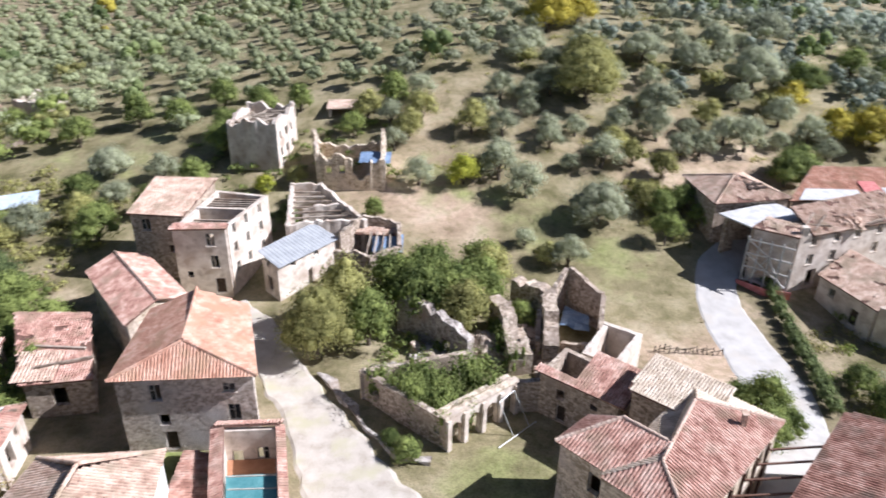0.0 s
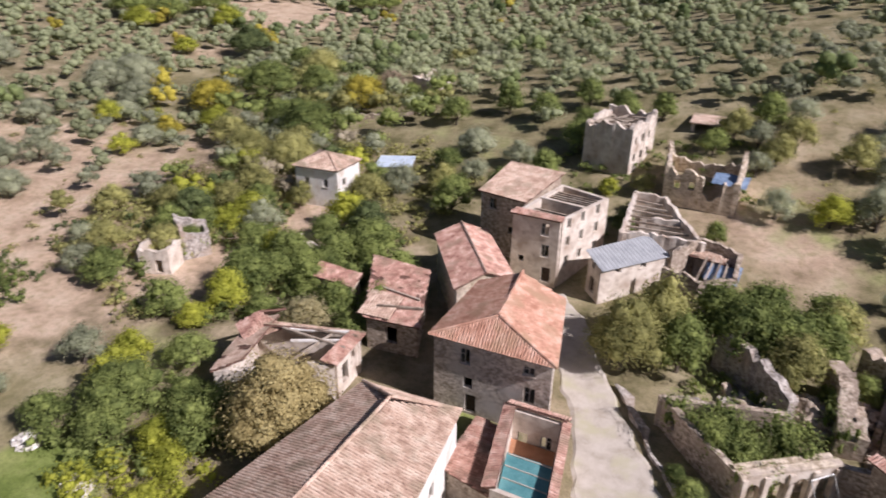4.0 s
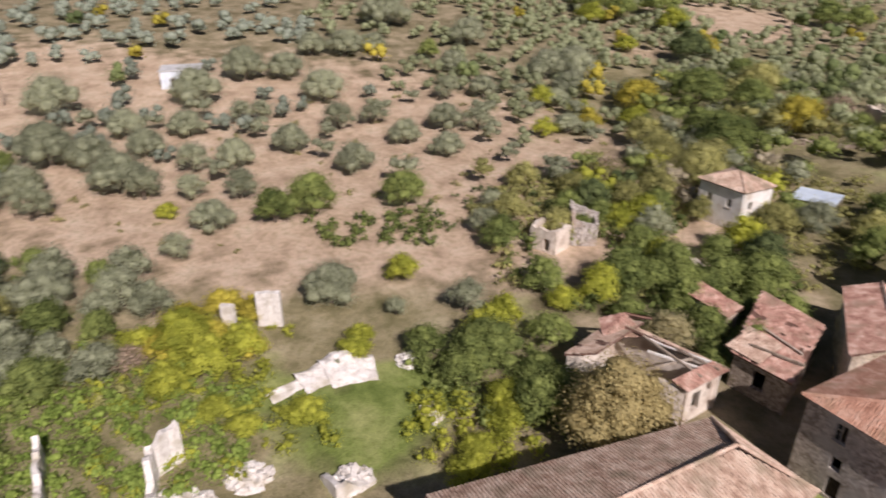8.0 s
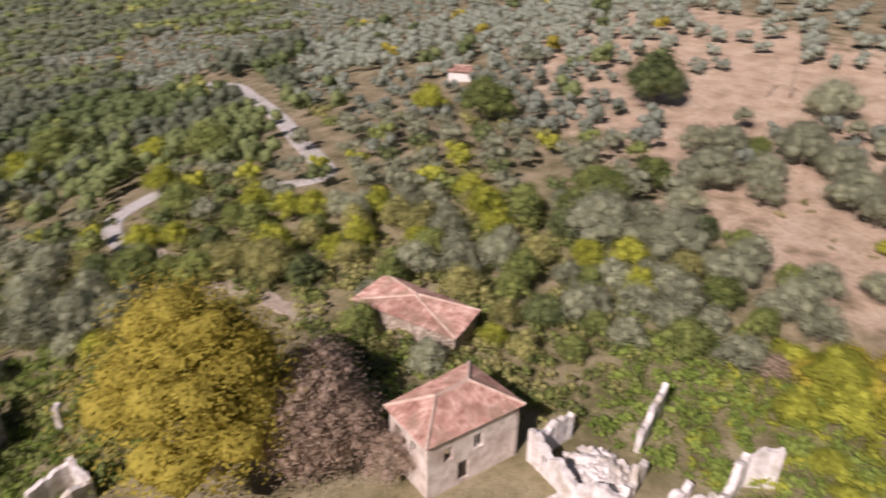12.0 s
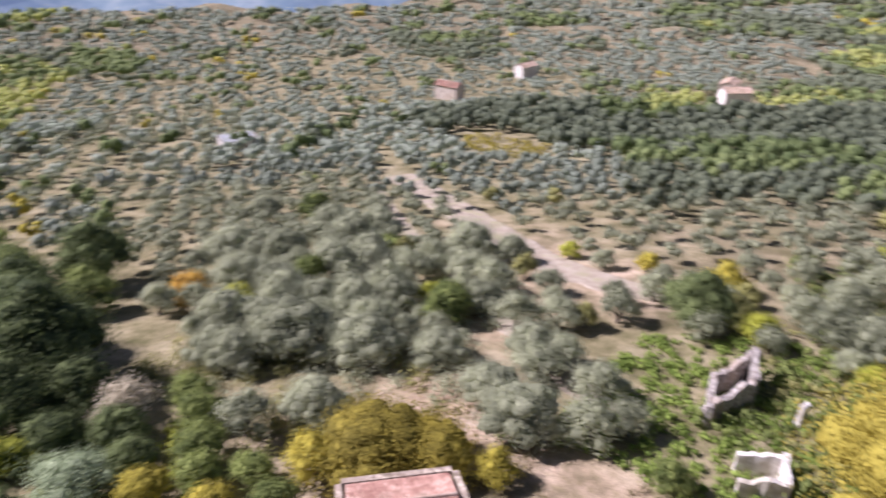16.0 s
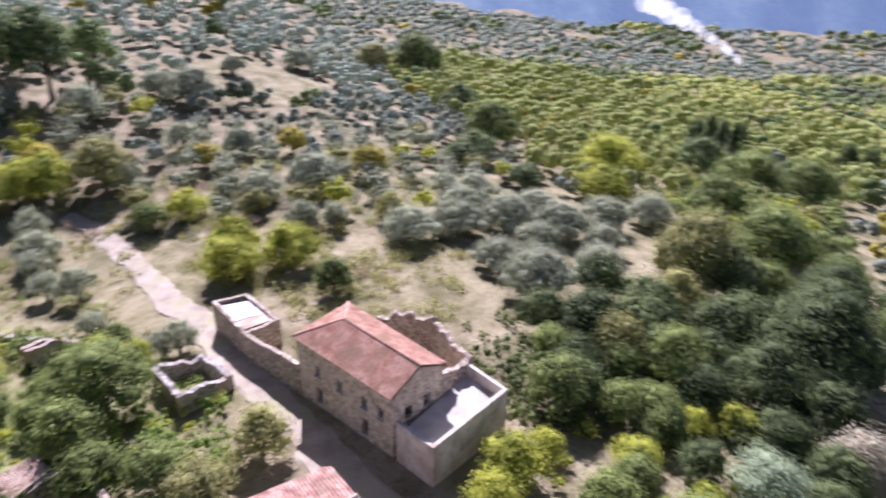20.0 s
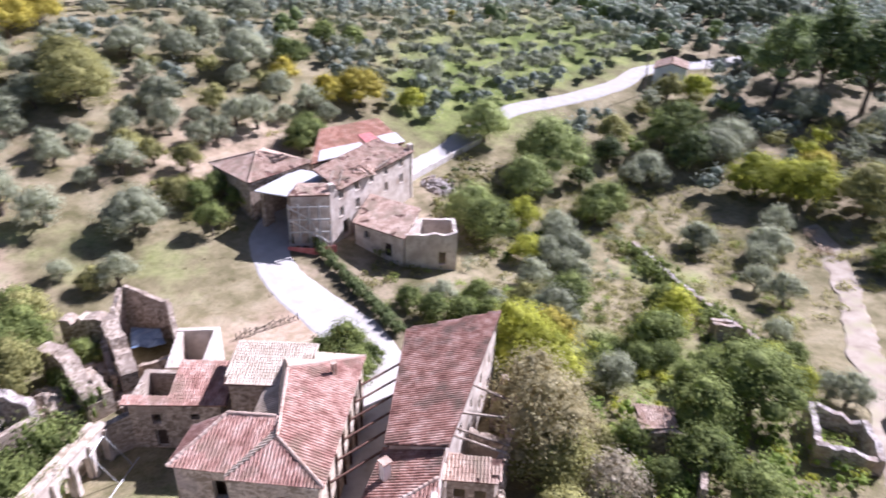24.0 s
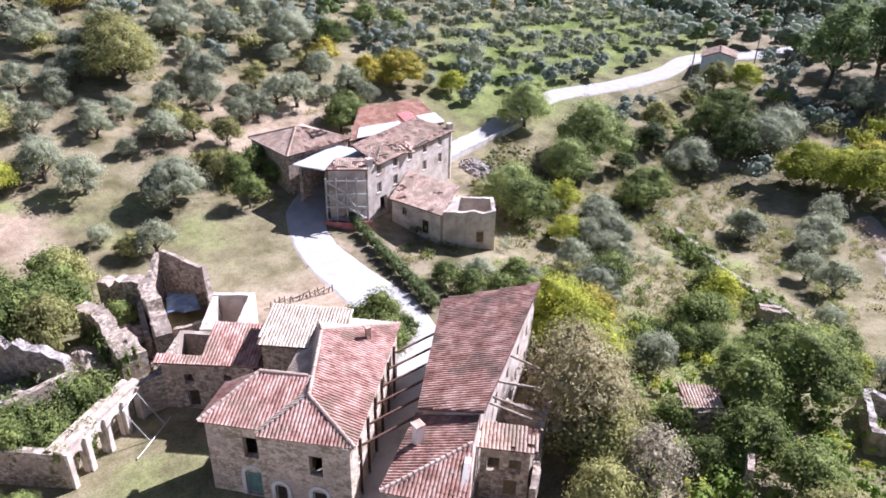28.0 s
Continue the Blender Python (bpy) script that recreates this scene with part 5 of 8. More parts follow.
ruin("broken_wall", "leaning broken rubble wall with ivy", [([(5.4, 66.5), (6.7, 64.2), (7.3, 57.8)], [3.6, 4.2, 2.0])], STONE, 1.5, 0.8, 28)
ruin("broken_wall", "ragged rubble wall at the edge of the meadow", [([(8.4, 70.5), (11.6, 67.1), (10.8, 59.0)], [3.6, 4.4, 3.6])], STONE, 1.5, 0.8, 31)
for pts, h in (([(-3.0, 61.4), (1.0, 58.4)], [1.2, 0.8]), ([(9.6, 58.2), (9.0, 62.4)], [2.6, 3.0])):
    ruin("broken_wall", "low broken rubble wall between the ruins", [(pts, h)], STONE, 0.9, 0.7, 36 + h[0])
rubble("rubble_heap", "fallen brown masonry between the broken walls", 4.8, 62.0, 3.2, 2.2, STONE, 130, 21)
rubble("rubble_heap", "fallen brown masonry at the foot of the wall", 9.2, 63.0, 3.4, 2.6, STONE, 150, 22)
rubble("rubble_heap", "slope of fallen stones beside the gable", 12.0, 58.6, 2.2, 1.2, STONE, 100, 23)
rubble("rubble_heap", "grey masonry below the tall wall", -0.6, 60.4, 2.4, 1.0, STONE_GREY, 90, 24)
rubble("rubble_heap", "stones spilled from the overgrown house", -5.4, 57.6, 2.0, 0.9, STONE_GREY, 70, 25)
gable = ruin("gable_ruin", "ruined stone gable round a room with a blue sheet inside", [
    ([(10.6, 60.4), (11.3, 65.2), (14.9, 70.2)], [2.4, 3.2, 5.3]), ([(14.9, 70.2), (17.9, 66.2)], [5.5, 4.7]), ([(17.9, 66.2), (16.7, 60.8)], [4.6, 3.0]), ([(12.9, 61.4), (15.6, 60.2)], [1.6, 2.2])], STONE, 0.5, 0.4, 34)
sh = Shape()
for i in range(4):
    for j in range(6):
        def at(u, v):
            p = Vector((13.5, 65.6)).lerp(Vector((16.6, 64.2)), u).lerp(Vector((14.6, 69.0)).lerp(Vector((16.9, 66.6)), u), v)
            return (*p, 1.1 + 0.3 * noise.noise((u * 4, v * 6, 1.5)) + 0.5 * v)
        sh.quad(at(i / 4, j / 6), at((i + 1) / 4, j / 6), at((i + 1) / 4, (j + 1) / 6), at(i / 4, (j + 1) / 6))
tagged(part("tarpaulin", sh, BLUE), "blue plastic sheet lying inside the gable ruin", "tarpaulin")
tagged(strip("low_wall", [(-12.2, 57.5), (-9.0, 53.5), (-6.5, 49.5), (-3.2, 46.2), (-0.5, 45.4)], [0.45, 0.5, 0.4, 0.5, 0.45], STONE_GREY, "low stone kerb wall along the village road", 0.42), category="wall")
# metal frame lying by the arcade
swing = thing("pole_frame", 7.5, 47.5, 0, "leaning frame of galvanised poles beside the arcade", "frame")
for a, b in (((7.0, 51.0, 3.5), (8.5, 50.3, 0.0)), ((5.5, 49.3, 3.5), (6.9, 49.0, 0.0)), ((9.2, 50.8, 0.05), (5.5, 47.3, 0.05)), ((7.0, 51.0, 3.5), (5.5, 49.3, 3.5))):
    sh = Shape()
    sh.tube([a, b], [0.045, 0.045], 6)
    part("pole", sh, STEEL, swing)

# ---- the shored house across the meadow ----
shored = building("shored_house", "three-storey plastered house with shored corner and broken roof", [(38.4, 76.8), (42.4, 74.3), (61.8, 81.5), (58.4, 86.0)], 8.0, "none", wall=PLASTER, seed=101,
                  wins=[*rows_of_windows(1, (2.4, 6.0, 9.4, 13.0, 17.0), (5.6,), 1.0, 1.4, "half"), *rows_of_windows(1, (2.4, 6.0, 13.0, 17.0), (3.0,), 1.0, 1.4, "half"),
                        (1, 3.0, 0.0, 1.5, 2.2, "open"), (1, 6.6, 0.0, 1.2, 2.0, "door")])
tiled_plane(shored, [(44.6, 74.7, 8.05), (62.0, 81.2, 8.05), (58.3, 86.4, 9.2), (44.0, 80.6, 9.2)], TILE_PALE, 103, missing=0.10)
tiled_plane(shored, [(38.0, 76.9, 8.05), (42.6, 74.0, 8.05), (44.0, 77.0, 8.3), (41.0, 79.6, 8.3)], TILE_PALE, 104, missing=0.2)
building("bridge_house", "house part spanning the road under white roof sheets", [(36.3, 82.0), (38.7, 78.2), (46.4, 81.6), (44.4, 85.6)], 7.4, "flat", wall=STONE, tile=SHEET_WHITE, over=0.3, seed=105, base=0.5, walls=(1, 2, 3),
         wins=[(3, 1.5, 0.0, 5.0, 4.4, "open"), (1, 1.5, 0.0, 4.6, 4.4, "open")])
building("hip_house", "stone house with a weathered hipped tile roof with a hole", [(36.1, 83.9), (46.4, 86.0), (43.6, 94.6), (35.0, 93.6)], 8.2, "hip", 1.8, 0, STONE, TILE_PALE, seed=108, missing=0.05)
hole = thing("roof_hole", 42, 88, 8.5, "dark collapsed patch of rafters in the tile roof", "roof")
for a, b in (((41.0, 86.8, 9.15), (43.8, 87.3, 9.2)), ((41.0, 87.6, 9.4), (43.4, 88.0, 9.42)), ((41.3, 86.4, 9.1), (41.0, 88.4, 9.6)), ((42.5, 86.6, 9.1), (42.2, 88.6, 9.6))):
    sh = Shape()
    sh.beam(a, b, 0.5 if b[0] - a[0] > 1 else 0.2, 0.12)
    part("rafter", sh, DARKWOOD, hole)
building("red_roof_house", "stone house with a red tile roof behind the shored house", [(47.4, 86.6), (63.4, 86.4), (64.6, 95.0), (54.0, 95.2)], 7.6, "shed", 1.6, 0, STONE, TILE_ORANGE, seed=111)
for pts, m, nm, lb in (([(48.0, 86.2), (56.8, 86.1), (57.0, 88.8), (50.0, 89.0)], SHEET_WHITE, "roof_sheet", "white protective sheet weighed down on the tile roof"),
                       ([(60.4, 86.1), (63.8, 86.1), (64.2, 89.4), (60.6, 89.4)], SHEET_WHITE, "roof_sheet", "white sheet at the end of the tile roof"),
                       ([(57.6, 86.1), (60.2, 86.1), (60.4, 91.0), (58.0, 91.0)], RED, "roof_net", "red netting spread on the tile roof")):
    sh = Shape()
    zz = [7.6 + 1.6 * max(0, (y - 86.2)) / 8.8 + 0.22 for x, y in pts]
    sh.hexa([(*p, z) for p, z in zip(pts, zz)] + [(*p, z + 0.05) for p, z in zip(pts, zz)])
    tagged(part(nm, sh, m), lb, "sheet")
building("garden_annex", "low plastered annex with a single-pitch pale tile roof", [(46.0, 73.6), (48.4, 65.9), (53.4, 69.2), (51.0, 77.0)], 3.4, "shed", 1.5, 0, PLASTER, TILE_PALE, seed=115, missing=0.06,
         wins=[(0, 1.6, 2.0, 0.9, 1.1, "half"), (0, 5.0, 0.3, 1.2, 2.0, "door")])
building("annex_end", "roofless plastered end room of the annex", [(48.7, 65.7), (54.4, 62.0), (57.4, 66.2), (53.6, 69.0)], 3.7, "none", wall=PLASTER, ragged=0.35, seed=117, category="ruin", wins=[(1, 1.4, 3.2, 1.0, 1.4, "open"), (0, 4.4, 0.6, 1.0, 1.9, "open")])
rubble("roof_debris", "fallen tiles and beams on the broken roof", 50.4, 78.4, 1.6, 0.5, TILE_PALE, 60, 41).location.z = 8.4
beams("beam", "", [((43.8, 76.0, 8.5), (46.6, 79.6, 8.9)), ((44.8, 75.4, 8.4), (47.6, 78.8, 8.9)), ((43.2, 77.6, 8.3), (47.2, 76.4, 8.6)), ((52.0, 77.2, 8.6), (56.0, 79.0, 8.8))], parent=shored, w=0.16)
for x, y, z in ((43.4, 74.75, 8.0), (61.4, 81.4, 8.0)):
    sh = Shape()
    sh.box(x - 0.4, x + 0.4, y - 0.1, y + 0.7, z, z + 1.1)
    part("wall_stub", sh, PLASTER, shored)
# shoring of steel at the corner
shoring = thing("shoring", 39.5, 75.5, 0.3, "white steel shoring braced against the house corner", "shoring")
for k in range(5):
    a = Vector((37.6, 76.2, 0.2)).lerp(Vector((42.0, 73.3, 0.2)), k / 4)
    sh = Shape()
    sh.beam(a, a + Vector((0, 0, 7.0 if k < 4 else 4.0)), 0.18)
    part("post", sh, STEEL, shoring)
for z in (1.4, 3.2, 5.0, 6.8):
    sh = Shape()
    sh.beam((37.6, 76.2, z), (42.0, 73.3, z if z < 4 else z), 0.16)
    part("rail", sh, STEEL, shoring)
for a, b in (((37.6, 76.2, 0.3), (39.8, 74.75, 5.0)), ((42.0, 73.3, 0.3), (39.8, 74.75, 5.0)), ((37.6, 76.2, 5.0), (42.0, 73.3, 1.4)), ((39.8, 74.75, 5.0), (37.6, 76.2, 6.8))):
    sh = Shape()
    sh.beam(a, b, 0.16)
    part("brace", sh, STEEL, shoring)
sh = Shape()
for a, b in (((37.0, 76.0), (39.5, 73.6)), ((39.5, 73.6), (42.4, 72.6))):
    sh.beam((*a, 0.9), (*b, 0.9), 0.06, 1.0)
tagged(part("site_fence", sh, RED), "red plastic site netting at the foot of the shoring", "fence")

# ---- west side ----
half_roof = building("half_roofed_house", "whitewashed house with half of its roof fallen in", [(-43.6, 35.2), (-34.9, 41.8), (-35.6, 47.0), (-46.2, 43.2)], 4.4, "none", wall=PLASTER, ragged=0.3, seed=121,
                     wins=[(1, 1.4, 1.0, 1.2, 2.2, "open"), (1, 3.2, 2.6, 0.7, 0.9, "open")])
tiled_plane(half_roof, [(-46.6, 43.4, 4.5), (-43.8, 35.0, 4.5), (-41.6, 37.0, 5.4), (-43.6, 44.3, 5.6)], TILE_PALE, 122, missing=0.1)
tiled_plane(half_roof, [(-35.2, 47.4, 4.5), (-46.4, 43.5, 4.5), (-43.6, 42.2, 5.5), (-40.0, 44.0, 5.5)], TILE_PALE, 123, missing=0.05)
tiled_plane(half_roof, [(-34.4, 41.6, 4.45), (-35.1, 47.3, 4.45), (-36.4, 46.4, 4.9), (-35.8, 41.0, 4.9)], TILE, 124)
beams("beam", "", [((-41.5, 43.6, 5.4), (-35.3, 46.2, 4.7)), ((-41.8, 42.8, 5.5), (-35.2, 44.0, 4.7)), ((-38.5, 39.6, 4.6), (-37.6, 45.8, 4.8))], parent=half_roof, w=0.2)
tiled_plane(half_roof, [(-47.0, 41.6, 4.9), (-44.6, 46.4, 4.9), (-45.0, 43.0, 6.3)], TILE, 126)
tiled_plane(half_roof, [(-44.0, 39.8, 4.9), (-47.0, 41.6, 4.9), (-45.0, 43.0, 6.3)], TILE, 127)
tiled_plane(half_roof, [(-42.2, 43.6, 4.9), (-44.0, 39.8, 4.9), (-45.0, 43.0, 6.3)], TILE, 128)
for a, b in (((-41.3, 43.2, 5.3), (-36.2, 46.6, 4.7)), ((-40.2, 42.0, 5.0), (-36.0, 45.0, 4.7))):
    sh = Shape()
    sh.beam(a, b, 0.26, 0.18)
    part("tie_beam", sh, WHITEWASH, half_roof, "whitewashed roof beam")
building("white_house", "whitewashed two-storey house with a pink hipped roof", [(-68.3, 76.2), (-61.4, 77.4), (-61.4, 83.0), (-68.9, 83.0)], 6.8, "hip", 1.5, 0, WHITEWASH, TILE_PALE, seed=125,
         wins=[(0, 1.4, 3.0, 0.8, 1.2, "half"), (0, 4.6, 3.0, 0.8, 1.2, "half"), (1, 1.2, 3.0, 0.8, 1.2, "half"), (1, 3.4, 0.2, 1.1, 2.0, "door")])
canopy = thing("blue_canopy", -60, 91, 2, "pale blue sheet roof of an open shelter", "shelter")
sh = Shape()
sh.hexa([(-62.6, 88.6, 3.6), (-57.2, 91.6, 3.6), (-58.4, 95.0, 4.3), (-63.6, 92.2, 4.3), (-62.6, 88.6, 3.66), (-57.2, 91.6, 3.66), (-58.4, 95.0, 4.36), (-63.6, 92.2, 4.36)])
part("sheet", sh, material("pale_blue_sheet", [(0.42, 0.50, 0.60), (0.58, 0.66, 0.74)], 1.0, 0.5), canopy)
for x, y in ((-62.4, 88.9), (-57.5, 91.7), (-58.5, 94.7), (-63.3, 92.1)):
    sh = Shape()
    sh.beam((x, y, 0), (x, y, 3.8), 0.12)
    part("post", sh, TIMBER, canopy)
ruin("roofless_hut", "roofless stone hut in the scrub", [([(-71.6, 49.4), (-68.0, 51.0), (-69.2, 54.2), (-73.4, 53.0), (-71.6, 49.4)], [3.4, 3.6, 3.4, 3.6, 3.4])], PLASTER, 0.5, 0.5, 41, holes=[(0, 2, 0.2, 1.0, 1.8)])
ruin("roofless_hut", "ruined grey stone hut in the scrub", [([(-69.6, 54.6), (-67.8, 57.8), (-71.0, 60.2), (-73.2, 56.8), (-69.6, 54.6)], [4.0, 3.0, 3.4, 5.0, 4.0])], STONE_GREY, 0.5, 0.6, 44)
ruin("broken_wall", "scrap of pale wall in the scrub", [([(-59.5, 66.0), (-57.0, 63.0), (-55.0, 65.2)], [1.6, 2.6, 1.2])], PLASTER, 0.5, 0.7, 47)
ruin("broken_wall", "white wall stump in yellowing bushes", [([(-68.5, 11.2), (-67.2, 13.6)], [4.2, 4.4])], PALE_STONE, 0.6, 0.3, 51)
ruin("broken_wall", "narrow white wall stump among bushes", [([(-68.3, 7.3), (-67.5, 8.6)], [4.0, 3.8])], PALE_STONE, 0.6, 0.3, 53)
fallen = thing("fallen_wall", -56.6, 15, 0, "long fallen white wall lying across the grass", "ruin")
for k, (p, q, w, h) in enumerate((((-55.4, 9.0), (-56.6, 12.8), 1.8, 0.6), ((-56.4, 12.2), (-57.2, 15.8), 3.4, 1.0), ((-57.0, 15.0), (-57.2, 18.4), 4.8, 1.6), ((-56.4, 17.6), (-55.8, 20.2), 4.0, 1.0))):
    sh, p, q = Shape(), Vector(p), Vector(q)
    d = (q - p).normalized()
    e = Vector((d.y, -d.x)) * -1
    for i in range(8):
        for j in range(6):
            def at(u, v):
                c = p + (q - p) * u - e * (w * (v - 0.35)) + d * 0.25 * noise.noise((u * 5, v * 4, k))
                return (*c, gz(*c) + h * max(0.0, 1 - abs(v - 0.25) / 0.75) ** 0.8 * (0.75 + 0.5 * noise.noise((u * 3 + k, v * 3, 1.7))) - 0.08)
            sh.quad(at(i / 8, j / 6), at((i + 1) / 8, j / 6), at((i + 1) / 8, (j + 1) / 6), at(i / 8, (j + 1) / 6))
    part("slab", sh.welded(), PALE_STONE, fallen)
rubble("rubble_heap", "small pale heap of stones", -46.4, 22.2, 1.4, 0.7, PALE_STONE, 40, 5)
rubble("rubble_heap", "pale stones at the wood's edge", -54.9, 23.8, 1.5, 1.0, PALE_STONE, 40, 6)
ruin("rubble_house", "collapsed pale stone house spilling rubble", [([(-42.4, -17.6), (-40.3, -13.4), (-41.2, -9.2), (-46.4, -8.8)], [3.0, 2.8, 1.6, 1.8]), ([(-42.4, -17.6), (-47.4, -16.0)], [3.0, 2.4])], PALE_STONE, 0.6, 0.9, 57,
     holes=[(0, 1.2, 1.0, 0.8, 1.2)])
rubble("rubble_heap", "slope of fallen pale masonry below the ruin", -38.4, -11.6, 3.4, 1.2, PALE_STONE, 130, 7)
rubble("rubble_heap", "masonry filling the fallen house", -44.2, -12.6, 3.2, 1.6, PALE_STONE, 90, 8)
ruin("rubble_house", "jagged white walls of a fallen house", [([(-44.5, -2.6), (-49.6, -1.6), (-50.6, 0.6)], [1.2, 3.4, 4.2]), ([(-46.5, -5.6), (-44.0, -6.6)], [1.4, 0.6])], PALE_STONE, 0.6, 1.1, 61)
rubble("rubble_heap", "white slide of broken walls", -43.4, -1.6, 4.4, 1.7, PALE_STONE, 190, 9)
rubble("rubble_heap", "white slide of broken stones", -38.6, -2.6, 3.0, 0.8, PALE_STONE, 110, 10)
rubble("rubble_heap", "line of fallen white stones", -46.0, 5.0, 2.0, 0.7, PALE_STONE, 60, 11)
ruin("broken_wall", "pink rendered wall remnant under creepers", [([(-48.6, -10.2), (-55.0, -10.0)], [2.4, 3.2])], PALE_STONE, 0.5, 0.7, 64)
ruin("low_ruin", "low white walled pen beside the lane", [([(-43.2, 10.4), (-40.2, 10.8), (-40.8, 14.4)], [0.8, 1.5, 0.8])], PALE_STONE, 0.5, 0.7, 67)
rubble("rubble_heap", "white rubble inside the pen", -42.0, 12.6, 1.8, 0.9, PALE_STONE, 60, 12)
building("red_cottage", "two-storey cottage with a bright hipped red tile roof", [(-36.5, -28.3), (-34.3, -23.0), (-42.8, -19.3), (-45.0, -25.6)], 5.3, "hip", 1.7, 1, PLASTER, TILE, seed=131,
         wins=[(0, 1.0, 3.4, 0.9, 1.3, "open"), (0, 3.2, 3.4, 0.9, 1.3, "open"), (1, 1.6, 3.2, 0.9, 1.4, "open"), (1, 4.6, 3.2, 0.9, 1.4, "half"), (1, 3.0, 0.4, 1.1, 2.0, "door")])
building("sunken_house", "low house in the scrub with a faded red roof", [(-52.2, -44.8), (-52.0, -31.4), (-57.6, -32.0), (-58.4, -45.0)], 2.2, "hip", 1.3, 1, STONE, TILE, seed=135)
building("grove_hut", "small pale blue hut with a white roof in the olive grove", [(-168.6, 13.6), (-166.6, 22.0), (-172.6, 23.4), (-174.6, 15.0)], 7.3, "flat", wall=PALE_BLUE, tile=SHEET_WHITE, seed=141, category="hut", over=0.2,
         wins=[(0, 2.0, 0.2, 1.2, 2.0, "door")])
building("grove_ruin", "pale ruined farmhouse among dense olives", [(-80.4, 129.4), (-74.0, 127.8), (-73.0, 135.6), (-79.8, 137.0)], 8.0, "none", wall=PLASTER, ragged=0.6, seed=145, category="ruin")
building("red_shed", "small farm shed with a red roof", [(-152.6, -95.5), (-154.3, -89.9), (-160.3, -93.6), (-159.1, -98.8)], 2.0, "gable", 0.9, 0, WHITEWASH, TILE, seed=147, category="shed")

# ---- south and east ----
ruin("ivy_ruin", "dark ruined hut wrapped in ivy", [([(-15.0, -56.6), (-20.6, -61.4), (-21.4, -66.8), (-16.2, -62.6), (-15.0, -56.6)], [2.6, 3.4, 4.4, 3.0, 2.6])], STONE_GREY, 0.6, 0.6, 71)
ruin("broken_wall", "single standing stump of stone wall", [([(-24.0, -58.0), (-25.0, -59.0)], [2.6, 2.8])], PALE_STONE, 0.5, 0.5, 74)
ruin("white_ruin", "small pale roofless ruin by the orchard", [([(-16.4, -47.2), (-20.4, -47.0), (-21.0, -50.6), (-16.8, -50.8)], [1.6, 2.2, 2.6, 2.4])], PALE_STONE, 0.5, 0.5, 76)
building("slope_house", "low stone house with a pink tile roof below the yard", [(14.4, -35.8), (6.6, -38.8), (4.0, -32.4), (11.8, -29.4)], 4.4, "gable", 1.2, 0, STONE, TILE, seed=181)
ruin("parapet", "pale parapet wall along the bend of the hill road", [([(63.0, 84.6), (70.0, 87.0), (78.0, 89.4), (86.0, 91.6)], [1.2, 1.1, 1.0, 0.9])], PALE_STONE, 0.4, 0.12, 185)
rubble("rubble_heap", "grey stones tipped below the road bend", 68.0, 82.6, 3.0, 1.0, STONE_GREY, 90, 31)
rubble("rubble_heap", "small heap of stones in the garden", 64.6, 52.6, 0.9, 0.6, STONE_GREY, 26, 32)
fence = thing("branch_fence", 27, 62.4, -0.3, "rough fence of dead branches and stakes at the meadow's edge", "fence")
fence_rng = random.Random(12)
for k in range(15):
    x, y = 23.4 + 0.52 * k, 62.5 - 0.03 * k + fence_rng.uniform(-0.15, 0.15)
    sh = Shape()
    sh.beam((x, y, gz(x, y) - 0.2), (x + fence_rng.uniform(-0.3, 0.3), y + fence_rng.uniform(-0.2, 0.2), gz(x, y) + fence_rng.uniform(0.6, 1.2)), 0.09)
    part("stake", sh, BARK, fence)
for k in range(7):
    x, y = 23.4 + 1.0 * k, 62.45
    sh = Shape()
    sh.beam((x, y, gz(x, y) + fence_rng.uniform(0.1, 0.6)), (x + 1.5, y + 0.05, gz(x, y) + fence_rng.uniform(0.2, 0.8)), 0.07)
    part("rail", sh, BARK, fence)
building("terrace_house", "two-storey stone house with a long red tile roof", [(57.4, 3.4), (46.9, -4.5), (50.8, -9.6), (62.2, -1.8)], 5.8, "hip", 1.7, 0, TAN_STONE, TILE_ORANGE, hip=(True, False), seed=151,
         wins=[*rows_of_windows(0, (2.4, 5.6, 9.0, 11.2), (3.6,), 0.9, 1.4, "half"), *rows_of_windows(0, (2.4, 9.0), (0.6,), 1.0, 1.8, "open"), (1, 1.6, 3.4, 0.9, 1.4, "open"), (1, 4.0, 3.4, 0.9, 1.4, "half")])
terrace = building("terrace", "raised concrete terrace with a plastered parapet", [(46.5, -4.8), (42.8, -7.4), (49.2, -15.4), (54.0, -12.6)], 3.4, "none", wall=PLASTER, th=0.35, seed=155, category="terrace", walls=(0, 1, 2))
sh = Shape()
sh.hexa([(46.4, -5.2, -2.5), (43.1, -7.5, -2.5), (49.2, -15.0, -2.5), (53.6, -12.6, -2.5), (46.4, -5.2, 2.2), (43.1, -7.5, 2.2), (49.2, -15.0, 2.2), (53.6, -12.6, 2.2)])
part("floor_slab", sh, CONCRETE, terrace)
ruin("terrace_house_ruin", "roofless rear of the terrace house with broken walls", [([(50.8, -9.6), (54.2, -13.2), (63.0, -10.8), (65.0, -5.0), (62.2, -1.8)], [5.4, 5.0, 5.2, 4.2, 5.2])], STONE, 0.55, 1.0, 81,
     holes=[(0, 1.6, 4.0, 0.8, 1.2)])
ruin("path_wall", "high stone wall along the garden path", [([(64.9, 9.2), (57.4, 3.6)], [3.2, 3.8])], STONE, 0.5, 0.2, 84)
shed3 = ruin("open_shed", "roofless stone shed with white sheets laid on it", [([(72.5, 13.4), (64.9, 9.2), (67.4, 5.6), (74.0, 9.6), (72.5, 13.4)], [4.0, 3.4, 3.4, 3.8, 4.0])], STONE, 0.45, 0.2, 87)
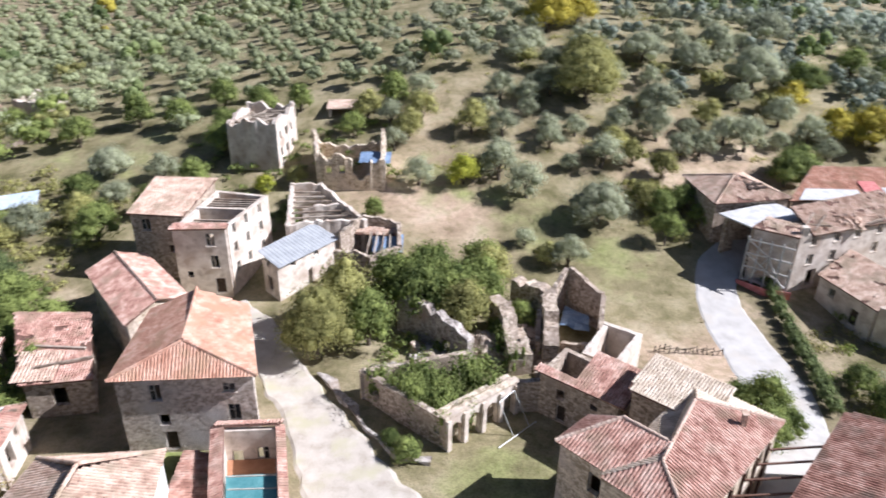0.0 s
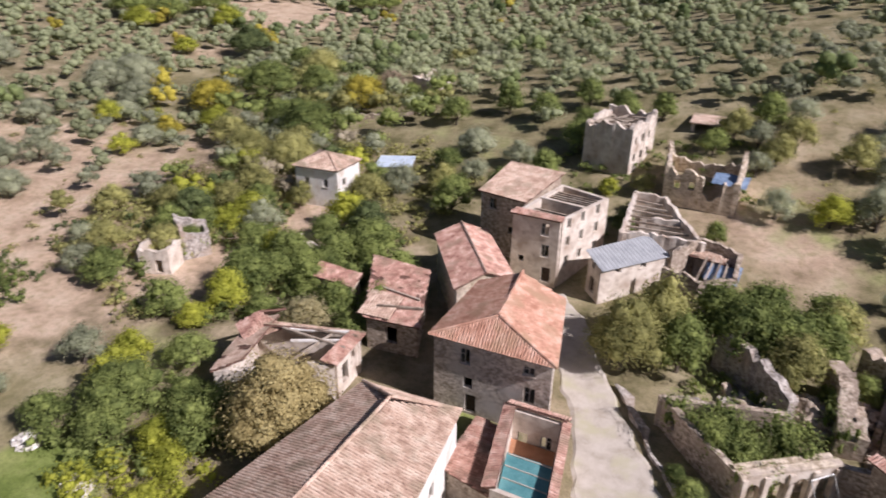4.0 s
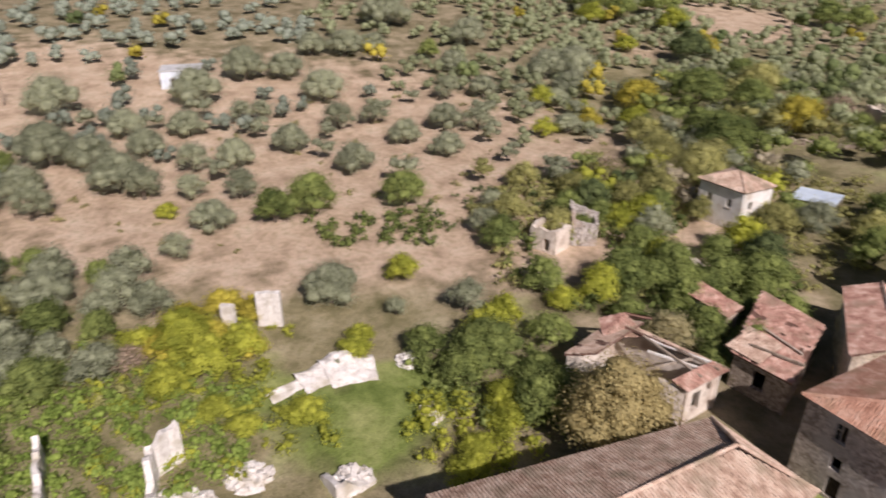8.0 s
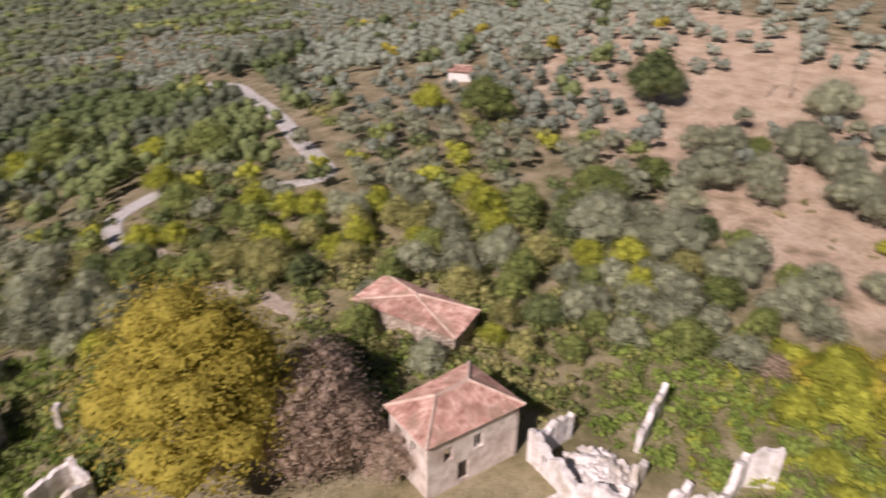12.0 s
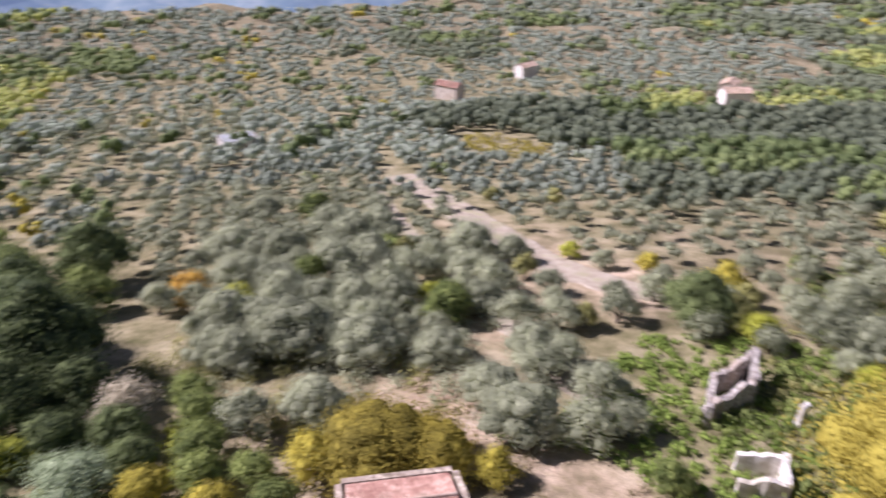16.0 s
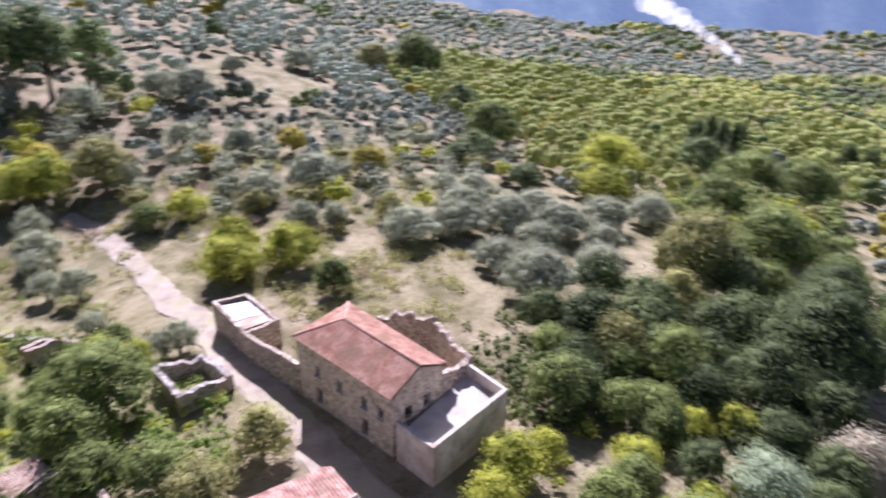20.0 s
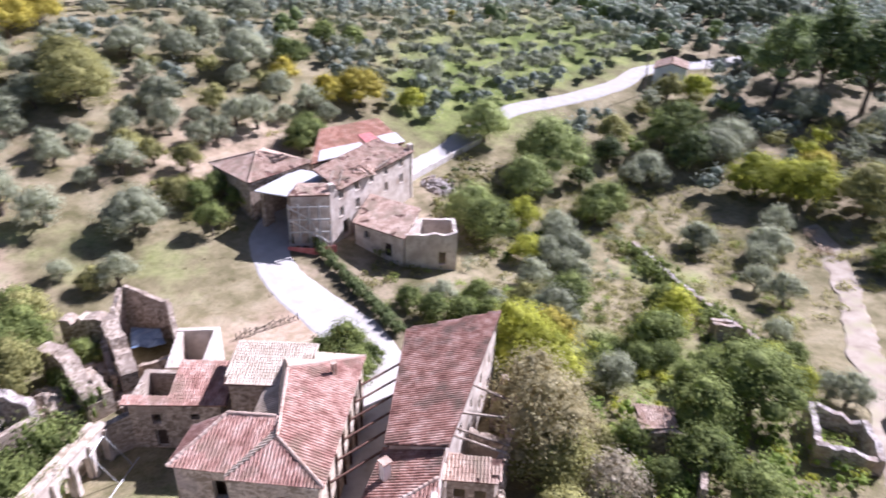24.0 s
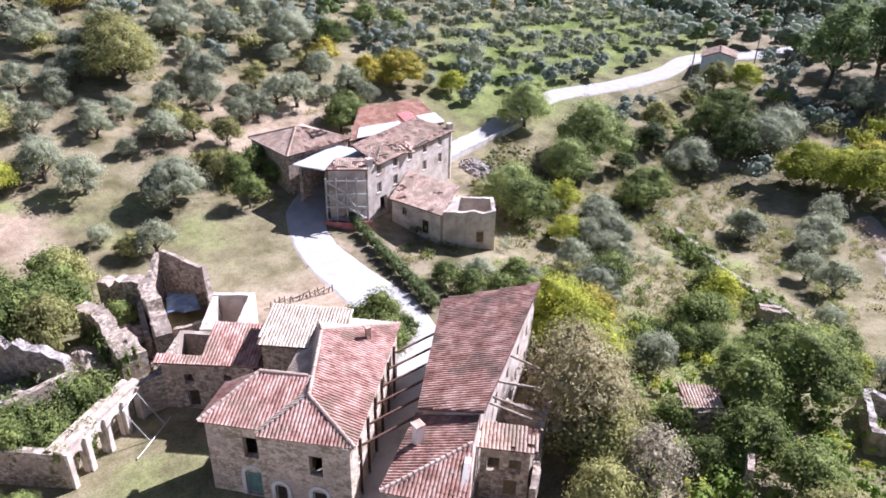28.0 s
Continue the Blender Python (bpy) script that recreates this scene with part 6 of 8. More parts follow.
for a in (0, 1, 2):
    sh = Shape()
    p = [(66.4 + a * 1.9, 9.4 + a * 1.1), (68.0 + a * 1.9, 10.3 + a * 1.1), (69.2 + a * 1.6, 7.4 + a * 1.0), (67.6 + a * 1.6, 6.5 + a * 1.0)]
    z = 1.25 - 0.05 * a
    sh.hexa([(*q, z + 0.05 * i) for i, q in enumerate(p)] + [(*q, z + 0.06 + 0.05 * i) for i, q in enumerate(p)])
    part("sheet", sh, SHEET_WHITE if a else TILE_PALE, shed3)
ruin("walled_garden", "small overgrown enclosure of rubble walls", [([(62.4, 18.6), (56.0, 14.8), (59.8, 10.2), (64.4, 13.6), (62.4, 18.6)], [2.4, 2.2, 1.8, 1.8, 2.4])], STONE_GREY, 0.6, 0.5, 91)
building("near_house", "house with a red tile roof beside the path", [(41.0, 1.2), (38.6, 7.2), (30.0, 4.0), (32.5, -2.5)], 4.2, "gable", 1.2, 0, PLASTER, TILE, seed=161)
ruin("garden_wall", "old rubble garden wall across the slope", [([(84.4, 55.6), (77.8, 40.8), (73.2, 30.6), (70.0, 25.0)], [1.4, 1.2, 1.4, 1.0])], STONE_GREY, 0.7, 0.4, 94)
ruin("stone_hut", "tiny ruined stone hut on the garden wall", [([(69.4, 32.2), (71.4, 30.2), (73.2, 32.0), (71.0, 34.0), (69.4, 32.2)], [2.2, 2.4, 2.0, 2.2, 2.2])], STONE_GREY, 0.6, 0.4, 97)
ruin("garden_ruin", "low ruined outbuilding under the trees", [([(42.4, 17.4), (47.0, 20.2), (46.6, 23.4), (44.0, 26.0)], [3.0, 3.2, 3.0, 2.6])], STONE, 0.5, 0.4, 99)
lowroof = thing("low_tile_roof", 46, 25, 1.5, "patch of pale tile roof between garden trees", "roof")
tiled_plane(lowroof, [(44.2, 25.2, 2.0), (47.2, 23.2, 1.9), (48.6, 24.8, 2.4), (46.0, 27.2, 2.5)], TILE_PALE, 171)
part("wall", wall_shape((44.3, 25.1), (47.1, 23.3), -1.6, 1.9, 0.4), STONE, lowroof)
building("hill_house", "small pale blue house beside the hill road", [(138.1, 92.0), (143.3, 87.2), (149.6, 91.2), (144.6, 96.0)], 8.8, "gable", 1.2, 1, PALE_BLUE, TILE_PALE, seed=165,
         wins=[(0, 2, 0.4, 1.0, 2.0, "door")])
building("far_barn", "distant concrete barn in the fields", [(97.5, -194.5), (105.4, -188.0), (111.0, -195.0), (103.0, -201.5)], -28.0, "flat", wall=CONCRETE, tile=SLATE, seed=167, category="barn")

# far farmhouses in the valley
for x, y, turn, wall, tile, label in ((-65, -315, 0.3, WHITEWASH, TILE_PALE, "distant white farmhouse among olive groves"), (32, -404, 0.9, WHITEWASH, TILE_PALE, "distant pale farmhouse in the valley"),
                                      (60, -318, -0.4, PLASTER, TILE, "distant tile-roofed farmhouse in the groves"), (-68, -345, 1.2, PLASTER, TILE_PALE, "distant low barn in the groves")):
    c, q = math.cos(turn), math.sin(turn)
    building("farmhouse", label, [(x + u * c - v * q, y + u * q + v * c) for u, v in ((-6, -3.5), (6, -3.5), (6, 3.5), (-6, 3.5))], gz(x, y) + 6.5, "gable", 1.8, 0, wall, tile, seed=191 + int(turn * 10), base=gz(x, y) - 4,
             wins=[(0, 2.0, 3.0, 1.2, 1.6, "open"), (0, 7.0, 3.0, 1.2, 1.6, "open")])

# power poles
def power_pole(x, y, h, arm, label):
    ob = thing("power_pole", x, y, gz(x, y), label, "pole")
    z = gz(x, y)
    sh = Shape()
    sh.tube([(x, y, z - 0.3), (x, y, z + h * 0.5), (x, y, z + h)], [0.16, 0.13, 0.10], 8)
    part("post", sh, TIMBER, ob)
    c, q = math.cos(arm), math.sin(arm)
    sh = Shape()
    sh.beam((x - c, y - q, z + h - 0.5), (x + c, y + q, z + h - 0.5), 0.12)
    part("crossarm", sh, TIMBER, ob)
    for k in (-0.85, 0, 0.85):
        sh = Shape()
        sh.tube([(x + c * k, y + q * k, z + h - 0.44), (x + c * k, y + q * k, z + h - 0.15)], [0.06, 0.04], 6)
        part("insulator", sh, SHEET_WHITE, ob)
    return ob


for x, y, h in ((-167.6, -21.7, 8.0), (-168.8, -17.4, 7.0)):
    power_pole(x, y, h, 1.2, "weathered timber power pole in the olive field")
for x, y, h in ((132.6, 90.3, 9.2), (154.7, 89.2, 7.0)):
    power_pole(x, y, h, 0.4, "timber power pole beside the hill road")

# smoke of a field fire far off in the valley
smoke_mat = bpy.data.materials.new("thin_smoke")
smoke_mat.use_nodes = True
nt = smoke_mat.node_tree
mixs, tran = nt.nodes.new("ShaderNodeMixShader"), nt.nodes.new("ShaderNodeBsdfTransparent")
nt.nodes["Principled BSDF"].inputs["Base Color"].default_value = (0.95, 0.96, 0.97, 1)
nt.nodes["Principled BSDF"].inputs["Roughness"].default_value = 1.0
mixs.inputs[0].default_value = 0.24
nt.links.new(tran.outputs[0], mixs.inputs[1])
glow, half = nt.nodes.new("ShaderNodeBsdfTranslucent"), nt.nodes.new("ShaderNodeMixShader")
glow.inputs[0].default_value = (0.97, 0.98, 1.0, 1)
nt.links.new(nt.nodes["Principled BSDF"].outputs[0], half.inputs[1])
nt.links.new(glow.outputs[0], half.inputs[2])
nt.links.new(half.outputs[0], mixs.inputs[2])
nt.links.new(mixs.outputs[0], nt.nodes["Material Output"].inputs[0])
smoke_rng = random.Random(4)
bm = bmesh.new()
for k in range(15):
    t = (k / 14) ** 1.35
    r = 1.9 + 3.4 * t
    c = Vector((329, -213, -32)) + Vector((6 * t, 52 * t, 30 * t ** 0.8)) + Vector((smoke_rng.uniform(-1, 1), smoke_rng.uniform(-1, 1), smoke_rng.uniform(-0.6, 0.6))) * r * 0.35
    got = bmesh.ops.create_icosphere(bm, subdivisions=2, radius=r, matrix=Matrix.Translation(c))
    for v in got["verts"]:
        v.co += (v.co - c) * 0.5 * noise.noise(v.co * 0.07)
me = bpy.data.meshes.new("smoke")
bm.to_mesh(me)
bm.free()
me.materials.append(smoke_mat)
me.polygons.foreach_set("use_smooth", [True] * len(me.polygons))
smoke = tagged(new("smoke_plume", me), "thin white smoke drifting from a field fire", "smoke", kind="stuff")
smoke.visible_shadow = False

# ---- plants ----
olives = [make_tree("olive_tree", "grey-green olive tree with a gnarled trunk", 5.0, 2.9, 0.9, OLIVE, 1500, 0.3, 300 + i, lobes=10 + i % 3, lean=0.25, trunk_r=0.24, flat=0.8) for i in range(5)]
greens = [make_tree("broadleaf_tree", "dense green broadleaf tree", 6.2, 3.3, 0.9, GREEN, 1900, 0.36, 320 + i, lobes=18, trunk_r=0.2) for i in range(3)]
deeps = [make_tree("oak_tree", "dark green oak with a heavy crown", 7.6, 4.2, 1.2, DEEP, 2200, 0.4, 330 + i, lobes=20, trunk_r=0.28) for i in range(3)]
limes = [make_tree("lime_tree", "fresh yellow-green broadleaf tree", 5.4, 2.9, 0.8, LIME, 1700, 0.34, 340 + i, lobes=14, trunk_r=0.16) for i in range(2)]
yellows = [make_tree("autumn_tree", "broadleaf tree in yellow autumn leaf", 6.4, 3.4, 1.0, YELLOW, 1900, 0.34, 350 + i, lobes=17, trunk_r=0.2) for i in range(2)]
russets = [make_tree("turning_tree", "half-bare tree with russet autumn leaves", 6.4, 3.4, 1.0, RUSSET, 1500, 0.32, 360 + i, lobes=17, trunk_r=0.2, core=0.3) for i in range(2)]
mixed = [make_tree("brown_green_tree", "tree turning from green to brown", 6.0, 3.2, 0.9, BROWNGREEN, 1900, 0.34, 370 + i, lobes=16, trunk_r=0.2) for i in range(2)]
pines = [make_tree("pine_tree", "tall dark umbrella pine", 13.0, 5.0, 3.5, PINE, 2600, 0.46, 380 + i, lobes=24, trunk_r=0.3, top=0.85) for i in range(2)]
planes = [make_tree("plane_tree", "huge broadleaf tree in yellow-green autumn leaf", 13.0, 6.8, 1.8, PLANE, 12000, 0.3, 390, lobes=34, trunk_r=0.45)]
walnuts = [make_tree("walnut_tree", "large spreading tree turning brown and green", 11.0, 6.4, 1.6, BROWNGREEN, 6500, 0.38, 391, lobes=32, trunk_r=0.4)]
holms = [make_tree("holm_oak", "very large dark evergreen oak", 12.0, 6.6, 1.8, DEEP, 5500, 0.42, 392, lobes=32, trunk_r=0.45)]
big_olives = [make_tree("olive_tree", "broad old grey-green olive tree", 6.4, 5.0, 1.2, OLIVE, 4400, 0.27, 395 + i, lobes=30, lean=0.25, trunk_r=0.38, flat=0.8) for i in range(2)]
big_greens = [make_tree("broadleaf_tree", "large green broadleaf tree", 10.0, 5.6, 1.4, GREEN, 4200, 0.36, 397 + i, lobes=24, trunk_r=0.34) for i in range(2)]
big_yellows = [make_tree("autumn_tree", "large broadleaf tree in yellow autumn leaf", 10.0, 5.6, 1.4, YELLOW, 4200, 0.36, 399, lobes=24, trunk_r=0.34)]
big_limes = [make_tree("lime_tree", "large yellow-green broadleaf tree", 9.5, 5.4, 1.4, LIME, 4200, 0.36, 394, lobes=24, trunk_r=0.3)]
silvers = [make_tree("willow_shrub", "round silvery green willow-like shrub", 5.2, 4.2, 0.4, SILVER, 3000, 0.34, 441, lobes=18, trunk_r=0.14)]
oranges = [make_tree("autumn_tree", "small tree in bright orange autumn leaf", 5.0, 3.6, 0.8, ORANGE, 2400, 0.32, 442, lobes=16, trunk_r=0.18)]
ambers = [make_tree("walnut_tree", "broad tree in olive-gold autumn leaf", 9.0, 6.4, 1.2, AMBER, 7000, 0.34, 443, lobes=34, trunk_r=0.4)]
cypresses = [make_tree("cypress_tree", "slender dark green cypress tree", 13.0, 1.9, 0.6, DEEP, 2400, 0.4, 444, lobes=16, trunk_r=0.2, top=0.95, flat=2.2)]
ashes = [make_tree("ash_tree", "tall light green ash tree with a loose crown", 10.5, 6.2, 1.6, ASH, 6500, 0.36, 447, lobes=30, trunk_r=0.32)]
bronzes = [make_tree("walnut_tree", "broad walnut tree with bronze autumn leaves", 9.5, 6.0, 1.4, BRONZE, 7000, 0.34, 445, lobes=36, trunk_r=0.35)]
standards = [make_tree("orchard_tree", "small orchard tree with a clear stem", 5.6, 2.6, 1.9, GREEN, 2200, 0.28, 446, lobes=14, trunk_r=0.13)]
bares = [make_tree("bare_tree", "nearly bare tree with thin brown twigs", 8.0, 3.8, 1.4, TWIGS, 2300, 0.24, 393 + i, lobes=30, trunk_r=0.16, core=0.28, bark=TIMBER) for i in range(2)]
withereds = [make_tree("withered_tree", "tall tree with thin straw-coloured leaves", 9.0, 3.8, 1.0, WITHERED, 2100, 0.32, 397 + i, lobes=30, trunk_r=0.18, core=0.36, bark=TIMBER) for i in range(2)]
KINDS = {"withered": withereds, "plane": planes, "walnut": walnuts, "holm": holms, "bare": bares, "olive": olives, "green": greens, "deep": deeps, "lime": limes, "yellow": yellows, "russet": russets, "mixed": mixed, "pine": pines}
RADIUS = {"withered": 3.8, "plane": 6.8, "walnut": 6.4, "holm": 6.6, "bare": 3.8, "olive": 2.9, "green": 3.3, "deep": 4.2, "lime": 2.9, "yellow": 3.4, "russet": 3.4, "mixed": 3.2, "pine": 5.0}
KINDS.update(silver=silvers, orange=oranges, amber=ambers, cypress=cypresses, bronze=bronzes, ash=ashes, standard=standards)
RADIUS.update(silver=4.2, orange=3.6, amber=6.4, cypress=1.9, bronze=6.0, ash=6.2, standard=2.6)
KINDS.update(big_olive=big_olives, big_green=big_greens, big_yellow=big_yellows, big_lime=big_limes)
RADIUS.update(big_olive=5.0, big_green=5.6, big_yellow=5.6, big_lime=5.4)
LARGE = {"olive": ("big_olive", 3.8), "green": ("big_green", 4.2), "yellow": ("big_yellow", 4.2), "lime": ("big_lime", 3.9), "mixed": ("walnut", 4.3), "deep": ("holm", 5.0)}
used = set()
tree_rng = random.Random(7)
planted = []


def plant(kind, x, y, radius, tall=1.0):
    """One tree of a kind, with a crown of that radius."""
    if kind in LARGE and radius > LARGE[kind][1]:
        kind = LARGE[kind][0]
    src = KINDS[kind][tree_rng.randrange(len(KINDS[kind]))]
    s = radius / RADIUS[kind]
    m = Matrix.LocRotScale((x, y, gz(x, y) - 0.1), Euler((0, 0, tree_rng.uniform(0, 6.28))), (s, s, s * tall * tree_rng.uniform(0.92, 1.08)))
    planted.append((x, y, radius))
    if src.name not in used:
        used.add(src.name)
        src.matrix_basis = m
        return src
    return copy_thing(src, m @ Matrix.Diagonal((1 / src.scale.x, 1 / src.scale.y, 1 / src.scale.z, 1)))


def free(x, y, gap):
    return all((x - a) ** 2 + (y - b) ** 2 > (gap + 0.6 * r) ** 2 for a, b, r in planted)


def trees(kind, rows, tall=1.0, fill=False):
    for x, y, r in rows:
        if not fill or free(x, y, 0.45 * r):
            plant(kind, x, y, r, tall)



# no planting on the roads, round far houses and their verges
clear = [(-84, -90, 4), (-62, -304, 14), (33, -392, 16), (58, -306, 14), (-66, -333, 12), (-63, -316, 9), (32, -404, 9), (60, -318, 9), (-91, -86, 5), (-96, -91, 6), (-104, -102, 7), (-112, -113, 7), (-121, -125, 8), (-130, -139, 8), (-138, -152, 9), (-147, -166, 9), (-155, -181, 10), (-158, -200, 9),
         (-145, -210, 8), (-52, -84, 3), (-54, -92, 4), (-58, -100, 4), (-66, -106, 5), (-72, -108, 5), (44, -165, 6), (36, -152, 6), (27, -139, 6), (20, -128, 6), (14, -118, 6), (9, -110, 6), (4, -103, 6), (-6, -93, 5),
         (88, 93, 5), (94, 94, 5), (100, 95.5, 6), (108, 95, 6), (116, 93.5, 6), (124, 93, 6), (132, 92.5, 6), (138, 95, 5), (146, 96, 6), (153, 93, 6), (160, 92, 6),
         (-63, 73, 4), (-60, 70, 4), (-57, 66, 3), (-62, 47, 4), (-61, 52, 4), (-64, 57, 3), (-68.5, 49.5, 3), (-66.5, 53.5, 3), (-66.5, 57, 2.6), (-58, 44, 3), (-55, -42, 4), (-55, -35, 4), (-54, -84, 3), (-53, -75, 3), (-51, -66, 3), (-50, -56, 3), (111, 38, 2.5), (103, 32, 2.5), (96, 27, 2.5), (89, 24, 2.5), (83, 21, 3), (78, 18, 3), (74, 15, 3), (69, 13, 3), (60, 8, 2), (96, 23, 2), (86, 18, 2), (140, 88, 5), (134, 84, 4), (133, 88, 4)]
planted += [(a, b, 1.4 * r) for a, b, r in clear] + [(22, -208, 20), (30, -222, 20), (16, -196, 16)]

trees("plane", [(-27.6, -40.4, 10.2)], 1.05)
# trees seen one by one
trees("olive", [(-134.2, -9.1, 6.3), (-129.6, -3, 4.9), (-131.9, 6.6, 4.3), (-143, 4.1, 4.5), (-139.2, 14.5, 4.5), (-159.5, -8.8, 6.6), (-156.5, 18.7, 6.7), (-120.6, 20.1, 4.1), (-142, 25.6, 3.2), (-143.2, 29.9, 2.8), (-124.1, 30.9, 4.3), (-131.9, 42.7, 3.8), (-109.5, 37.5, 4.3), (-132.6, 50, 3.4), (-119.5, 51.6, 3.9), (-149.5, 45.2, 5.9), (-140.8, 71.7, 3.8), (-123.7, 62.4, 4.5), (-110.4, 56.2, 4.0), (-159.7, 82.8, 4.6), (-178.8, 97, 6.2), (-202.7, 82, 8.9), (-180.2, 61.3, 6.0), (-180.7, 69.4, 4.5), (-182.8, 53.4, 5.0), (-169.5, 33, 6.3), (-167.5, 41.8, 5.5), (-106.5, 17.4, 3.4), (-109.1, 10.3, 3.0), (-112.5, 3.6, 3.8)])
trees("olive", [(-121, 12.7, 3.4), (-85.6, -0.8, 3.2), (-89.8, 5.6, 2.6), (-96.7, 11.3, 3.9), (-116.8, 0.5, 5.7), (-132.5, -22.1, 4.8), (-129.2, -26.9, 3.7), (-120.9, -13.6, 4.5), (-111.4, -12.2, 3.7), (-114.9, -21.1, 6.1), (-69.9, 20.2, 4.1), (-61, 33.5, 2.8), (-139.4, 80, 4.1), (-120, 67.9, 3.7), (-145.7, 101.2, 6.2), (-142.4, 108.2, 7.1), (-36.4, -74.1, 4.4), (-37, -86.9, 3.6), (-75.3, -67, 2.9), (-85.3, -28.2, 6.2), (-86.5, -19.1, 5.5), (-76.2, -16, 3.3), (-83.2, -10.3, 4.1), (29.7, -63.5, 6.3), (2.3, -52, 5), (-4.2, -52.1, 3.3), (22.1, -69.3, 3.6), (22.1, -78.6, 4.3), (40.3, -80.1, 4.7), (36.6, -104.2, 5.5)])
trees("olive", [(29, -91.9, 4), (45.1, -96.4, 4.6), (15.3, -100.5, 5.4), (8, -100.1, 3.9), (8.9, -85.9, 3.4), (5.2, -74.1, 3.4), (2.4, -66.6, 3.9), (49.5, -93.1, 4), (58.3, -115.7, 4.8), (33.2, -108.5, 5.2), (22.1, -89.6, 3.5), (-1.5, -65.4, 3.1), (-31.8, -75.9, 3.6), (-38.8, -70.7, 3.1), (-30.6, -81.6, 3), (-42.2, -90.4, 3.7), (36.1, -67.7, 4.5), (35.2, -58.6, 4), (32.1, -76.3, 4.2)])
trees("olive", [(45.4, -80.9, 5.4), (40.8, -67, 4.7), (36.4, -76.3, 4.5), (38.3, -59.8, 4), (32.3, -63.9, 4.3), (34.9, -89.8, 4.9), (53.9, -94.2, 5.6), (43.3, -111.8, 4.8), (30.8, -95.7, 4.5), (26.5, -76.7, 4.2), (23.4, -81.2, 3.8), (28.2, -46.9, 3.3), (95.5, 40.7, 2.9), (94.6, 50.9, 2.9), (86.6, 32.4, 3.3), (121.6, 64.9, 5.8), (122.1, 33.6, 4), (115.6, 1.5, 5.4), (134.4, 14.6, 4.3), (138, 25.6, 3.8), (50.7, 33, 2.7)])
trees("olive", [(121.7, 0.6, 3.9), (71.4, 56.7, 3.9), (73.7, 60.5, 3.6), (56.4, 45.7, 3.9), (106.8, 69.3, 4.2), (68.4, 16.9, 2.5), (147.7, 62.3, 6), (152.2, 47.2, 5.5), (163.8, 27.3, 6.6), (167.8, 34.8, 5.2), (191.5, 20.8, 4.2), (211.2, 4.2, 5.5), (231.9, -4.5, 5), (113, 10.3, 4.3), (21.5, 108.2, 2.3), (19.7, 99.6, 1.9), (12.4, 92.9, 3.7), (21.6, 87.5, 4.8), (11.2, 82.5, 1.8), (16.3, 78, 2.7), (16.4, 135.6, 4.1), (37.4, 133, 5), (46.3, 130.5, 4.5), (35.9, 115.9, 4.5), (40.4, 104.1, 2.9), (48.1, 105.9, 3.6), (34.5, 107.6, 3.4), (9.9, 107.9, 3)])
trees("olive", [(55.5, 125.2, 5.8), (65.8, 146.4, 5.2), (53, 139.9, 4.3), (127.6, 65.8, 5.3), (93.5, 49.6, 3.3), (100.3, 41.6, 4.1), (108.9, 45.1, 2.9), (102.6, 69.8, 2.7), (68.4, 18.6, 2.2), (76.3, 64.3, 2.8), (90.3, 112.1, 3.8), (52.3, 44.7, 2.1), (19.5, 128.7, 3), (10.2, 119.1, 3.2), (15.1, 117.5, 2.8), (29.9, 122.4, 3), (56.3, 113.5, 3.3), (59.5, 109, 3.3)])
trees("green", [(-171, 81.4, 3.6), (-95.3, 25.5, 4.9), (-92.4, 39.7, 4.3), (-132.2, -16.6, 3.4), (-199.2, 154.8, 8.8), (-188.2, 175.6, 7.6), (-73.3, 45.9, 3.7), (-60.8, 44.2, 3.2), (-57.5, 53.4, 3.9), (-56.6, 68.4, 2.9), (-46.9, -77.6, 4.5), (-65.3, -91.2, 4.5), (-78.7, -151.4, 7.6), (-89.5, -112.4, 6.3), (-67.6, -64.8, 2.7), (-70.6, -46.9, 2.9), (-127.6, -70.3, 7.2), (-98, -33.2, 5.7), (-108.3, -28.5, 4.5), (-65.6, -32, 2.6), (14.1, -78, 3.6), (-11, -46.5, 2.2), (131.8, -94.1, 8.9), (117.6, 73.6, 5.6), (78.5, -0.6, 3.2), (57.9, 21.9, 6.1)], 0.85)
trees("green", [(42.6, 21.1, 2.3), (106.8, 27, 3.6), (89.3, 65.3, 5.1), (69.9, 39.8, 3), (62, 35.5, 3.8), (46.1, 15.2, 3.5), (64.1, 123.4, 4.7), (77.1, 132.5, 3.9), (82.1, 129.2, 3.9), (53.3, 99.1, 4.5), (64.6, 67, 4.9), (120.7, 73, 6.5), (43.1, 57.4, 2.2), (44.3, 25.9, 2.3), (5.2, 76.1, 3.6), (59.1, 46.5, 3.7), (43.6, 53.6, 2.5), (51.2, 54.2, 2.3), (56, 33.5, 2.3), (58.3, 27.5, 2.5)], 0.85)
trees("lime", [(-103.4, 6, 1.9), (-127.6, 88.4, 3.3), (-110.8, 77.9, 2.9), (-66.8, 3.3, 4.1), (-68.4, -1, 2.4), (-60.5, 20.5, 1.8), (-73.8, -108.3, 4), (-86.7, -127.4, 4.6), (-72.5, -81.6, 3.5), (-72.6, -50.1, 2.2), (-128.8, -85.5, 4.8), (-81.5, -22.8, 2.8), (-81.6, -42.4, 3.1), (-90.2, -52.2, 3), (-1.1, -104.5, 2), (-71.2, -151.5, 5.9), (-24.2, -76.1, 2.8), (-33.7, -67.3, 2.2), (130.8, -60, 8.3), (86.6, 12.9, 5.0), (88.1, 4.7, 4.8), (136.4, -60.4, 5.6), (108.8, 21.6, 3.7), (68.5, 25.1, 2.6)], 0.85)
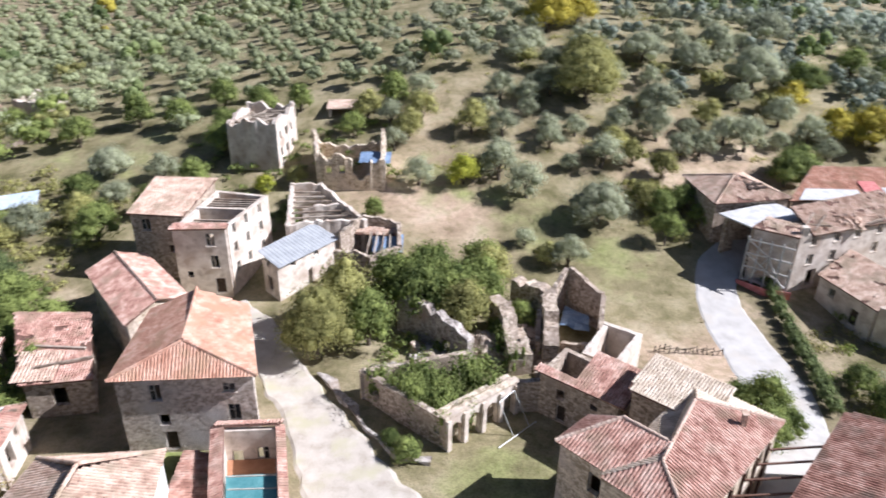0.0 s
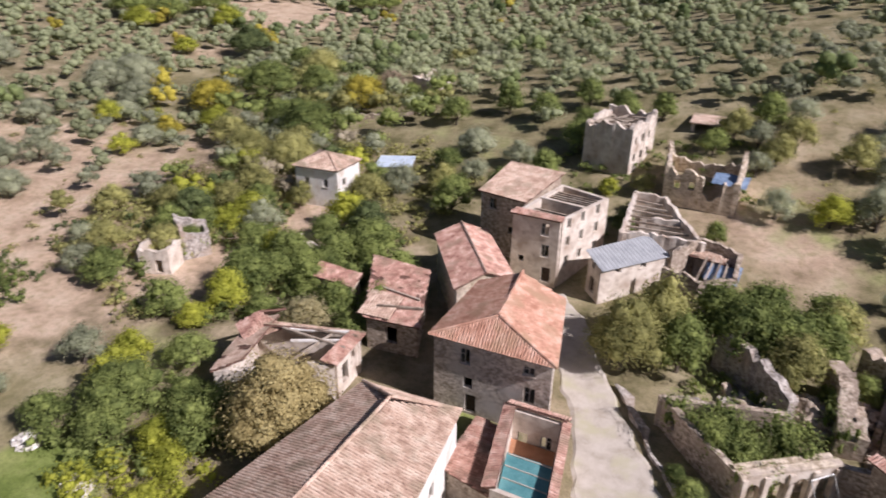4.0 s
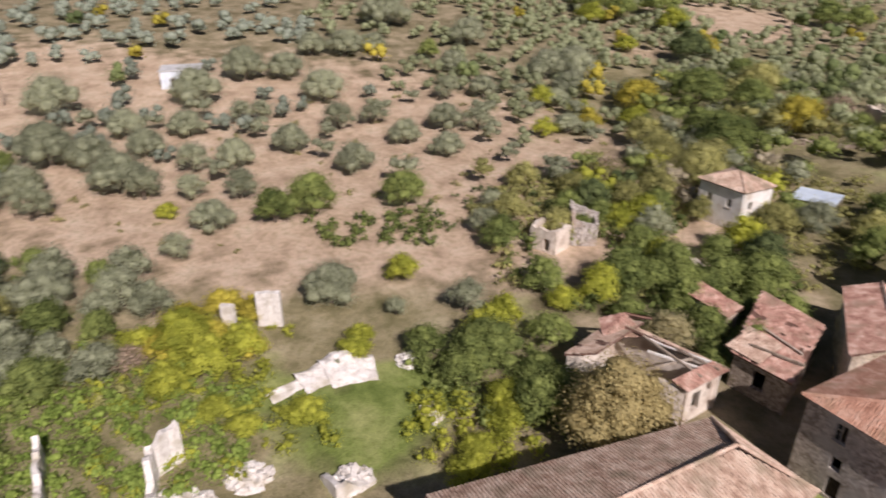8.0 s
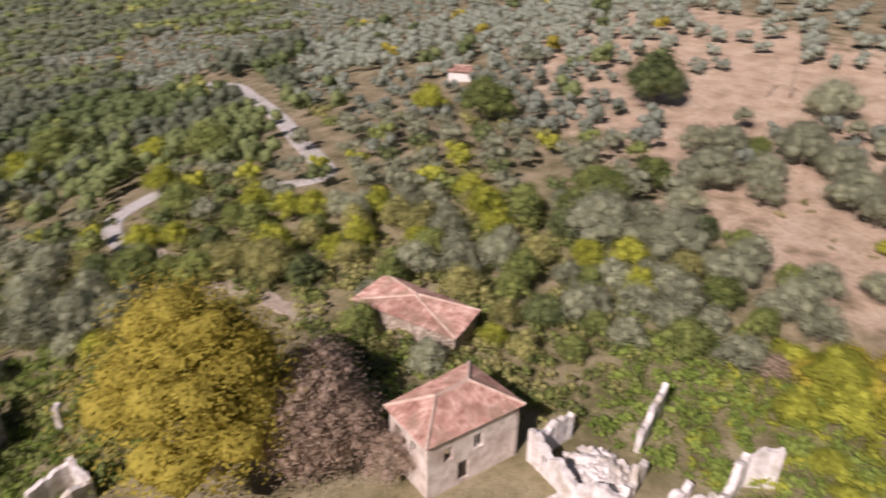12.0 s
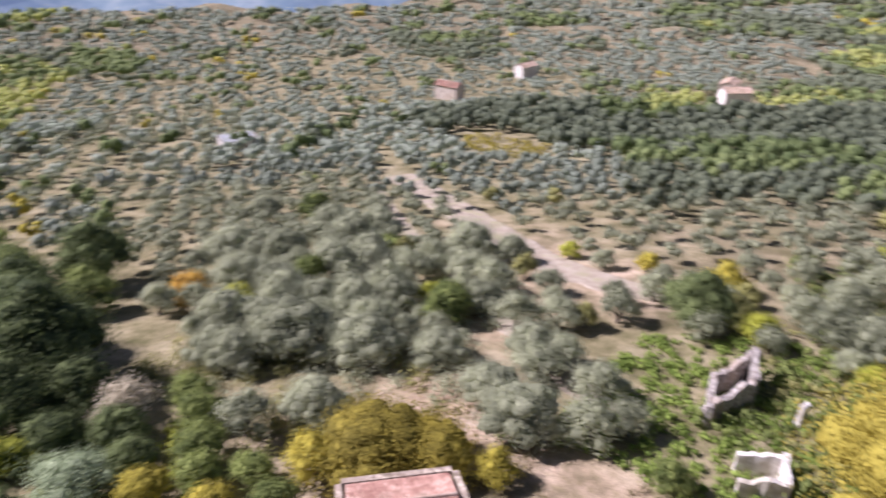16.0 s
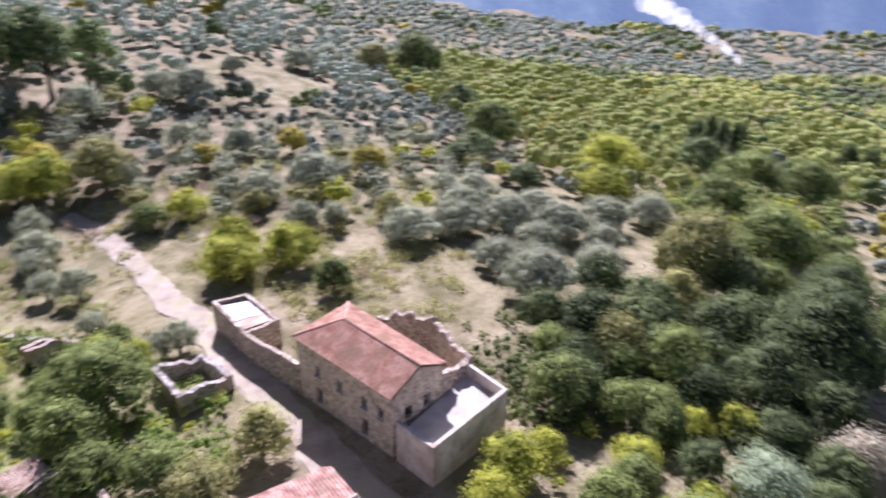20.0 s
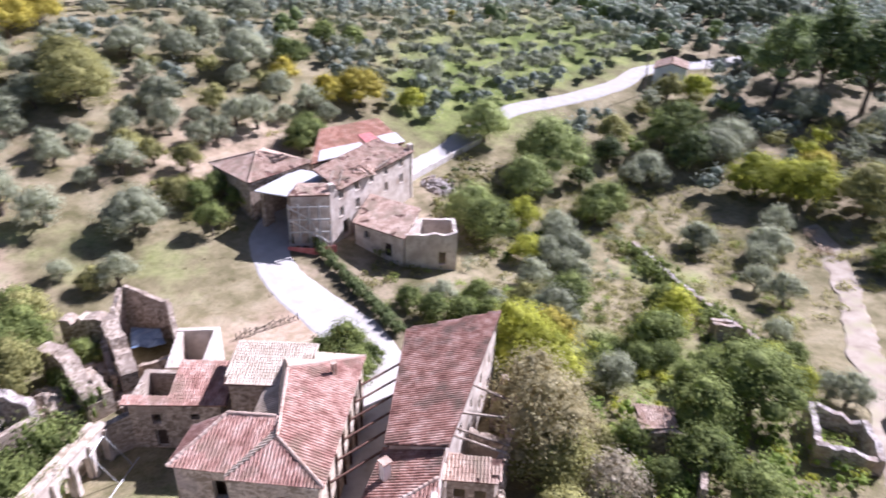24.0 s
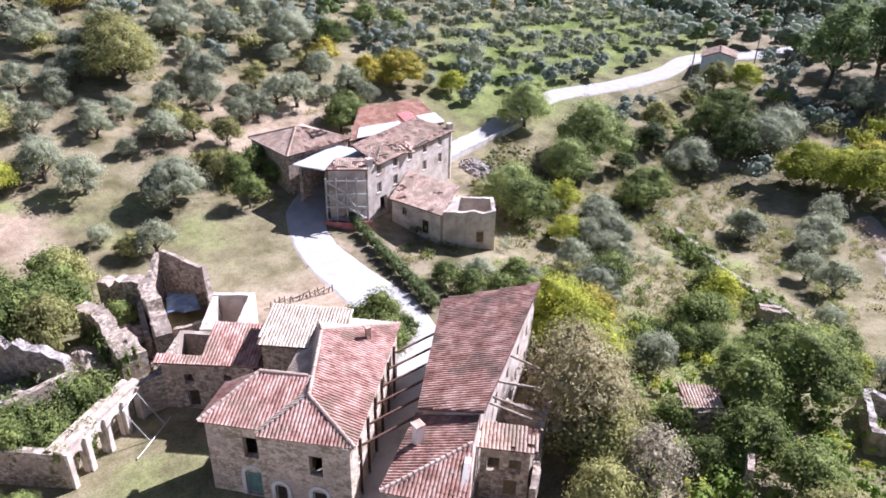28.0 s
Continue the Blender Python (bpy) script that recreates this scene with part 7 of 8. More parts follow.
trees("lime", [(66.9, 20.6, 2.1), (139, 81.8, 4.5), (65.5, 59.6, 3), (69, 37.9, 3.7), (116.6, 53.3, 6.0), (120.2, 46.1, 6.2), (118.5, 50.1, 5.4), (44.8, 37.5, 4.9), (79.1, 104.8, 2.9)], 0.85)
trees("yellow", [(-114.1, 104.4, 5.6), (3.7, -45.1, 2.4), (-12.9, -99.3, 2.2), (-23, -90.8, 3.7), (128.8, 20.7, 3.6), (134.4, 4.9, 3.7), (121.7, -8.8, 4.5), (69.8, 108.2, 5.7), (27.7, 150.6, 5.2), (129.1, 49, 3.8)], 0.85)
trees("deep", [(-142.9, 146.5, 6.9), (-17.4, -80.1, 5.4), (145.3, -90, 7.7), (104.5, 76.6, 3.6), (179.4, -38, 7.1), (93.7, 74, 2.7)], 0.85)
trees("green", [(-106.9, 113.9, 7.2), (126.6, -105.9, 8.4), (231.8, -34.4, 11), (150.6, -39.1, 7.5)], 0.9)
trees("mixed", [(-55.3, -61.6, 4.4), (107.7, 10.8, 3.1), (133.9, 85.1, 4.3), (229.3, -19.3, 7.9), (37.6, 92.3, 2.7)], 0.85)
trees("holm", [(-151.7, -42.4, 7.6)])
trees("mixed", [(-83, 64.4, 3.2), (-83.6, 71.7, 3.8), (-90.8, 60.3, 3.4), (-54.2, -66.8, 3.7), (-62.9, -54.5, 2.5), (-75.1, -32.9, 2.8), (43.2, 11.5, 3.6), (49.1, 6.9, 3.4), (122.9, 37.1, 6.4), (41.4, 27.5, 2.3), (13.7, 79, 2.1), (24.6, 118, 6.8), (109.6, 79.8, 4.1), (35.3, 27, 4.3), (77.4, 28.3, 2.2), (1.3, 69.3, 3.6), (55.4, 50.6, 2.3)], 0.85)
trees("bare", [(-34.5, -31.2, 4.5), (-34.3, -26.8, 3.1), (-31.1, -32.1, 3.1)])
trees("russet", [(-37.3, -36.9, 3.5)])
trees("pine", [(171, 74.9, 5.2), (163.1, 46.1, 3.6), (177.9, 65.9, 4.9)])

# trees that crowd the ruins and the field edge
trees("mixed", [(-12.6, 60.6, 4.4), (-10.2, 66.0, 4.0)], 1.25)
trees("green", [(-7.5, 63.0, 3.4), (-2.4, 66.8, 4.2), (1.4, 67.6, 4.0), (5.0, 70.2, 3.4), (-5.0, 70.0, 4.0), (9.4, 66.4, 2.0)], 1.15)
trees("mixed", [(2.6, 65.0, 3.4), (6.2, 73.0, 3.0)], 1.25)
trees("green", [(-39.8, 50.9, 2.4), (-43.9, 54.1, 2.8), (-45.3, 58.4, 2.8), (-48.8, 55.5, 3.0), (-54.5, 55.8, 3.0)], 0.95)
trees("lime", [(44.6, 40.6, 4.6)], 1.25)
trees("withered", [(38.6, 33.2, 4.2), (35.8, 28.6, 4.8), (39.4, 29.6, 3.4)], 1.1)
trees("mixed", [(35.6, 26.4, 3.4)], 1.1)
trees("bare", [(-33.4, -34.0, 5.6), (-36.6, -36.4, 5.0), (-30.6, -33.0, 4.6)], 1.05)
trees("lime", [(-62.0, 4.6, 3.0), (-63.6, 8.6, 2.8), (-60.0, 0.6, 2.6), (-66.0, 3.0, 3.2)], 0.9)
trees("deep", [(173, -104, 3.2), (174, -109, 3.4), (175, -114, 3.0), (175, -119, 3.2), (163, -146, 3.4), (160, -151, 3.2)], 2.0)
trees("pine", [(152.0, 70.5, 7.8), (163.0, 65.6, 8.6), (161.5, 55.6, 8.0), (174.5, 49.1, 6.4)], 0.95)

# bushes round the fallen walls and the roofless house
trees("yellow", [(-69.6, 4.0, 3.4), (-72.5, 8.4, 2.8), (-66.6, 1.2, 2.9), (-63.3, 9.1, 2.2), (-66.4, 6.0, 2.8), (-70.4, 11.4, 2.4)], 0.75)
trees("lime", [(-51.2, 11.5, 2.3), (-51.8, 6.0, 1.9), (-58.7, 19.0, 2.1), (-55.1, 4.1, 2.2), (-41.3, 27.4, 2.6), (-37.7, 21.5, 2.4), (-56.8, 44.6, 2.6), (-40.0, 23.6, 2.0)], 0.65)
trees("green", [(-55.2, 25.6, 2.6), (-50.8, 30.5, 4.4), (-51.1, 38.6, 3.0), (-49.5, 27.2, 2.8), (-48.9, 67.5, 4.2), (-51.3, 63.8, 3.6), (-38.4, 52.4, 2.2), (-56.1, 53.0, 3.8), (-46.4, 34.0, 2.6), (-47.0, 50.0, 2.4)], 0.8)
trees("withered", [(-44.8, 49.4, 3.4)], 0.7)
trees("bare", [(-65.7, -2.4, 2.4)], 0.8)
trees("bronze", [(-35.0, 34.4, 5.8)], 1.15)
# gardens, hedges and the edge of the meadow
trees("silver", [(55.8, 46.3, 3.6), (59.0, 47.6, 2.4)], 0.9)
trees("green", [(-2.6, 45.9, 1.6), (-4.2, 47.8, 1.2), (46.6, 51.7, 2.3), (49.0, 49.5, 2.2), (50.9, 47.3, 1.9), (56.7, 28.0, 2.3), (64.4, 25.2, 2.5), (58.8, 32.5, 2.2), (72.1, 24.2, 2.1), (85.6, 63.9, 3.4), (36.2, 87.8, 2.6), (34.2, 90.8, 2.8), (30.8, 89.6, 2.6), (51.4, 97.4, 3.4), (62.0, 29.0, 2.0), (68.6, 27.4, 1.8)], 0.85)
trees("lime", [(62.9, 36.4, 2.8), (60.5, 26.5, 2.1), (67.2, 21.9, 2.0), (26.8, 48.8, 1.8)], 0.75)
trees("olive", [(51.3, 33.5, 2.5), (75.3, 27.8, 2.2), (67.0, 57.7, 2.7), (67.8, 54.3, 2.6), (72.6, 59.5, 2.4), (67.3, 51.8, 2.2)], 1.05)
trees("mixed", [(28.6, 91.1, 2.6)], 0.95)
trees("ash", [(89.7, 78.6, 7.4), (80.7, 74.8, 5.0), (86.0, 91.5, 5.6), (64.6, 70.6, 4.8)], 0.95)
trees("standard", [(29.9, 83.0, 2.4)])
trees("green", [(30.4, 51.2, 3.0), (28.0, 51.4, 2.6), (32.4, 50.2, 1.9)], 1.0)

# the wooded slope behind the terrace house
trees("holm", [(68.2, -79.8, 6.6), (53.3, -51.5, 7.6), (61.0, -57.5, 6.6), (50.5, -43.5, 5.4)], 1.0)
trees("deep", [(45.6, -47.6, 4.4), (79.0, -75.0, 4.8), (61.3, -44.6, 5.0), (64.5, -50.0, 4.6), (38.8, -43.2, 3.2), (56.5, -40.5, 3.6), (70.5, -67.0, 6.2), (63.6, -36.6, 4.0), (58.6, -34.6, 3.6), (68.0, -39.0, 4.2), (44.0, -40.6, 3.4), (57.0, -25.4, 3.4), (74.6, -54.0, 5.6), (66.0, -62.0, 5.6), (51.2, -36.6, 3.6), (41.0, -31.0, 2.6), (35.4, -39.4, 2.8)], 0.95)
trees("green", [(85.0, -67.4, 8.0), (106.6, -70.9, 7.6), (96.0, -76.0, 6.0), (75.7, -72.9, 5.0), (73.5, -58.5, 5.4), (55.2, -35.7, 4.4), (52.1, -21.5, 4.0), (33.1, -47.4, 2.7), (33.7, -25.9, 3.6), (38.1, -21.1, 3.0), (90.5, -82.0, 5.0), (49.0, -30.5, 3.2), (48.6, -119.3, 4.4), (13.9, -74.6, 3.4), (49.6, -27.0, 2.8), (46.4, -30.0, 2.6), (40.4, -24.6, 2.6), (56.6, -30.0, 3.0), (60.4, -23.4, 3.0), (30.2, -42.6, 3.0), (28.6, -39.0, 2.6), (24.4, -40.6, 2.4), (21.0, -37.4, 2.6), (35.8, -50.6, 2.6), (62.6, -70.0, 4.6)], 0.92)
trees("mixed", [(77.6, -49.9, 7.4), (59.3, -30.7, 3.9), (70.0, -44.0, 4.2)], 1.0)
trees("russet", [(39.8, -46.1, 3.8)], 0.85)
trees("lime", [(46.8, -38.0, 2.8), (43.1, -25.8, 2.6), (45.5, -18.3, 2.2), (31.5, -31.5, 2.8), (43.1, -14.2, 3.4), (40.0, -12.0, 2.8), (43.8, -76.3, 2.6), (17.7, -82.5, 2.5), (47.6, -34.0, 2.0), (37.4, -29.8, 2.2), (117.7, -53.0, 6.4)], 0.75)
trees("yellow", [(32.1, -36.3, 2.8), (25.9, -36.3, 2.5), (28.8, -33.4, 2.0)], 0.8)
trees("silver", [(38.6, -36.0, 4.4)], 0.8)
trees("orange", [(52.0, -77.4, 3.9)], 0.8)
trees("amber", [(14.7, -45.1, 6.6), (9.6, -45.6, 4.8)], 0.75)
trees("cypress", [(155.9, -97.5, 1.9), (158.3, -102.3, 1.9), (157.4, -105.4, 1.7), (157.0, -95.0, 1.6), (159.2, -99.6, 1.8)])
trees("olive", [(75.2, -26.9, 6.0), (82.5, -37.9, 4.6), (98.0, -29.1, 5.6), (96.2, -36.8, 5.6), (101.7, -46.9, 5.4), (96.4, -20.2, 5.4), (93.5, -12.6, 5.2), (104.3, -56.9, 5.4), (112.9, -26.7, 4.2),
                (111.5, -20.6, 3.8), (83.5, -23.6, 4.4), (89.4, -31.0, 4.4), (90.0, -42.0, 4.2), (105.6, -36.0, 4.6), (104.0, -22.0, 4.4)], 0.85)
trees("deep", [(136.9, -32.4, 6.0), (131.0, -28.0, 4.6), (121.2, -38.0, 4.0), (126.0, -40.6, 3.6)], 0.7)

# trees of the square, the meadow and the gardens
trees("mixed", [(-11.0, 63.0, 4.2), (-8.2, 66.2, 3.4), (-6.8, 61.0, 3.0), (3.6, 71.0, 3.0), (-40.8, 52.6, 2.6), (35.2, 25.6, 4.2), (31.6, 22.4, 3.2), (38.6, 28.6, 3.2),
                (61.6, 64.6, 3.8), (51.0, 9.4, 3.6), (46.5, 12.5, 3.0), (23.2, 116, 4.6)], 1.0, True)
trees("green", [(-10.2, 58.4, 2.8), (-1.0, 73.6, 3.6), (1.6, 75.8, 3.0), (7.0, 64.0, 1.8), (-48.6, 31.0, 4.0), (-45.2, 34.8, 2.8), (-39.0, 55.4, 2.8), (-40.6, 57.0, 2.4), (-50.6, 68.6, 4.0),
                (-45.0, 83.0, 3.6), (-53.8, 66.0, 3.2), (-60.8, 56.4, 4.0), (-56.6, 60.8, 3.4), (-65.6, 47.6, 3.6), (-52.0, 64.0, 3.0), (46.0, 20.0, 3.4), (50.6, 23.0, 3.8), (54.3, 23.6, 4.2), (42.3, 20.0, 3.0),
                (52.9, 98.9, 4.2), (29.5, 48.2, 2.4), (26.6, 49.6, 2.0), (-93, 25.4, 4.6), (-95, 20, 3.6), (-41.6, 63.6, 3.0), (-47.6, 54.0, 3.6)], 1.0, True)
trees("green", [(-36, 96, 2.8), (-40, 90, 3.0), (-34, 91, 2.4), (-14, 109, 2.6), (-29, 115, 3.0), (-35, 112, 3.2), (-44, 116, 3.4), (-52, 118, 3.2), (-24, 118, 2.8), (-8, 118, 3.2), (-9, 88, 1.8), (-31, 119, 3.0), (-38, 122, 3.4), (-60, 112, 3.4), (-19, 92, 1.8)], 1.0, True)
trees("mixed", [(-5, 108, 3.0), (-12, 114, 3.0), (-3, 112, 3.2), (5, 109, 3.4), (-21, 96.5, 1.8), (29.2, 101, 2.4), (33, 98, 2.6), (27, 104, 2.6)], 1.0, True)
trees("deep", [(-51.5, 71.0, 3.6), (34.8, 92.0, 3.0), (119, 71.5, 5.4), (115, 66, 4.6), (-20.5, 87.0, 2.0)], 1.0, True)
trees("lime", [(3.5, 96.0, 2.8), (-59.4, 19.6, 2.2), (91.7, 12.6, 4.2), (91.0, 6.0, 3.8), (86.8, 3.0, 2.6), (64.6, 66.0, 2.6), (-44.0, 28.6, 2.2), (-42.6, 25.4, 2.0), (73, 68, 3.2), (126.5, 52, 5.2), (123, 47, 4.6), (-25.4, 95.0, 1.8), (-68, -153, 7.0), (-71, 30, 2.4), (68, 39, 2.8)], 1.0, True)
trees("yellow", [(-31.5, -43.0, 3.4), (68.6, 107.8, 4.6), (64, 110, 3.6), (-66.0, 4.6, 4.0), (-68.4, 1.0, 3.0), (-63.8, 9.0, 2.6), (50.8, 41.6, 3.4), (47.4, 39.6, 2.6), (21.6, 146, 6.0), (30, 150, 5), (19.4, -42.4, 3.0), (52, 126, 4.4), (60.0, 118, 3.2), (15, 24.0, 1.8)], 1.0, True)
trees("russet", [(-38.2, -33.0, 4.2), (-32.6, -36.8, 3.6), (-36.0, -38.6, 3.4), (36.8, 22.6, 3.4), (5.2, 68.6, 2.6)], 1.0, True)
trees("olive", [(13.1, 77.6, 2.2), (20.0, 84.7, 4.2), (11.7, 91.1, 3.8), (11.5, 82.0, 3.0), (20, 98.3, 2.4), (17.0, 80.5, 2.2), (24.5, 87.2, 3.6), (8.6, 97.0, 3.6), (-3.0, 96.0, 2.8), (17, 108, 2.6), (-38, 94, 3.6), (-46, 92, 2.8),
                (-57.2, 16.6, 0.8), (-68.5, 22.4, 3.6), (-61.0, 32.4, 2.6), (-64, 26, 1.6), (96.3, 51.7, 3.6), (99.9, 41.9, 4.0), (88.4, 37.2, 2.6), (97, 30, 3.4), (86, 30, 2.8), (54.6, 34.9, 2.6), (66.5, 37.4, 3.2), (69.0, 12.5, 0.6), (66.0, 14.6, 2.8),
                (57.5, 48.5, 2.4), (52, 52, 1.8), (47, 56, 2.2), (61, 54.5, 2.6), (72, 60, 2.6), (77, 66, 2.8)], 1.0, True)
trees("walnut", [(12.5, -48.5, 6.6), (26, 126, 6.0)], 0.85, True)
trees("holm", [(-153, -42, 7.2)], 0.85, True)
trees("bare", [(-35.6, -34.0, 4.4), (-39.4, -36.6, 4.0), (-33.4, -30.6, 3.2), (-31.6, -34.0, 3.2)], 1.0, True)
trees("withered", [(36.2, 25.0, 3.8), (33.4, 22.2, 3.2)], 1.0, True)


# olives and oaks of the southern slope
trees("olive", [(-1.6, -50.2, 3.6), (6.1, -57.6, 4.1), (1.0, -62.1, 3.7), (21.3, -63.4, 5.4), (22.6, -51.1, 4.2), (16.3, -75.7, 4.4), (-7.8, -53.9, 2.8), (3.7, -73.2, 3.5), (13.9, -91.7, 4.3), (26.1, -54.0, 4.8), (26.2, -67.4, 4.6), (-0.1, -76.2, 3.8), (10.1, -80.4, 4.2), (13.0, -64.5, 4.3), (-5.1, -59.3, 3.4)], 0.85, True)
trees("deep", [(63.2, -28.8, 4.8), (62.0, -33.8, 4.4), (52.2, -23.6, 3.4), (74.6, -34.9, 4.2), (66.5, -24.5, 3.6)], 0.95)
# woods and clearings beyond the white house
trees("mixed", [(-109.4, 134.6, 5.8), (-87.5, 85.6, 4.9), (-76.6, 84.6, 5.2), (-75.3, 75.0, 3.7), (-96.0, 90.0, 4.0), (-80.0, 92.0, 3.8)], 0.9)
trees("green", [(-83.1, 97.3, 6.5), (-92.0, 100.5, 5.0), (-120.0, 140.0, 5.0), (-100.0, 122.0, 5.4), (-160.0, 223.0, 7.0), (-154.0, 231.0, 6.0), (-190.0, 160.0, 6.5), (-76.0, 121.5, 3.2), (-70.0, 119.5, 2.8), (-52.0, 94.0, 3.2), (-34.5, 107.0, 3.6)], 0.85)
trees("lime", [(-105.7, 96.4, 4.0), (-158.6, 137.2, 4.0), (-188.0, 146.5, 6.0), (-171.0, 166.0, 6.0), (-118.0, 92.0, 3.0)], 0.8)
trees("yellow", [(-83.6, 115.6, 5.6), (-110.0, 88.0, 3.4)], 0.85)
trees("bare", [(-82.0, 124.0, 4.2), (-84.0, 72.0, 4.2)], 0.8)
trees("olive", [(-132.5, 99.4, 5.0), (-110.7, 83.7, 3.9), (-127.0, 92.0, 4.0), (-55.2, 85.6, 3.6), (-50.2, 101.8, 3.9), (-122.0, 108.0, 4.4), (-42.0, 100.0, 3.0)], 0.9)
planted += [(-163, 15, 6), (-163, 21, 6), (-158, 17, 5), (-74, 124, 5), (-52, 114, 10), (-45, 108, 6), (-176, 198, 26), (-150, 138, 10), (-117, 99, 8), (-74, 108, 8), (-61, 91, 6), (-56, 97, 5), (-135, 118, 8), (-100, 106, 5), (-60, 104, 8)]


def in_poly(x, y, poly):
    inside = False
    for (a, b), (c, d) in zip(poly, poly[1:] + poly[:1]):
        if (b > y) != (d > y) and x < (c - a) * (y - b) / (d - b) + a:
            inside = not inside
    return inside


def grid_in(poly, spacing, angle, jitter, seed, skip=0.1):
    """Planting rows, turned by an angle, with jitter and gaps."""
    rg = random.Random(seed)
    c, s = math.cos(angle), math.sin(angle)
    R = max(math.hypot(*p) for p in poly) + spacing
    n = int(2 * R / spacing)
    out = []
    for i in range(n):
        for j in range(n):
            u, v = -R + i * spacing + rg.uniform(-jitter, jitter), -R + j * spacing + rg.uniform(-jitter, jitter)
            x, y = u * c - v * s, u * s + v * c
            if rg.random() > skip and in_poly(x, y, poly):
                out.append((x, y))
    return out


distant = {}


def grove(poly, spacing, angle, radius, seed, kinds=("olive",), skip=0.1, jitter=1.2, lush=False):
    for x, y in grid_in(poly, spacing, angle, jitter, seed, skip):
        if not free(x, y, radius * 0.35):
            continue
        if math.hypot(x, y) > (126 if y > 95 and x > -20 else 104):
            distant.setdefault("north" if lush else kinds[tree_rng.randrange(len(kinds))], []).append((x, y, radius / 2.9 * tree_rng.uniform(0.8, 1.2), tree_rng.uniform(0, 6.28)))
            planted.append((x, y, radius))
        else:
            plant(kinds[tree_rng.randrange(len(kinds))], x, y, radius * tree_rng.uniform(0.75, 1.2))


trees("olive", [(14.4, 131.9, 3.1), (16.7, 133.7, 2.5), (36.5, 130.8, 3.5), (45.5, 128.2, 3.0), (36.5, 123.7, 2.4), (35.8, 114.9, 2.6), (31.5, 116.0, 1.6), (34.4, 106.2, 2.4), (40.5, 105.4, 2.2), (39.8, 109.6, 2.0), (15.9, 120.7, 2.3), (14.2, 113.4, 2.2),
                (10.6, 118.6, 2.8), (7.8, 113.7, 2.2), (51.5, 119.4, 2.4), (51.3, 124.7, 2.4), (56.9, 125.4, 2.5), (53.7, 136.2, 2.5), (58.7, 140.1, 2.6), (45.7, 139.3, 2.7), (46.2, 103.8, 2.4), (53.9, 106.6, 2.2), (60.9, 104.9, 2.4)], 1.0, True)
grove([(-14, 99), (62, 100), (66, 150), (-8, 160)], 7.0, 0.3, 2.9, 1, ("olive",) * 12 + ("mixed",), 0.3)
grove([(70, 104), (150, 104), (160, 140), (75, 150)], 7.2, 0.1, 3.2, 2, skip=0.05)
grove([(-150, -25), (-92, -10), (-88, 40), (-78, 62), (-90, 110), (-150, 90)], 9.0, 0.5, 2.8, 3, ("olive",) * 14 + ("green", "mixed"), 0.68)
grove([(-40, 104), (-36, 140), (-95, 150), (-92, 104), (-60, 108)], 6.6, 0.2, 3.1, 4, ("olive", "olive", "olive", "green", "mixed"), lush=True)
grove([(96, -30), (150, -45), (150, 28), (112, 30), (98, 4)], 6.4, 0.0, 2.9, 5, ("olive",) * 8 + ("mixed", "lime"), 0.12)
grove([(-36, -64), (-10, -78), (30, -64), (45, -140), (-70, -140)], 6.2, 0.4, 2.6, 6, ("olive",) * 9 + ("mixed",), 0.12)
grove([(-60, -50), (-66, -14), (-92, -12), (-125, -40), (-118, -110), (-60, -84)], 6.0, 0.7, 3.0, 7, ("olive", "olive", "olive", "green", "deep", "mixed", "lime"), 0.12)
grove([(86, -62), (120, -56), (137, -127), (112, -104), (92, -90)], 5.6, 0.1, 3.4, 9, ("green", "green", "lime", "lime", "deep", "mixed"), 0.1)
grove([(92, -126), (52, -156), (15, -87), (12, -64), (27, -57), (46, -60), (60, -78), (74, -92)], 5.2, 0.45, 2.7, 14, ("olive",) * 14 + ("green",), 0.06)
grove([(119, -113), (187, -227), (150, -279), (111, -219), (84, -124), (96, -106)], 9.0, 0.5, 2.6, 15, ("olive",), 0.15)
grove([(-84, 92), (-92, 62), (-76, 40), (-58, 60), (-52, 88), (-60, 100)], 5.6, 0.2, 3.0, 10, ("mixed", "green", "olive", "deep", "lime"), 0.2)
grove([(100, 70), (112, 56), (140, 60), (146, 74), (118, 90)], 6.5, 0.2, 2.9, 11, ("olive", "olive", "green", "mixed"), 0.4)
grove([(112, 54), (114, 40), (150, 30), (170, 50), (146, 60)], 6.5, 0.2, 3.0, 12, ("olive", "olive", "lime", "mixed"), 0.2)

grove([(-112, 96), (-84, 92), (-62, 104), (-70, 150), (-130, 140)], 6.2, 0.3, 3.4, 31, ("mixed", "green", "olive", "deep", "mixed"), 0.15)
grove([(-78, 58), (-68, 42), (-50, 46), (-42, 53), (-44, 72), (-62, 76)], 4.6, 0.3, 2.7, 21, ("green", "green", "green", "mixed", "lime"), 0.15)
grove([(-92, 56), (-78, 58), (-62, 76), (-46, 88), (-50, 102), (-92, 100)], 5.0, 0.3, 2.8, 22, ("mixed", "mixed", "green", "bare", "lime", "olive"), 0.15)
grove([(-57, 24), (-44, 25), (-38, 33), (-46, 37), (-57, 36)], 4.2, 0.3, 2.7, 23, ("green", "green", "lime"), 0.15)
grove([(-96, -66), (-50, -62), (-48, -32), (-60, -14), (-90, -14)], 5.0, 0.3, 2.5, 24, ("mixed", "green", "olive", "deep", "lime"), 0.2)
grove([(-28, -62), (-40, -72), (-54, -60), (-88, -100), (-78, -114), (-40, -106)], 5.4, 0.3, 2.8, 26, ("olive", "green", "deep", "lime"), 0.1)
grove([(-112, -28), (-86, -2), (-74, 2), (-62, -4), (-62, -16), (-90, -30)], 5.2, 0.4, 2.9, 27, ("olive",) * 6 + ("green",), 0.08)
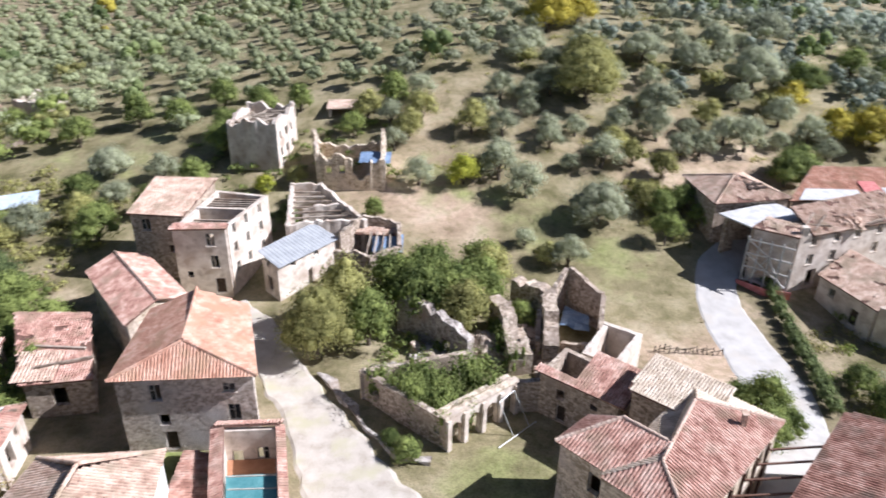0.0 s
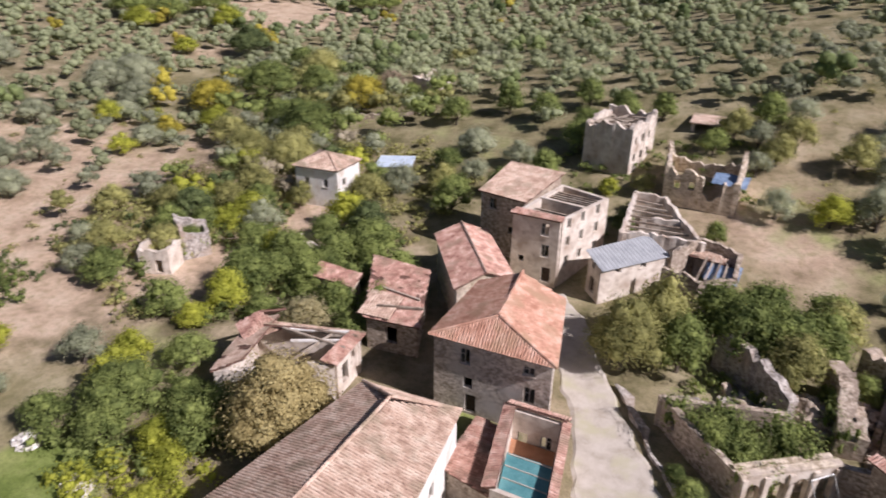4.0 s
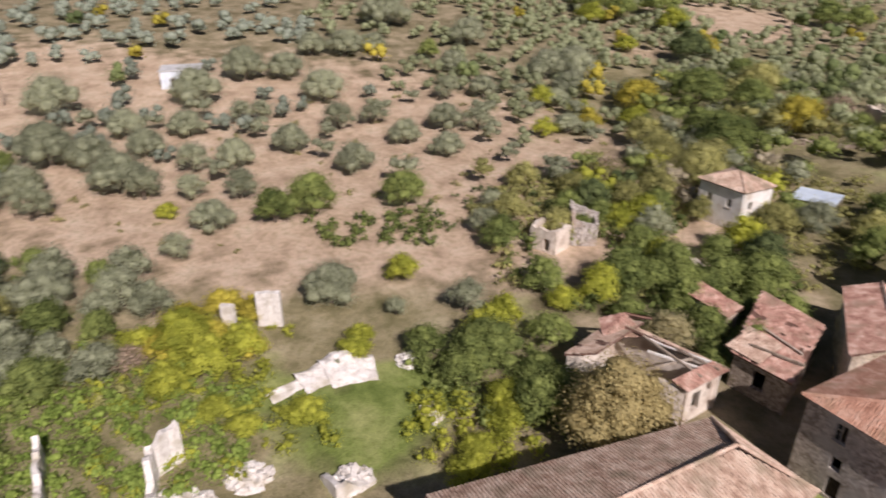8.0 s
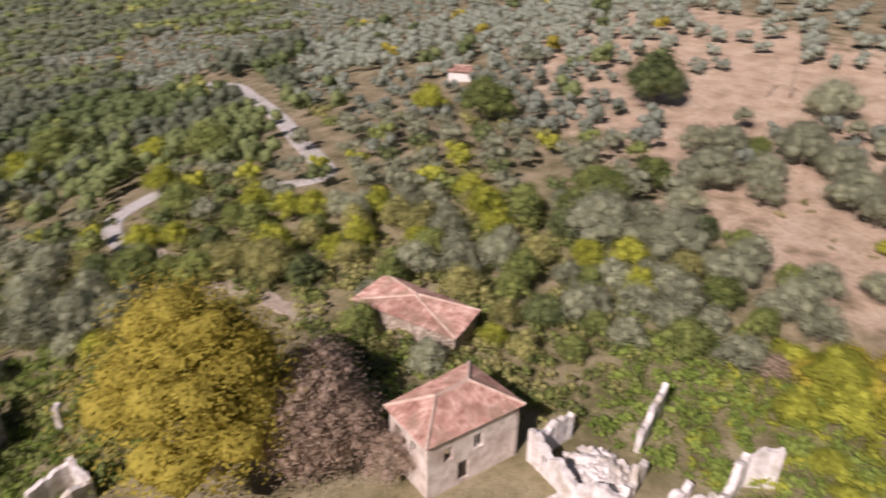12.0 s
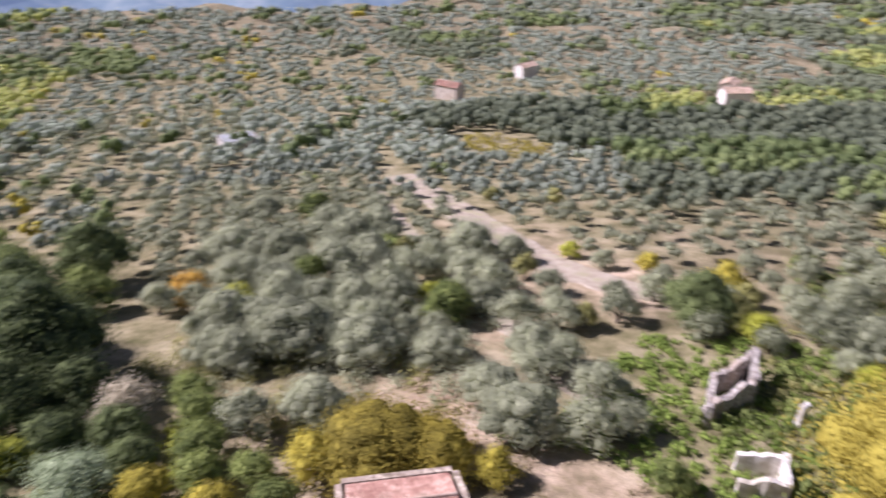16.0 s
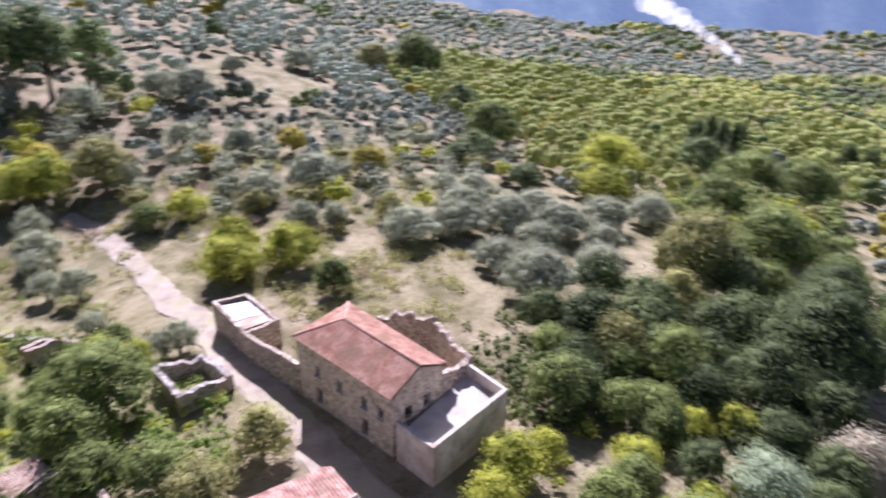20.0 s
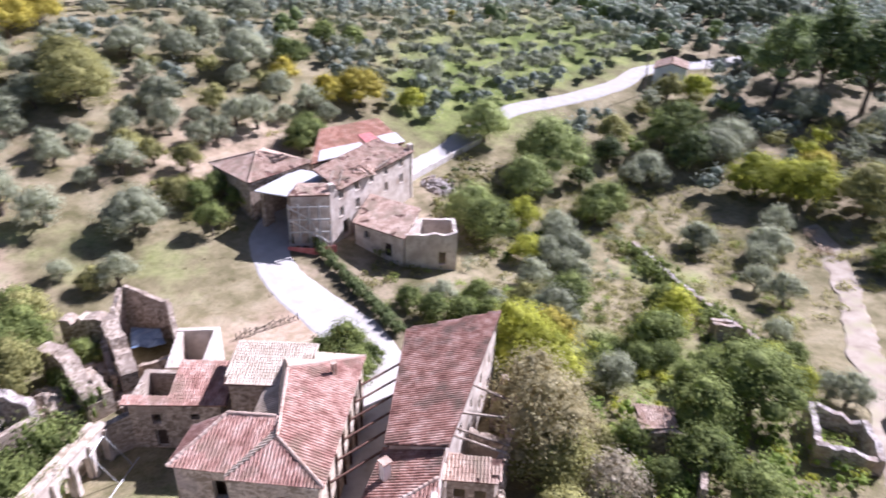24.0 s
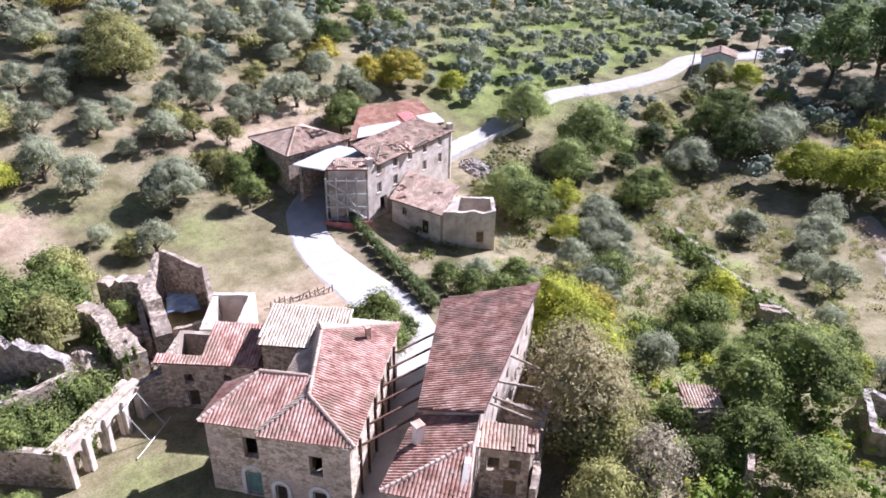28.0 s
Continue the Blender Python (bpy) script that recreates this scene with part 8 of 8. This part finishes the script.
for kind, pts in distant.items():
    mat, label = {"north": (GROVE_OLIVE, "lush green olive trees in rows"), "olive": (OLIVE, "rows of grey-green olive trees on the slopes"), "green": (GREEN, "green trees among the groves"), "deep": (DEEP, "dark oaks on the slopes"),
                  "lime": (LIME, "yellow-green trees on the slopes"), "mixed": (BROWNGREEN, "brownish autumn trees on the slopes"), "bare": (RUSSET, "thin bare trees on the slopes")}[kind]
    V, F = bush_mesh("grove", 3.3, 4.9, mat, 480, 0.31, 600 + len(kind), 10, core=0.42, dome=True)
    V[:, 2] += 0.8
    scattered("grove_trees", label, V, F, pts, mat, "trees")

# far woods and groves, joined
WOOD = [(240, -17), (320, -91), (317, -179), (425, -446), (295, -360), (189, -192), (137, -127), (120, -69), (123, -45), (135, -37), (185, -33)]


def far_kind(x, y, az, rg):
    """What grows at a place in the valley."""
    f = noise.noise((x / 70, y / 70, 3.0)) + 0.4 * noise.noise((x / 23, y / 23, 8.0))
    if in_poly(x, y, WOOD):
        return "deep" if f < -0.48 else "green" if f < -0.18 else "yellow" if rg.random() < 0.03 else "lime"
    wood = noise.noise((x / 160, y / 160, 12.0)) - 0.2 + 0.5 * (185 < az < 226)
    if wood > 0.12:
        return "deep" if f < 0.1 else "green" if f < 0.48 else "lime"
    if rg.random() < 0.035:
        return "yellow" if rg.random() < 0.3 else "green"
    return "north" if y > 60 and x < 20 else "olive"


def far_cover():
    """Patchwork of fields beyond the groves: each planted in its own rows, fuller or thinner, some edged by a belt of trees."""
    patches = {"olive": [], "north": [], "green": [], "lime": [], "deep": [], "yellow": []}
    cell = 84.0
    for i in range(-14, 15):
        for j in range(-14, 15):
            cx, cy = (i + 0.5) * cell, (j + 0.5) * cell
            rc = math.hypot(cx, cy)
            if rc > 1150 or rc < 60 or cy > 300:
                continue
            rg = random.Random(i * 131 + j * 17 + 5)
            angle, full, gap = rg.uniform(0, 1.57), rg.choice((0.96, 0.94, 0.9, 0.82, 0.6)), max(5.8, 0.023 * rc)
            belt = rg.randrange(6)
            c, q = math.cos(angle), math.sin(angle)
            n = int(cell * 0.75 / gap) + 1
            for a in range(-n, n + 1):
                for b in range(-n, n + 1):
                    u, v = (a + rg.uniform(-0.22, 0.22)) * gap, (b + rg.uniform(-0.22, 0.22)) * gap
                    x, y = cx + u * c - v * q, cy + u * q + v * c
                    keep = rg.random()
                    if abs(x - cx) > cell / 2 or abs(y - cy) > cell / 2:
                        continue
                    r = math.hypot(x, y)
                    az = math.degrees(math.atan2(x, y)) % 360
                    if r < 126 or (y > 0 and r > 330 and az < 85) or (az > 285 and r > 330) or (85 < az < 245 and r > rim(az) - 15) or not free(x, y, 2.0):
                        continue
                    if (-300 < x < -150 and -60 < y < 110 and keep < 0.5) or (-190 < x < -95 and -35 < y < 75 and keep < 0.7) or spots(x, y, [(190, 14, 20, 1.0)]) > 0.4:
                        continue
                    kind = far_kind(x, y, az, rg)
                    if kind in ("olive", "north") and keep > full:
                        continue
                    if belt < 2 and kind == "olive" and abs((x - cx, y - cy)[belt] - cell / 2) < gap:
                        kind = ("green", "deep")[rg.randrange(2)]
                    patches[kind].append((x, y, gap / 5.3 * rg.uniform(0.75, 1.2), rg.uniform(0, 6.28)))
    # the FAR_ leaf colours carry painted haze; GROVE_OLIVE and YELLOW don't
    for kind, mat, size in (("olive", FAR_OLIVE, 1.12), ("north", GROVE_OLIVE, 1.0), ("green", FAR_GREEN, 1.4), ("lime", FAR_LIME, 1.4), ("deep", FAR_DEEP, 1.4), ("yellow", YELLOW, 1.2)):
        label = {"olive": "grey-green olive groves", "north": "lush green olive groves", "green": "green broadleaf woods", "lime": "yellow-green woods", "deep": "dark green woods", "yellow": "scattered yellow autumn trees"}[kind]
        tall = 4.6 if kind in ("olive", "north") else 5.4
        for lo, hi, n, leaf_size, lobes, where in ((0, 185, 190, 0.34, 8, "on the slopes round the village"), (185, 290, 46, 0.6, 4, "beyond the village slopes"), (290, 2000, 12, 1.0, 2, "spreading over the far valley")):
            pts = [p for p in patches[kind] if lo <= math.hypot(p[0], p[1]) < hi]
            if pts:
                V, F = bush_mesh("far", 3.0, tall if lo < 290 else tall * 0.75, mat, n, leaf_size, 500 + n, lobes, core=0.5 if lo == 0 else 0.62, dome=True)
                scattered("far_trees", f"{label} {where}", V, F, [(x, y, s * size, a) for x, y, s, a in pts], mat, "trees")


far_cover()

# scrub, brambles and ivy
def scrub(name, label, poly, spacing, mat, seed, r=1.4, h=1.3, n=60, size=0.4, skip=0.3):
    """Low growth over a stretch of ground; weeds and grasses come loose and in drifts, bushes with a dense heart."""
    loose = name in ("weeds", "garden_plants", "dry_grass", "brush")
    V, F = bush_mesh(name, r, h, mat, int(n * (1.1 if loose else 1.3)), size * (0.85 if loose else 0.68), seed, 5, core=0.0 if loose else 0.36)
    g = random.Random(seed)
    pts = [(x, y, g.uniform(0.5, 1.3), g.uniform(0, 6.28)) for x, y in grid_in(poly, spacing, g.uniform(0, 1), spacing * 0.45, seed, skip)
           if all((x - a) ** 2 + (y - b) ** 2 > c * c for a, b, c in clear) and not (loose and noise.noise((x / 9, y / 9, seed)) < -0.08)]
    return scattered(name, label, V, F, pts, mat)


scrub("brambles", "tangle of brambles and creepers over ruins", [(-72, -20), (-47, -14), (-46, 4), (-52, 8), (-72, 6)], 1.6, CREEPER, 401, 1.7, 1.4, 120, 0.34, 0.08)
scrub("brambles", "yellow-green weeds on the ruin slope", [(-74, -8), (-47, -6), (-45, 14), (-58, 10), (-68, 16)], 2.3, LIME, 402, 1.6, 1.5, 120, 0.34, 0.25)
scrub("scrub", "brown autumn scrub", [(-84, -64), (-46, -52), (-47, -16), (-84, -10)], 2.4, BROWNGREEN, 403, 1.8, 1.9, 120, 0.36, 0.2)
scrub("scrub", "green scrub below the village", [(-96, -66), (-46, -62), (-48, -18), (-70, -8), (-96, -14)], 2.6, GREEN, 404, 1.9, 2.0, 120, 0.38, 0.25)
scrub("scrub", "dense hedge of brown scrub beyond the houses", [(-90, 56), (-64, 40), (-44, 60), (-46, 92), (-62, 104), (-90, 98)], 2.4, BROWNGREEN, 405, 1.8, 1.9, 120, 0.36, 0.2)
scrub("brambles", "green thicket beside the ruins", [(-78, 58), (-68, 42), (-50, 46), (-42, 52), (-44, 72), (-62, 76)], 2.2, GREEN, 406, 2.1, 2.6, 170, 0.36, 0.15)
scrub("brambles", "green thicket behind the white house", [(-56, 24), (-43, 25), (-37, 33), (-45, 37), (-57, 36)], 2.0, GREEN, 420, 2.0, 2.6, 170, 0.36, 0.2)
scrub("brambles", "yellow-green bushes along the field edge", [(-50, 20), (-40, 17), (-34, 30), (-44, 30)], 2.0, LIME, 421, 1.7, 2.0, 150, 0.34, 0.2)
scrub("ivy", "ivy covering the overgrown house", [(-6.6, 54.3), (-3.2, 51.0), (0.9, 47.8), (6.6, 52.6), (2.8, 56.4)], 1.0, GREEN, 407, 1.3, 5.2, 300, 0.3, 0.05)
scrub("ivy", "creepers over the broken walls behind the arcade", [(-6, 60), (4, 57), (9, 62), (9, 70), (0, 72), (-8, 68)], 1.8, GREEN, 422, 1.3, 1.8, 150, 0.3, 0.2)
scrub("garden_plants", "vegetable rows and weeds in the gardens", [(40, 62), (41, 46), (50, 34), (72, 24), (68, 52), (50, 62)], 3.2, GREEN, 408, 1.1, 1.0, 110, 0.28, 0.3)
scrub("garden_plants", "grey-green shrubs in the gardens", [(42, 66), (44, 48), (60, 34), (88, 56), (74, 70), (58, 66)], 4.0, OLIVE, 423, 1.5, 1.6, 120, 0.32, 0.3)
scrub("scrub", "thicket below the lane house", [(30, 22), (48, 8), (60, 22), (44, 36), (36, 30)], 2.8, CREEPER, 409, 1.9, 2.6, 170, 0.34, 0.1)
scrub("scrub", "bright bushes in the lower gardens", [(38, 20), (56, 10), (70, 24), (54, 44), (42, 38)], 3.6, LIME, 424, 1.5, 1.9, 140, 0.34, 0.3)
scrub("scrub", "dark thicket behind the terrace", [(50, -18), (62, -16), (70, -34), (90, -54), (60, -64), (40, -40)], 2.8, DEEP, 410, 2.1, 2.8, 150, 0.38, 0.12)
scrub("scrub", "green thicket behind the terrace", [(48, -17), (66, -13), (72, -20), (70, -50), (60, -60), (36, -44)], 3.4, GREEN, 425, 2.0, 2.4, 150, 0.38, 0.4)
scrub("brambles", "yellow-green bushes below the terrace", [(22, -30), (44, -16), (52, -20), (54, -40), (30, -48)], 3.4, LIME, 411, 1.6, 1.8, 150, 0.34, 0.2)
scrub("brush", "straw-coloured brush on the near slope", [(6, -52), (24, -36), (46, -44), (44, -66), (20, -66)], 2.2, BROWNGREEN, 426, 1.7, 1.9, 130, 0.34, 0.2)
scrub("brambles", "ivy and creepers on the southern slope", [(-34, -76), (-10, -76), (-2, -52), (-14, -44), (-26, -48), (-38, -60)], 1.6, CREEPER, 412, 1.5, 1.3, 110, 0.32, 0.12)
scrub("brush", "silvery brush among the southern olives", [(6, -56), (44, -52), (54, -120), (20, -110), (0, -80)], 2.2, OLIVE, 413, 2.0, 1.6, 120, 0.36, 0.15)
V, F = bush_mesh("hedge", 1.1, 1.9, DEEP, 220, 0.24, 414)
line = [Vector((40.8, 76.0)), Vector((39.9, 66.4)), Vector((39.4, 60.0)), Vector((38.2, 52.4))]
pts = [(*a.lerp(b, k / 14), 0.95 + 0.1 * math.sin(k * 2.3), k * 1.3) for a, b in zip(line, line[1:]) for k in range(14)]
scattered("hedge", "dark hedge along the gravel road", V, F, pts, DEEP, "hedge")
scrub("scrub", "bushes at the meadow's edge", [(26, 97), (28, 86), (33.0, 80), (35.0, 86), (33, 98)], 1.7, BROWNGREEN, 415, 1.4, 1.8, 120, 0.32, 0.15)
scrub("dry_grass", "tufts of dry grass in the meadow", [(12, 72), (30, 62), (33, 78), (26, 90), (6, 86)], 1.9, STRAW, 416, 0.5, 0.12, 26, 0.16, 0.75)
scrub("weeds", "rough weeds along the eastern path", [(72, 40), (60, 12), (100, 20), (112, 34), (100, 60)], 2.8, BROWNGREEN, 417, 1.3, 1.0, 90, 0.32, 0.25)
scrub("brush", "brush behind the terrace house", [(62, 0), (74, 12), (92, 20), (100, -6), (92, -22), (68, -14)], 2.3, BROWNGREEN, 418, 1.5, 1.5, 110, 0.34, 0.2)
scrub("weeds", "undergrowth in the northern grove", [(-14, 98), (60, 100), (70, 160), (-20, 170)], 4.6, BROWNGREEN, 419, 1.2, 0.9, 60, 0.36)
scrub("scrub", "bushes between the northern ruins", [(-40, 84), (-22, 84), (-20, 98), (-6, 96), (-6, 112), (-40, 112)], 2.6, GREEN, 427, 1.5, 1.8, 120, 0.34, 0.25)
scrub("weeds", "weeds in the western olive field", [(-150, -25), (-92, -10), (-80, 40), (-90, 110), (-150, 90)], 6.0, BROWNGREEN, 428, 1.1, 0.8, 60, 0.34)
scrub("scrub", "green scrub beside the great tree", [(-14, -56), (-22, -45), (-36, -54), (-52, -50), (-60, -60), (-88, -100), (-76, -112), (-36, -108), (-30, -76)], 2.5, GREEN, 429, 2.2, 2.3, 110, 0.36, 0.15)
scrub("scrub", "brown thorn scrub among the southern trees", [(-16, -56), (-24, -46), (-52, -50), (-84, -98), (-60, -110), (-36, -100)], 3.2, BROWNGREEN, 430, 2.0, 2.0, 100, 0.36, 0.2)
scrub("ivy", "ivy hanging down the leaning wall", [(5.8, 65.6), (6.4, 65.8), (8.2, 58.0), (7.2, 57.6)], 0.8, GREEN, 431, 0.9, 4.0, 160, 0.24, 0.0)
scrub("ivy", "ivy spilling over the corner of the old house", [(-7.2, 54.4), (-4.0, 51.2), (0.8, 47.3), (1.8, 48.2), (-5.8, 55.6)], 1.0, GREEN, 432, 1.2, 5.6, 180, 0.26, 0.1)
scrub("weeds", "rough weeds and thistles in the gardens", [(40, 66), (42, 40), (52, 30), (74, 24), (112, 44), (104, 70), (74, 74), (56, 72)], 1.8, BROWNGREEN, 433, 1.4, 0.8, 80, 0.3, 0.2)
scrub("weeds", "green weeds between the garden trees", [(40, 64), (42, 36), (54, 20), (76, 22), (108, 44), (100, 66), (66, 66)], 3.2, CREEPER, 434, 1.2, 0.9, 80, 0.28, 0.3)
scrub("hedge", "green hedge on the terrace below the annex", [(60, 62), (62, 60), (80, 66), (79, 68)], 1.8, GREEN, 454, 1.5, 1.8, 130, 0.3, 0.15)
scrub("garden_plants", "rows of beans and weeds in the lower gardens", [(50, 36), (58, 24), (72, 22), (70, 34), (60, 42)], 1.9, GREEN, 455, 1.3, 1.3, 130, 0.34, 0.15)
scrub("garden_plants", "tall green weeds below the hedge", [(42, 58), (44, 48), (54, 40), (62, 46), (54, 56)], 1.8, CREEPER, 456, 1.3, 1.3, 130, 0.32, 0.2)
scrub("hedge", "green hedge along the garden wall", [(86.4, 56.0), (83.4, 57.4), (68.4, 25.8), (71.4, 24.2)], 1.4, GREEN, 435, 1.6, 2.3, 150, 0.32, 0.05)
scrub("brambles", "creepers and brambles between the cottages", [(-36, -36), (-46, -27), (-52, -28), (-51, -46), (-40, -48), (-32, -44)], 1.9, CREEPER, 436, 1.5, 1.6, 110, 0.3, 0.15)
scrub("brambles", "dark brambles below the sunken roof", [(-44, -28), (-52, -30), (-51, -46), (-44, -44)], 2.2, DEEP, 437, 1.8, 2.2, 110, 0.3, 0.2)
scrub("scrub", "dark thicket across the olive field", [(-93, 24), (-88, 44), (-77, 40), (-83, 24)], 1.8, GREEN, 438, 1.9, 2.0, 110, 0.32, 0.15)
scrub("scrub", "brown thicket at the edge of the field", [(-95, 60), (-90, 88), (-74, 78), (-80, 54), (-86, 44)], 2.3, BROWNGREEN, 439, 1.9, 1.9, 110, 0.32, 0.15)
scrub("scrub", "grey thorn bushes in the field thicket", [(-92, 40), (-94, 70), (-80, 72), (-78, 42)], 3.6, DEEP, 440, 1.7, 2.0, 110, 0.32, 0.25)
scrub("scrub", "low scrub below the olive field", [(-104, -40), (-90, -14), (-74, -8), (-66, 2), (-60, -6), (-70, -22), (-86, -40)], 2.5, BROWNGREEN, 441, 1.8, 1.7, 110, 0.32, 0.2)
scrub("brambles", "brambles on the slope below the yard", [(-18, -50), (-6, -47), (4, -50), (6, -58), (-8, -58)], 2.2, CREEPER, 442, 1.4, 1.2, 100, 0.3, 0.3)
scrub("dry_grass", "straw-coloured grass on the bare slope", [(-16, -40), (16, -42), (22, -54), (4, -60), (-14, -52)], 1.5, STRAW, 443, 0.8, 0.5, 60, 0.22, 0.3)
scrub("brush", "grey-green brush on the eastern slope", [(100, -8), (150, -44), (165, 28), (112, 36), (98, 16)], 2.3, OLIVE, 452, 1.7, 1.5, 110, 0.34, 0.15)
scrub("brush", "yellow bushes on the eastern slope", [(104, 6), (134, -14), (140, 26), (112, 32)], 5.0, LIME, 453, 2.0, 2.2, 150, 0.34, 0.35)
scrub("brush", "brown brush and thorn among the eastern olives", [(112, 49), (129, 27), (127, -14), (85, -36), (75, -6), (98, 24), (86, 34)], 2.6, BROWNGREEN, 457, 1.6, 1.3, 110, 0.32, 0.2)
scrub("brush", "grey thorn bushes among the eastern olives", [(110, 46), (127, 27), (125, -12), (90, -32), (80, -6), (100, 22)], 4.0, TWIGS, 458, 1.8, 1.7, 140, 0.3, 0.25)
scrub("weeds", "rough dry weeds along the terrace path", [(110, 40), (98, 26), (84, 16), (72, 6), (70, -14), (84, -16), (100, 4), (116, 30)], 2.0, BROWNGREEN, 459, 1.3, 0.9, 100, 0.28, 0.15)
scrub("brush", "brown brush on the slope round the annex", [(62, 60), (60, 74), (72, 84), (98, 84), (110, 60), (96, 40), (74, 40)], 2.3, BROWNGREEN, 460, 1.5, 1.2, 100, 0.3, 0.15)
scrub("brush", "grey-green brush on the slope round the annex", [(64, 60), (62, 72), (74, 82), (96, 80), (106, 58), (94, 44), (76, 44)], 4.0, SILVER, 461, 1.7, 1.4, 110, 0.3, 0.25)
scrub("vineyard", "yellow autumn vineyard in the valley", [(36, -236), (8, -214), (9, -186), (36, -204)], 3.0, YELLOW, 444, 1.9, 1.5, 60, 0.5, 0.15)
scrub("garden_plants", "weeds filling the walled enclosure", [(61.6, 17.4), (57.0, 14.6), (60.0, 11.4), (63.4, 13.8)], 1.2, CREEPER, 445, 1.1, 1.0, 90, 0.26, 0.1)
scrub("scrub", "bushes beside the garden path", [(64, 20), (56, 24), (46, 14), (52, 8)], 2.2, CREEPER, 446, 1.7, 2.0, 110, 0.3, 0.2)
scrub("scrub", "brown scrub below the road bend", [(60, 74), (66, 84), (84, 90), (84, 74), (70, 66)], 2.3, BROWNGREEN, 447, 1.6, 1.4, 100, 0.3, 0.2)
scrub("scrub", "dark bushes below the road bend", [(61, 74), (65, 83), (78, 87), (74, 74)], 3.0, DEEP, 448, 1.8, 2.2, 100, 0.3, 0.2)
scrub("brambles", "brambles growing over the fallen masonry", [(2, 64), (6, 60), (11, 60), (9, 68), (4, 68)], 2.0, CREEPER, 449, 1.0, 2.6, 100, 0.26, 0.35)
scrub("ivy", "ivy climbing the wall of the garden annex", [(46.2, 69.9), (47.0, 70.2), (48.4, 68.0), (47.6, 67.4)], 0.9, GREEN, 451, 0.8, 2.6, 110, 0.24, 0.2)
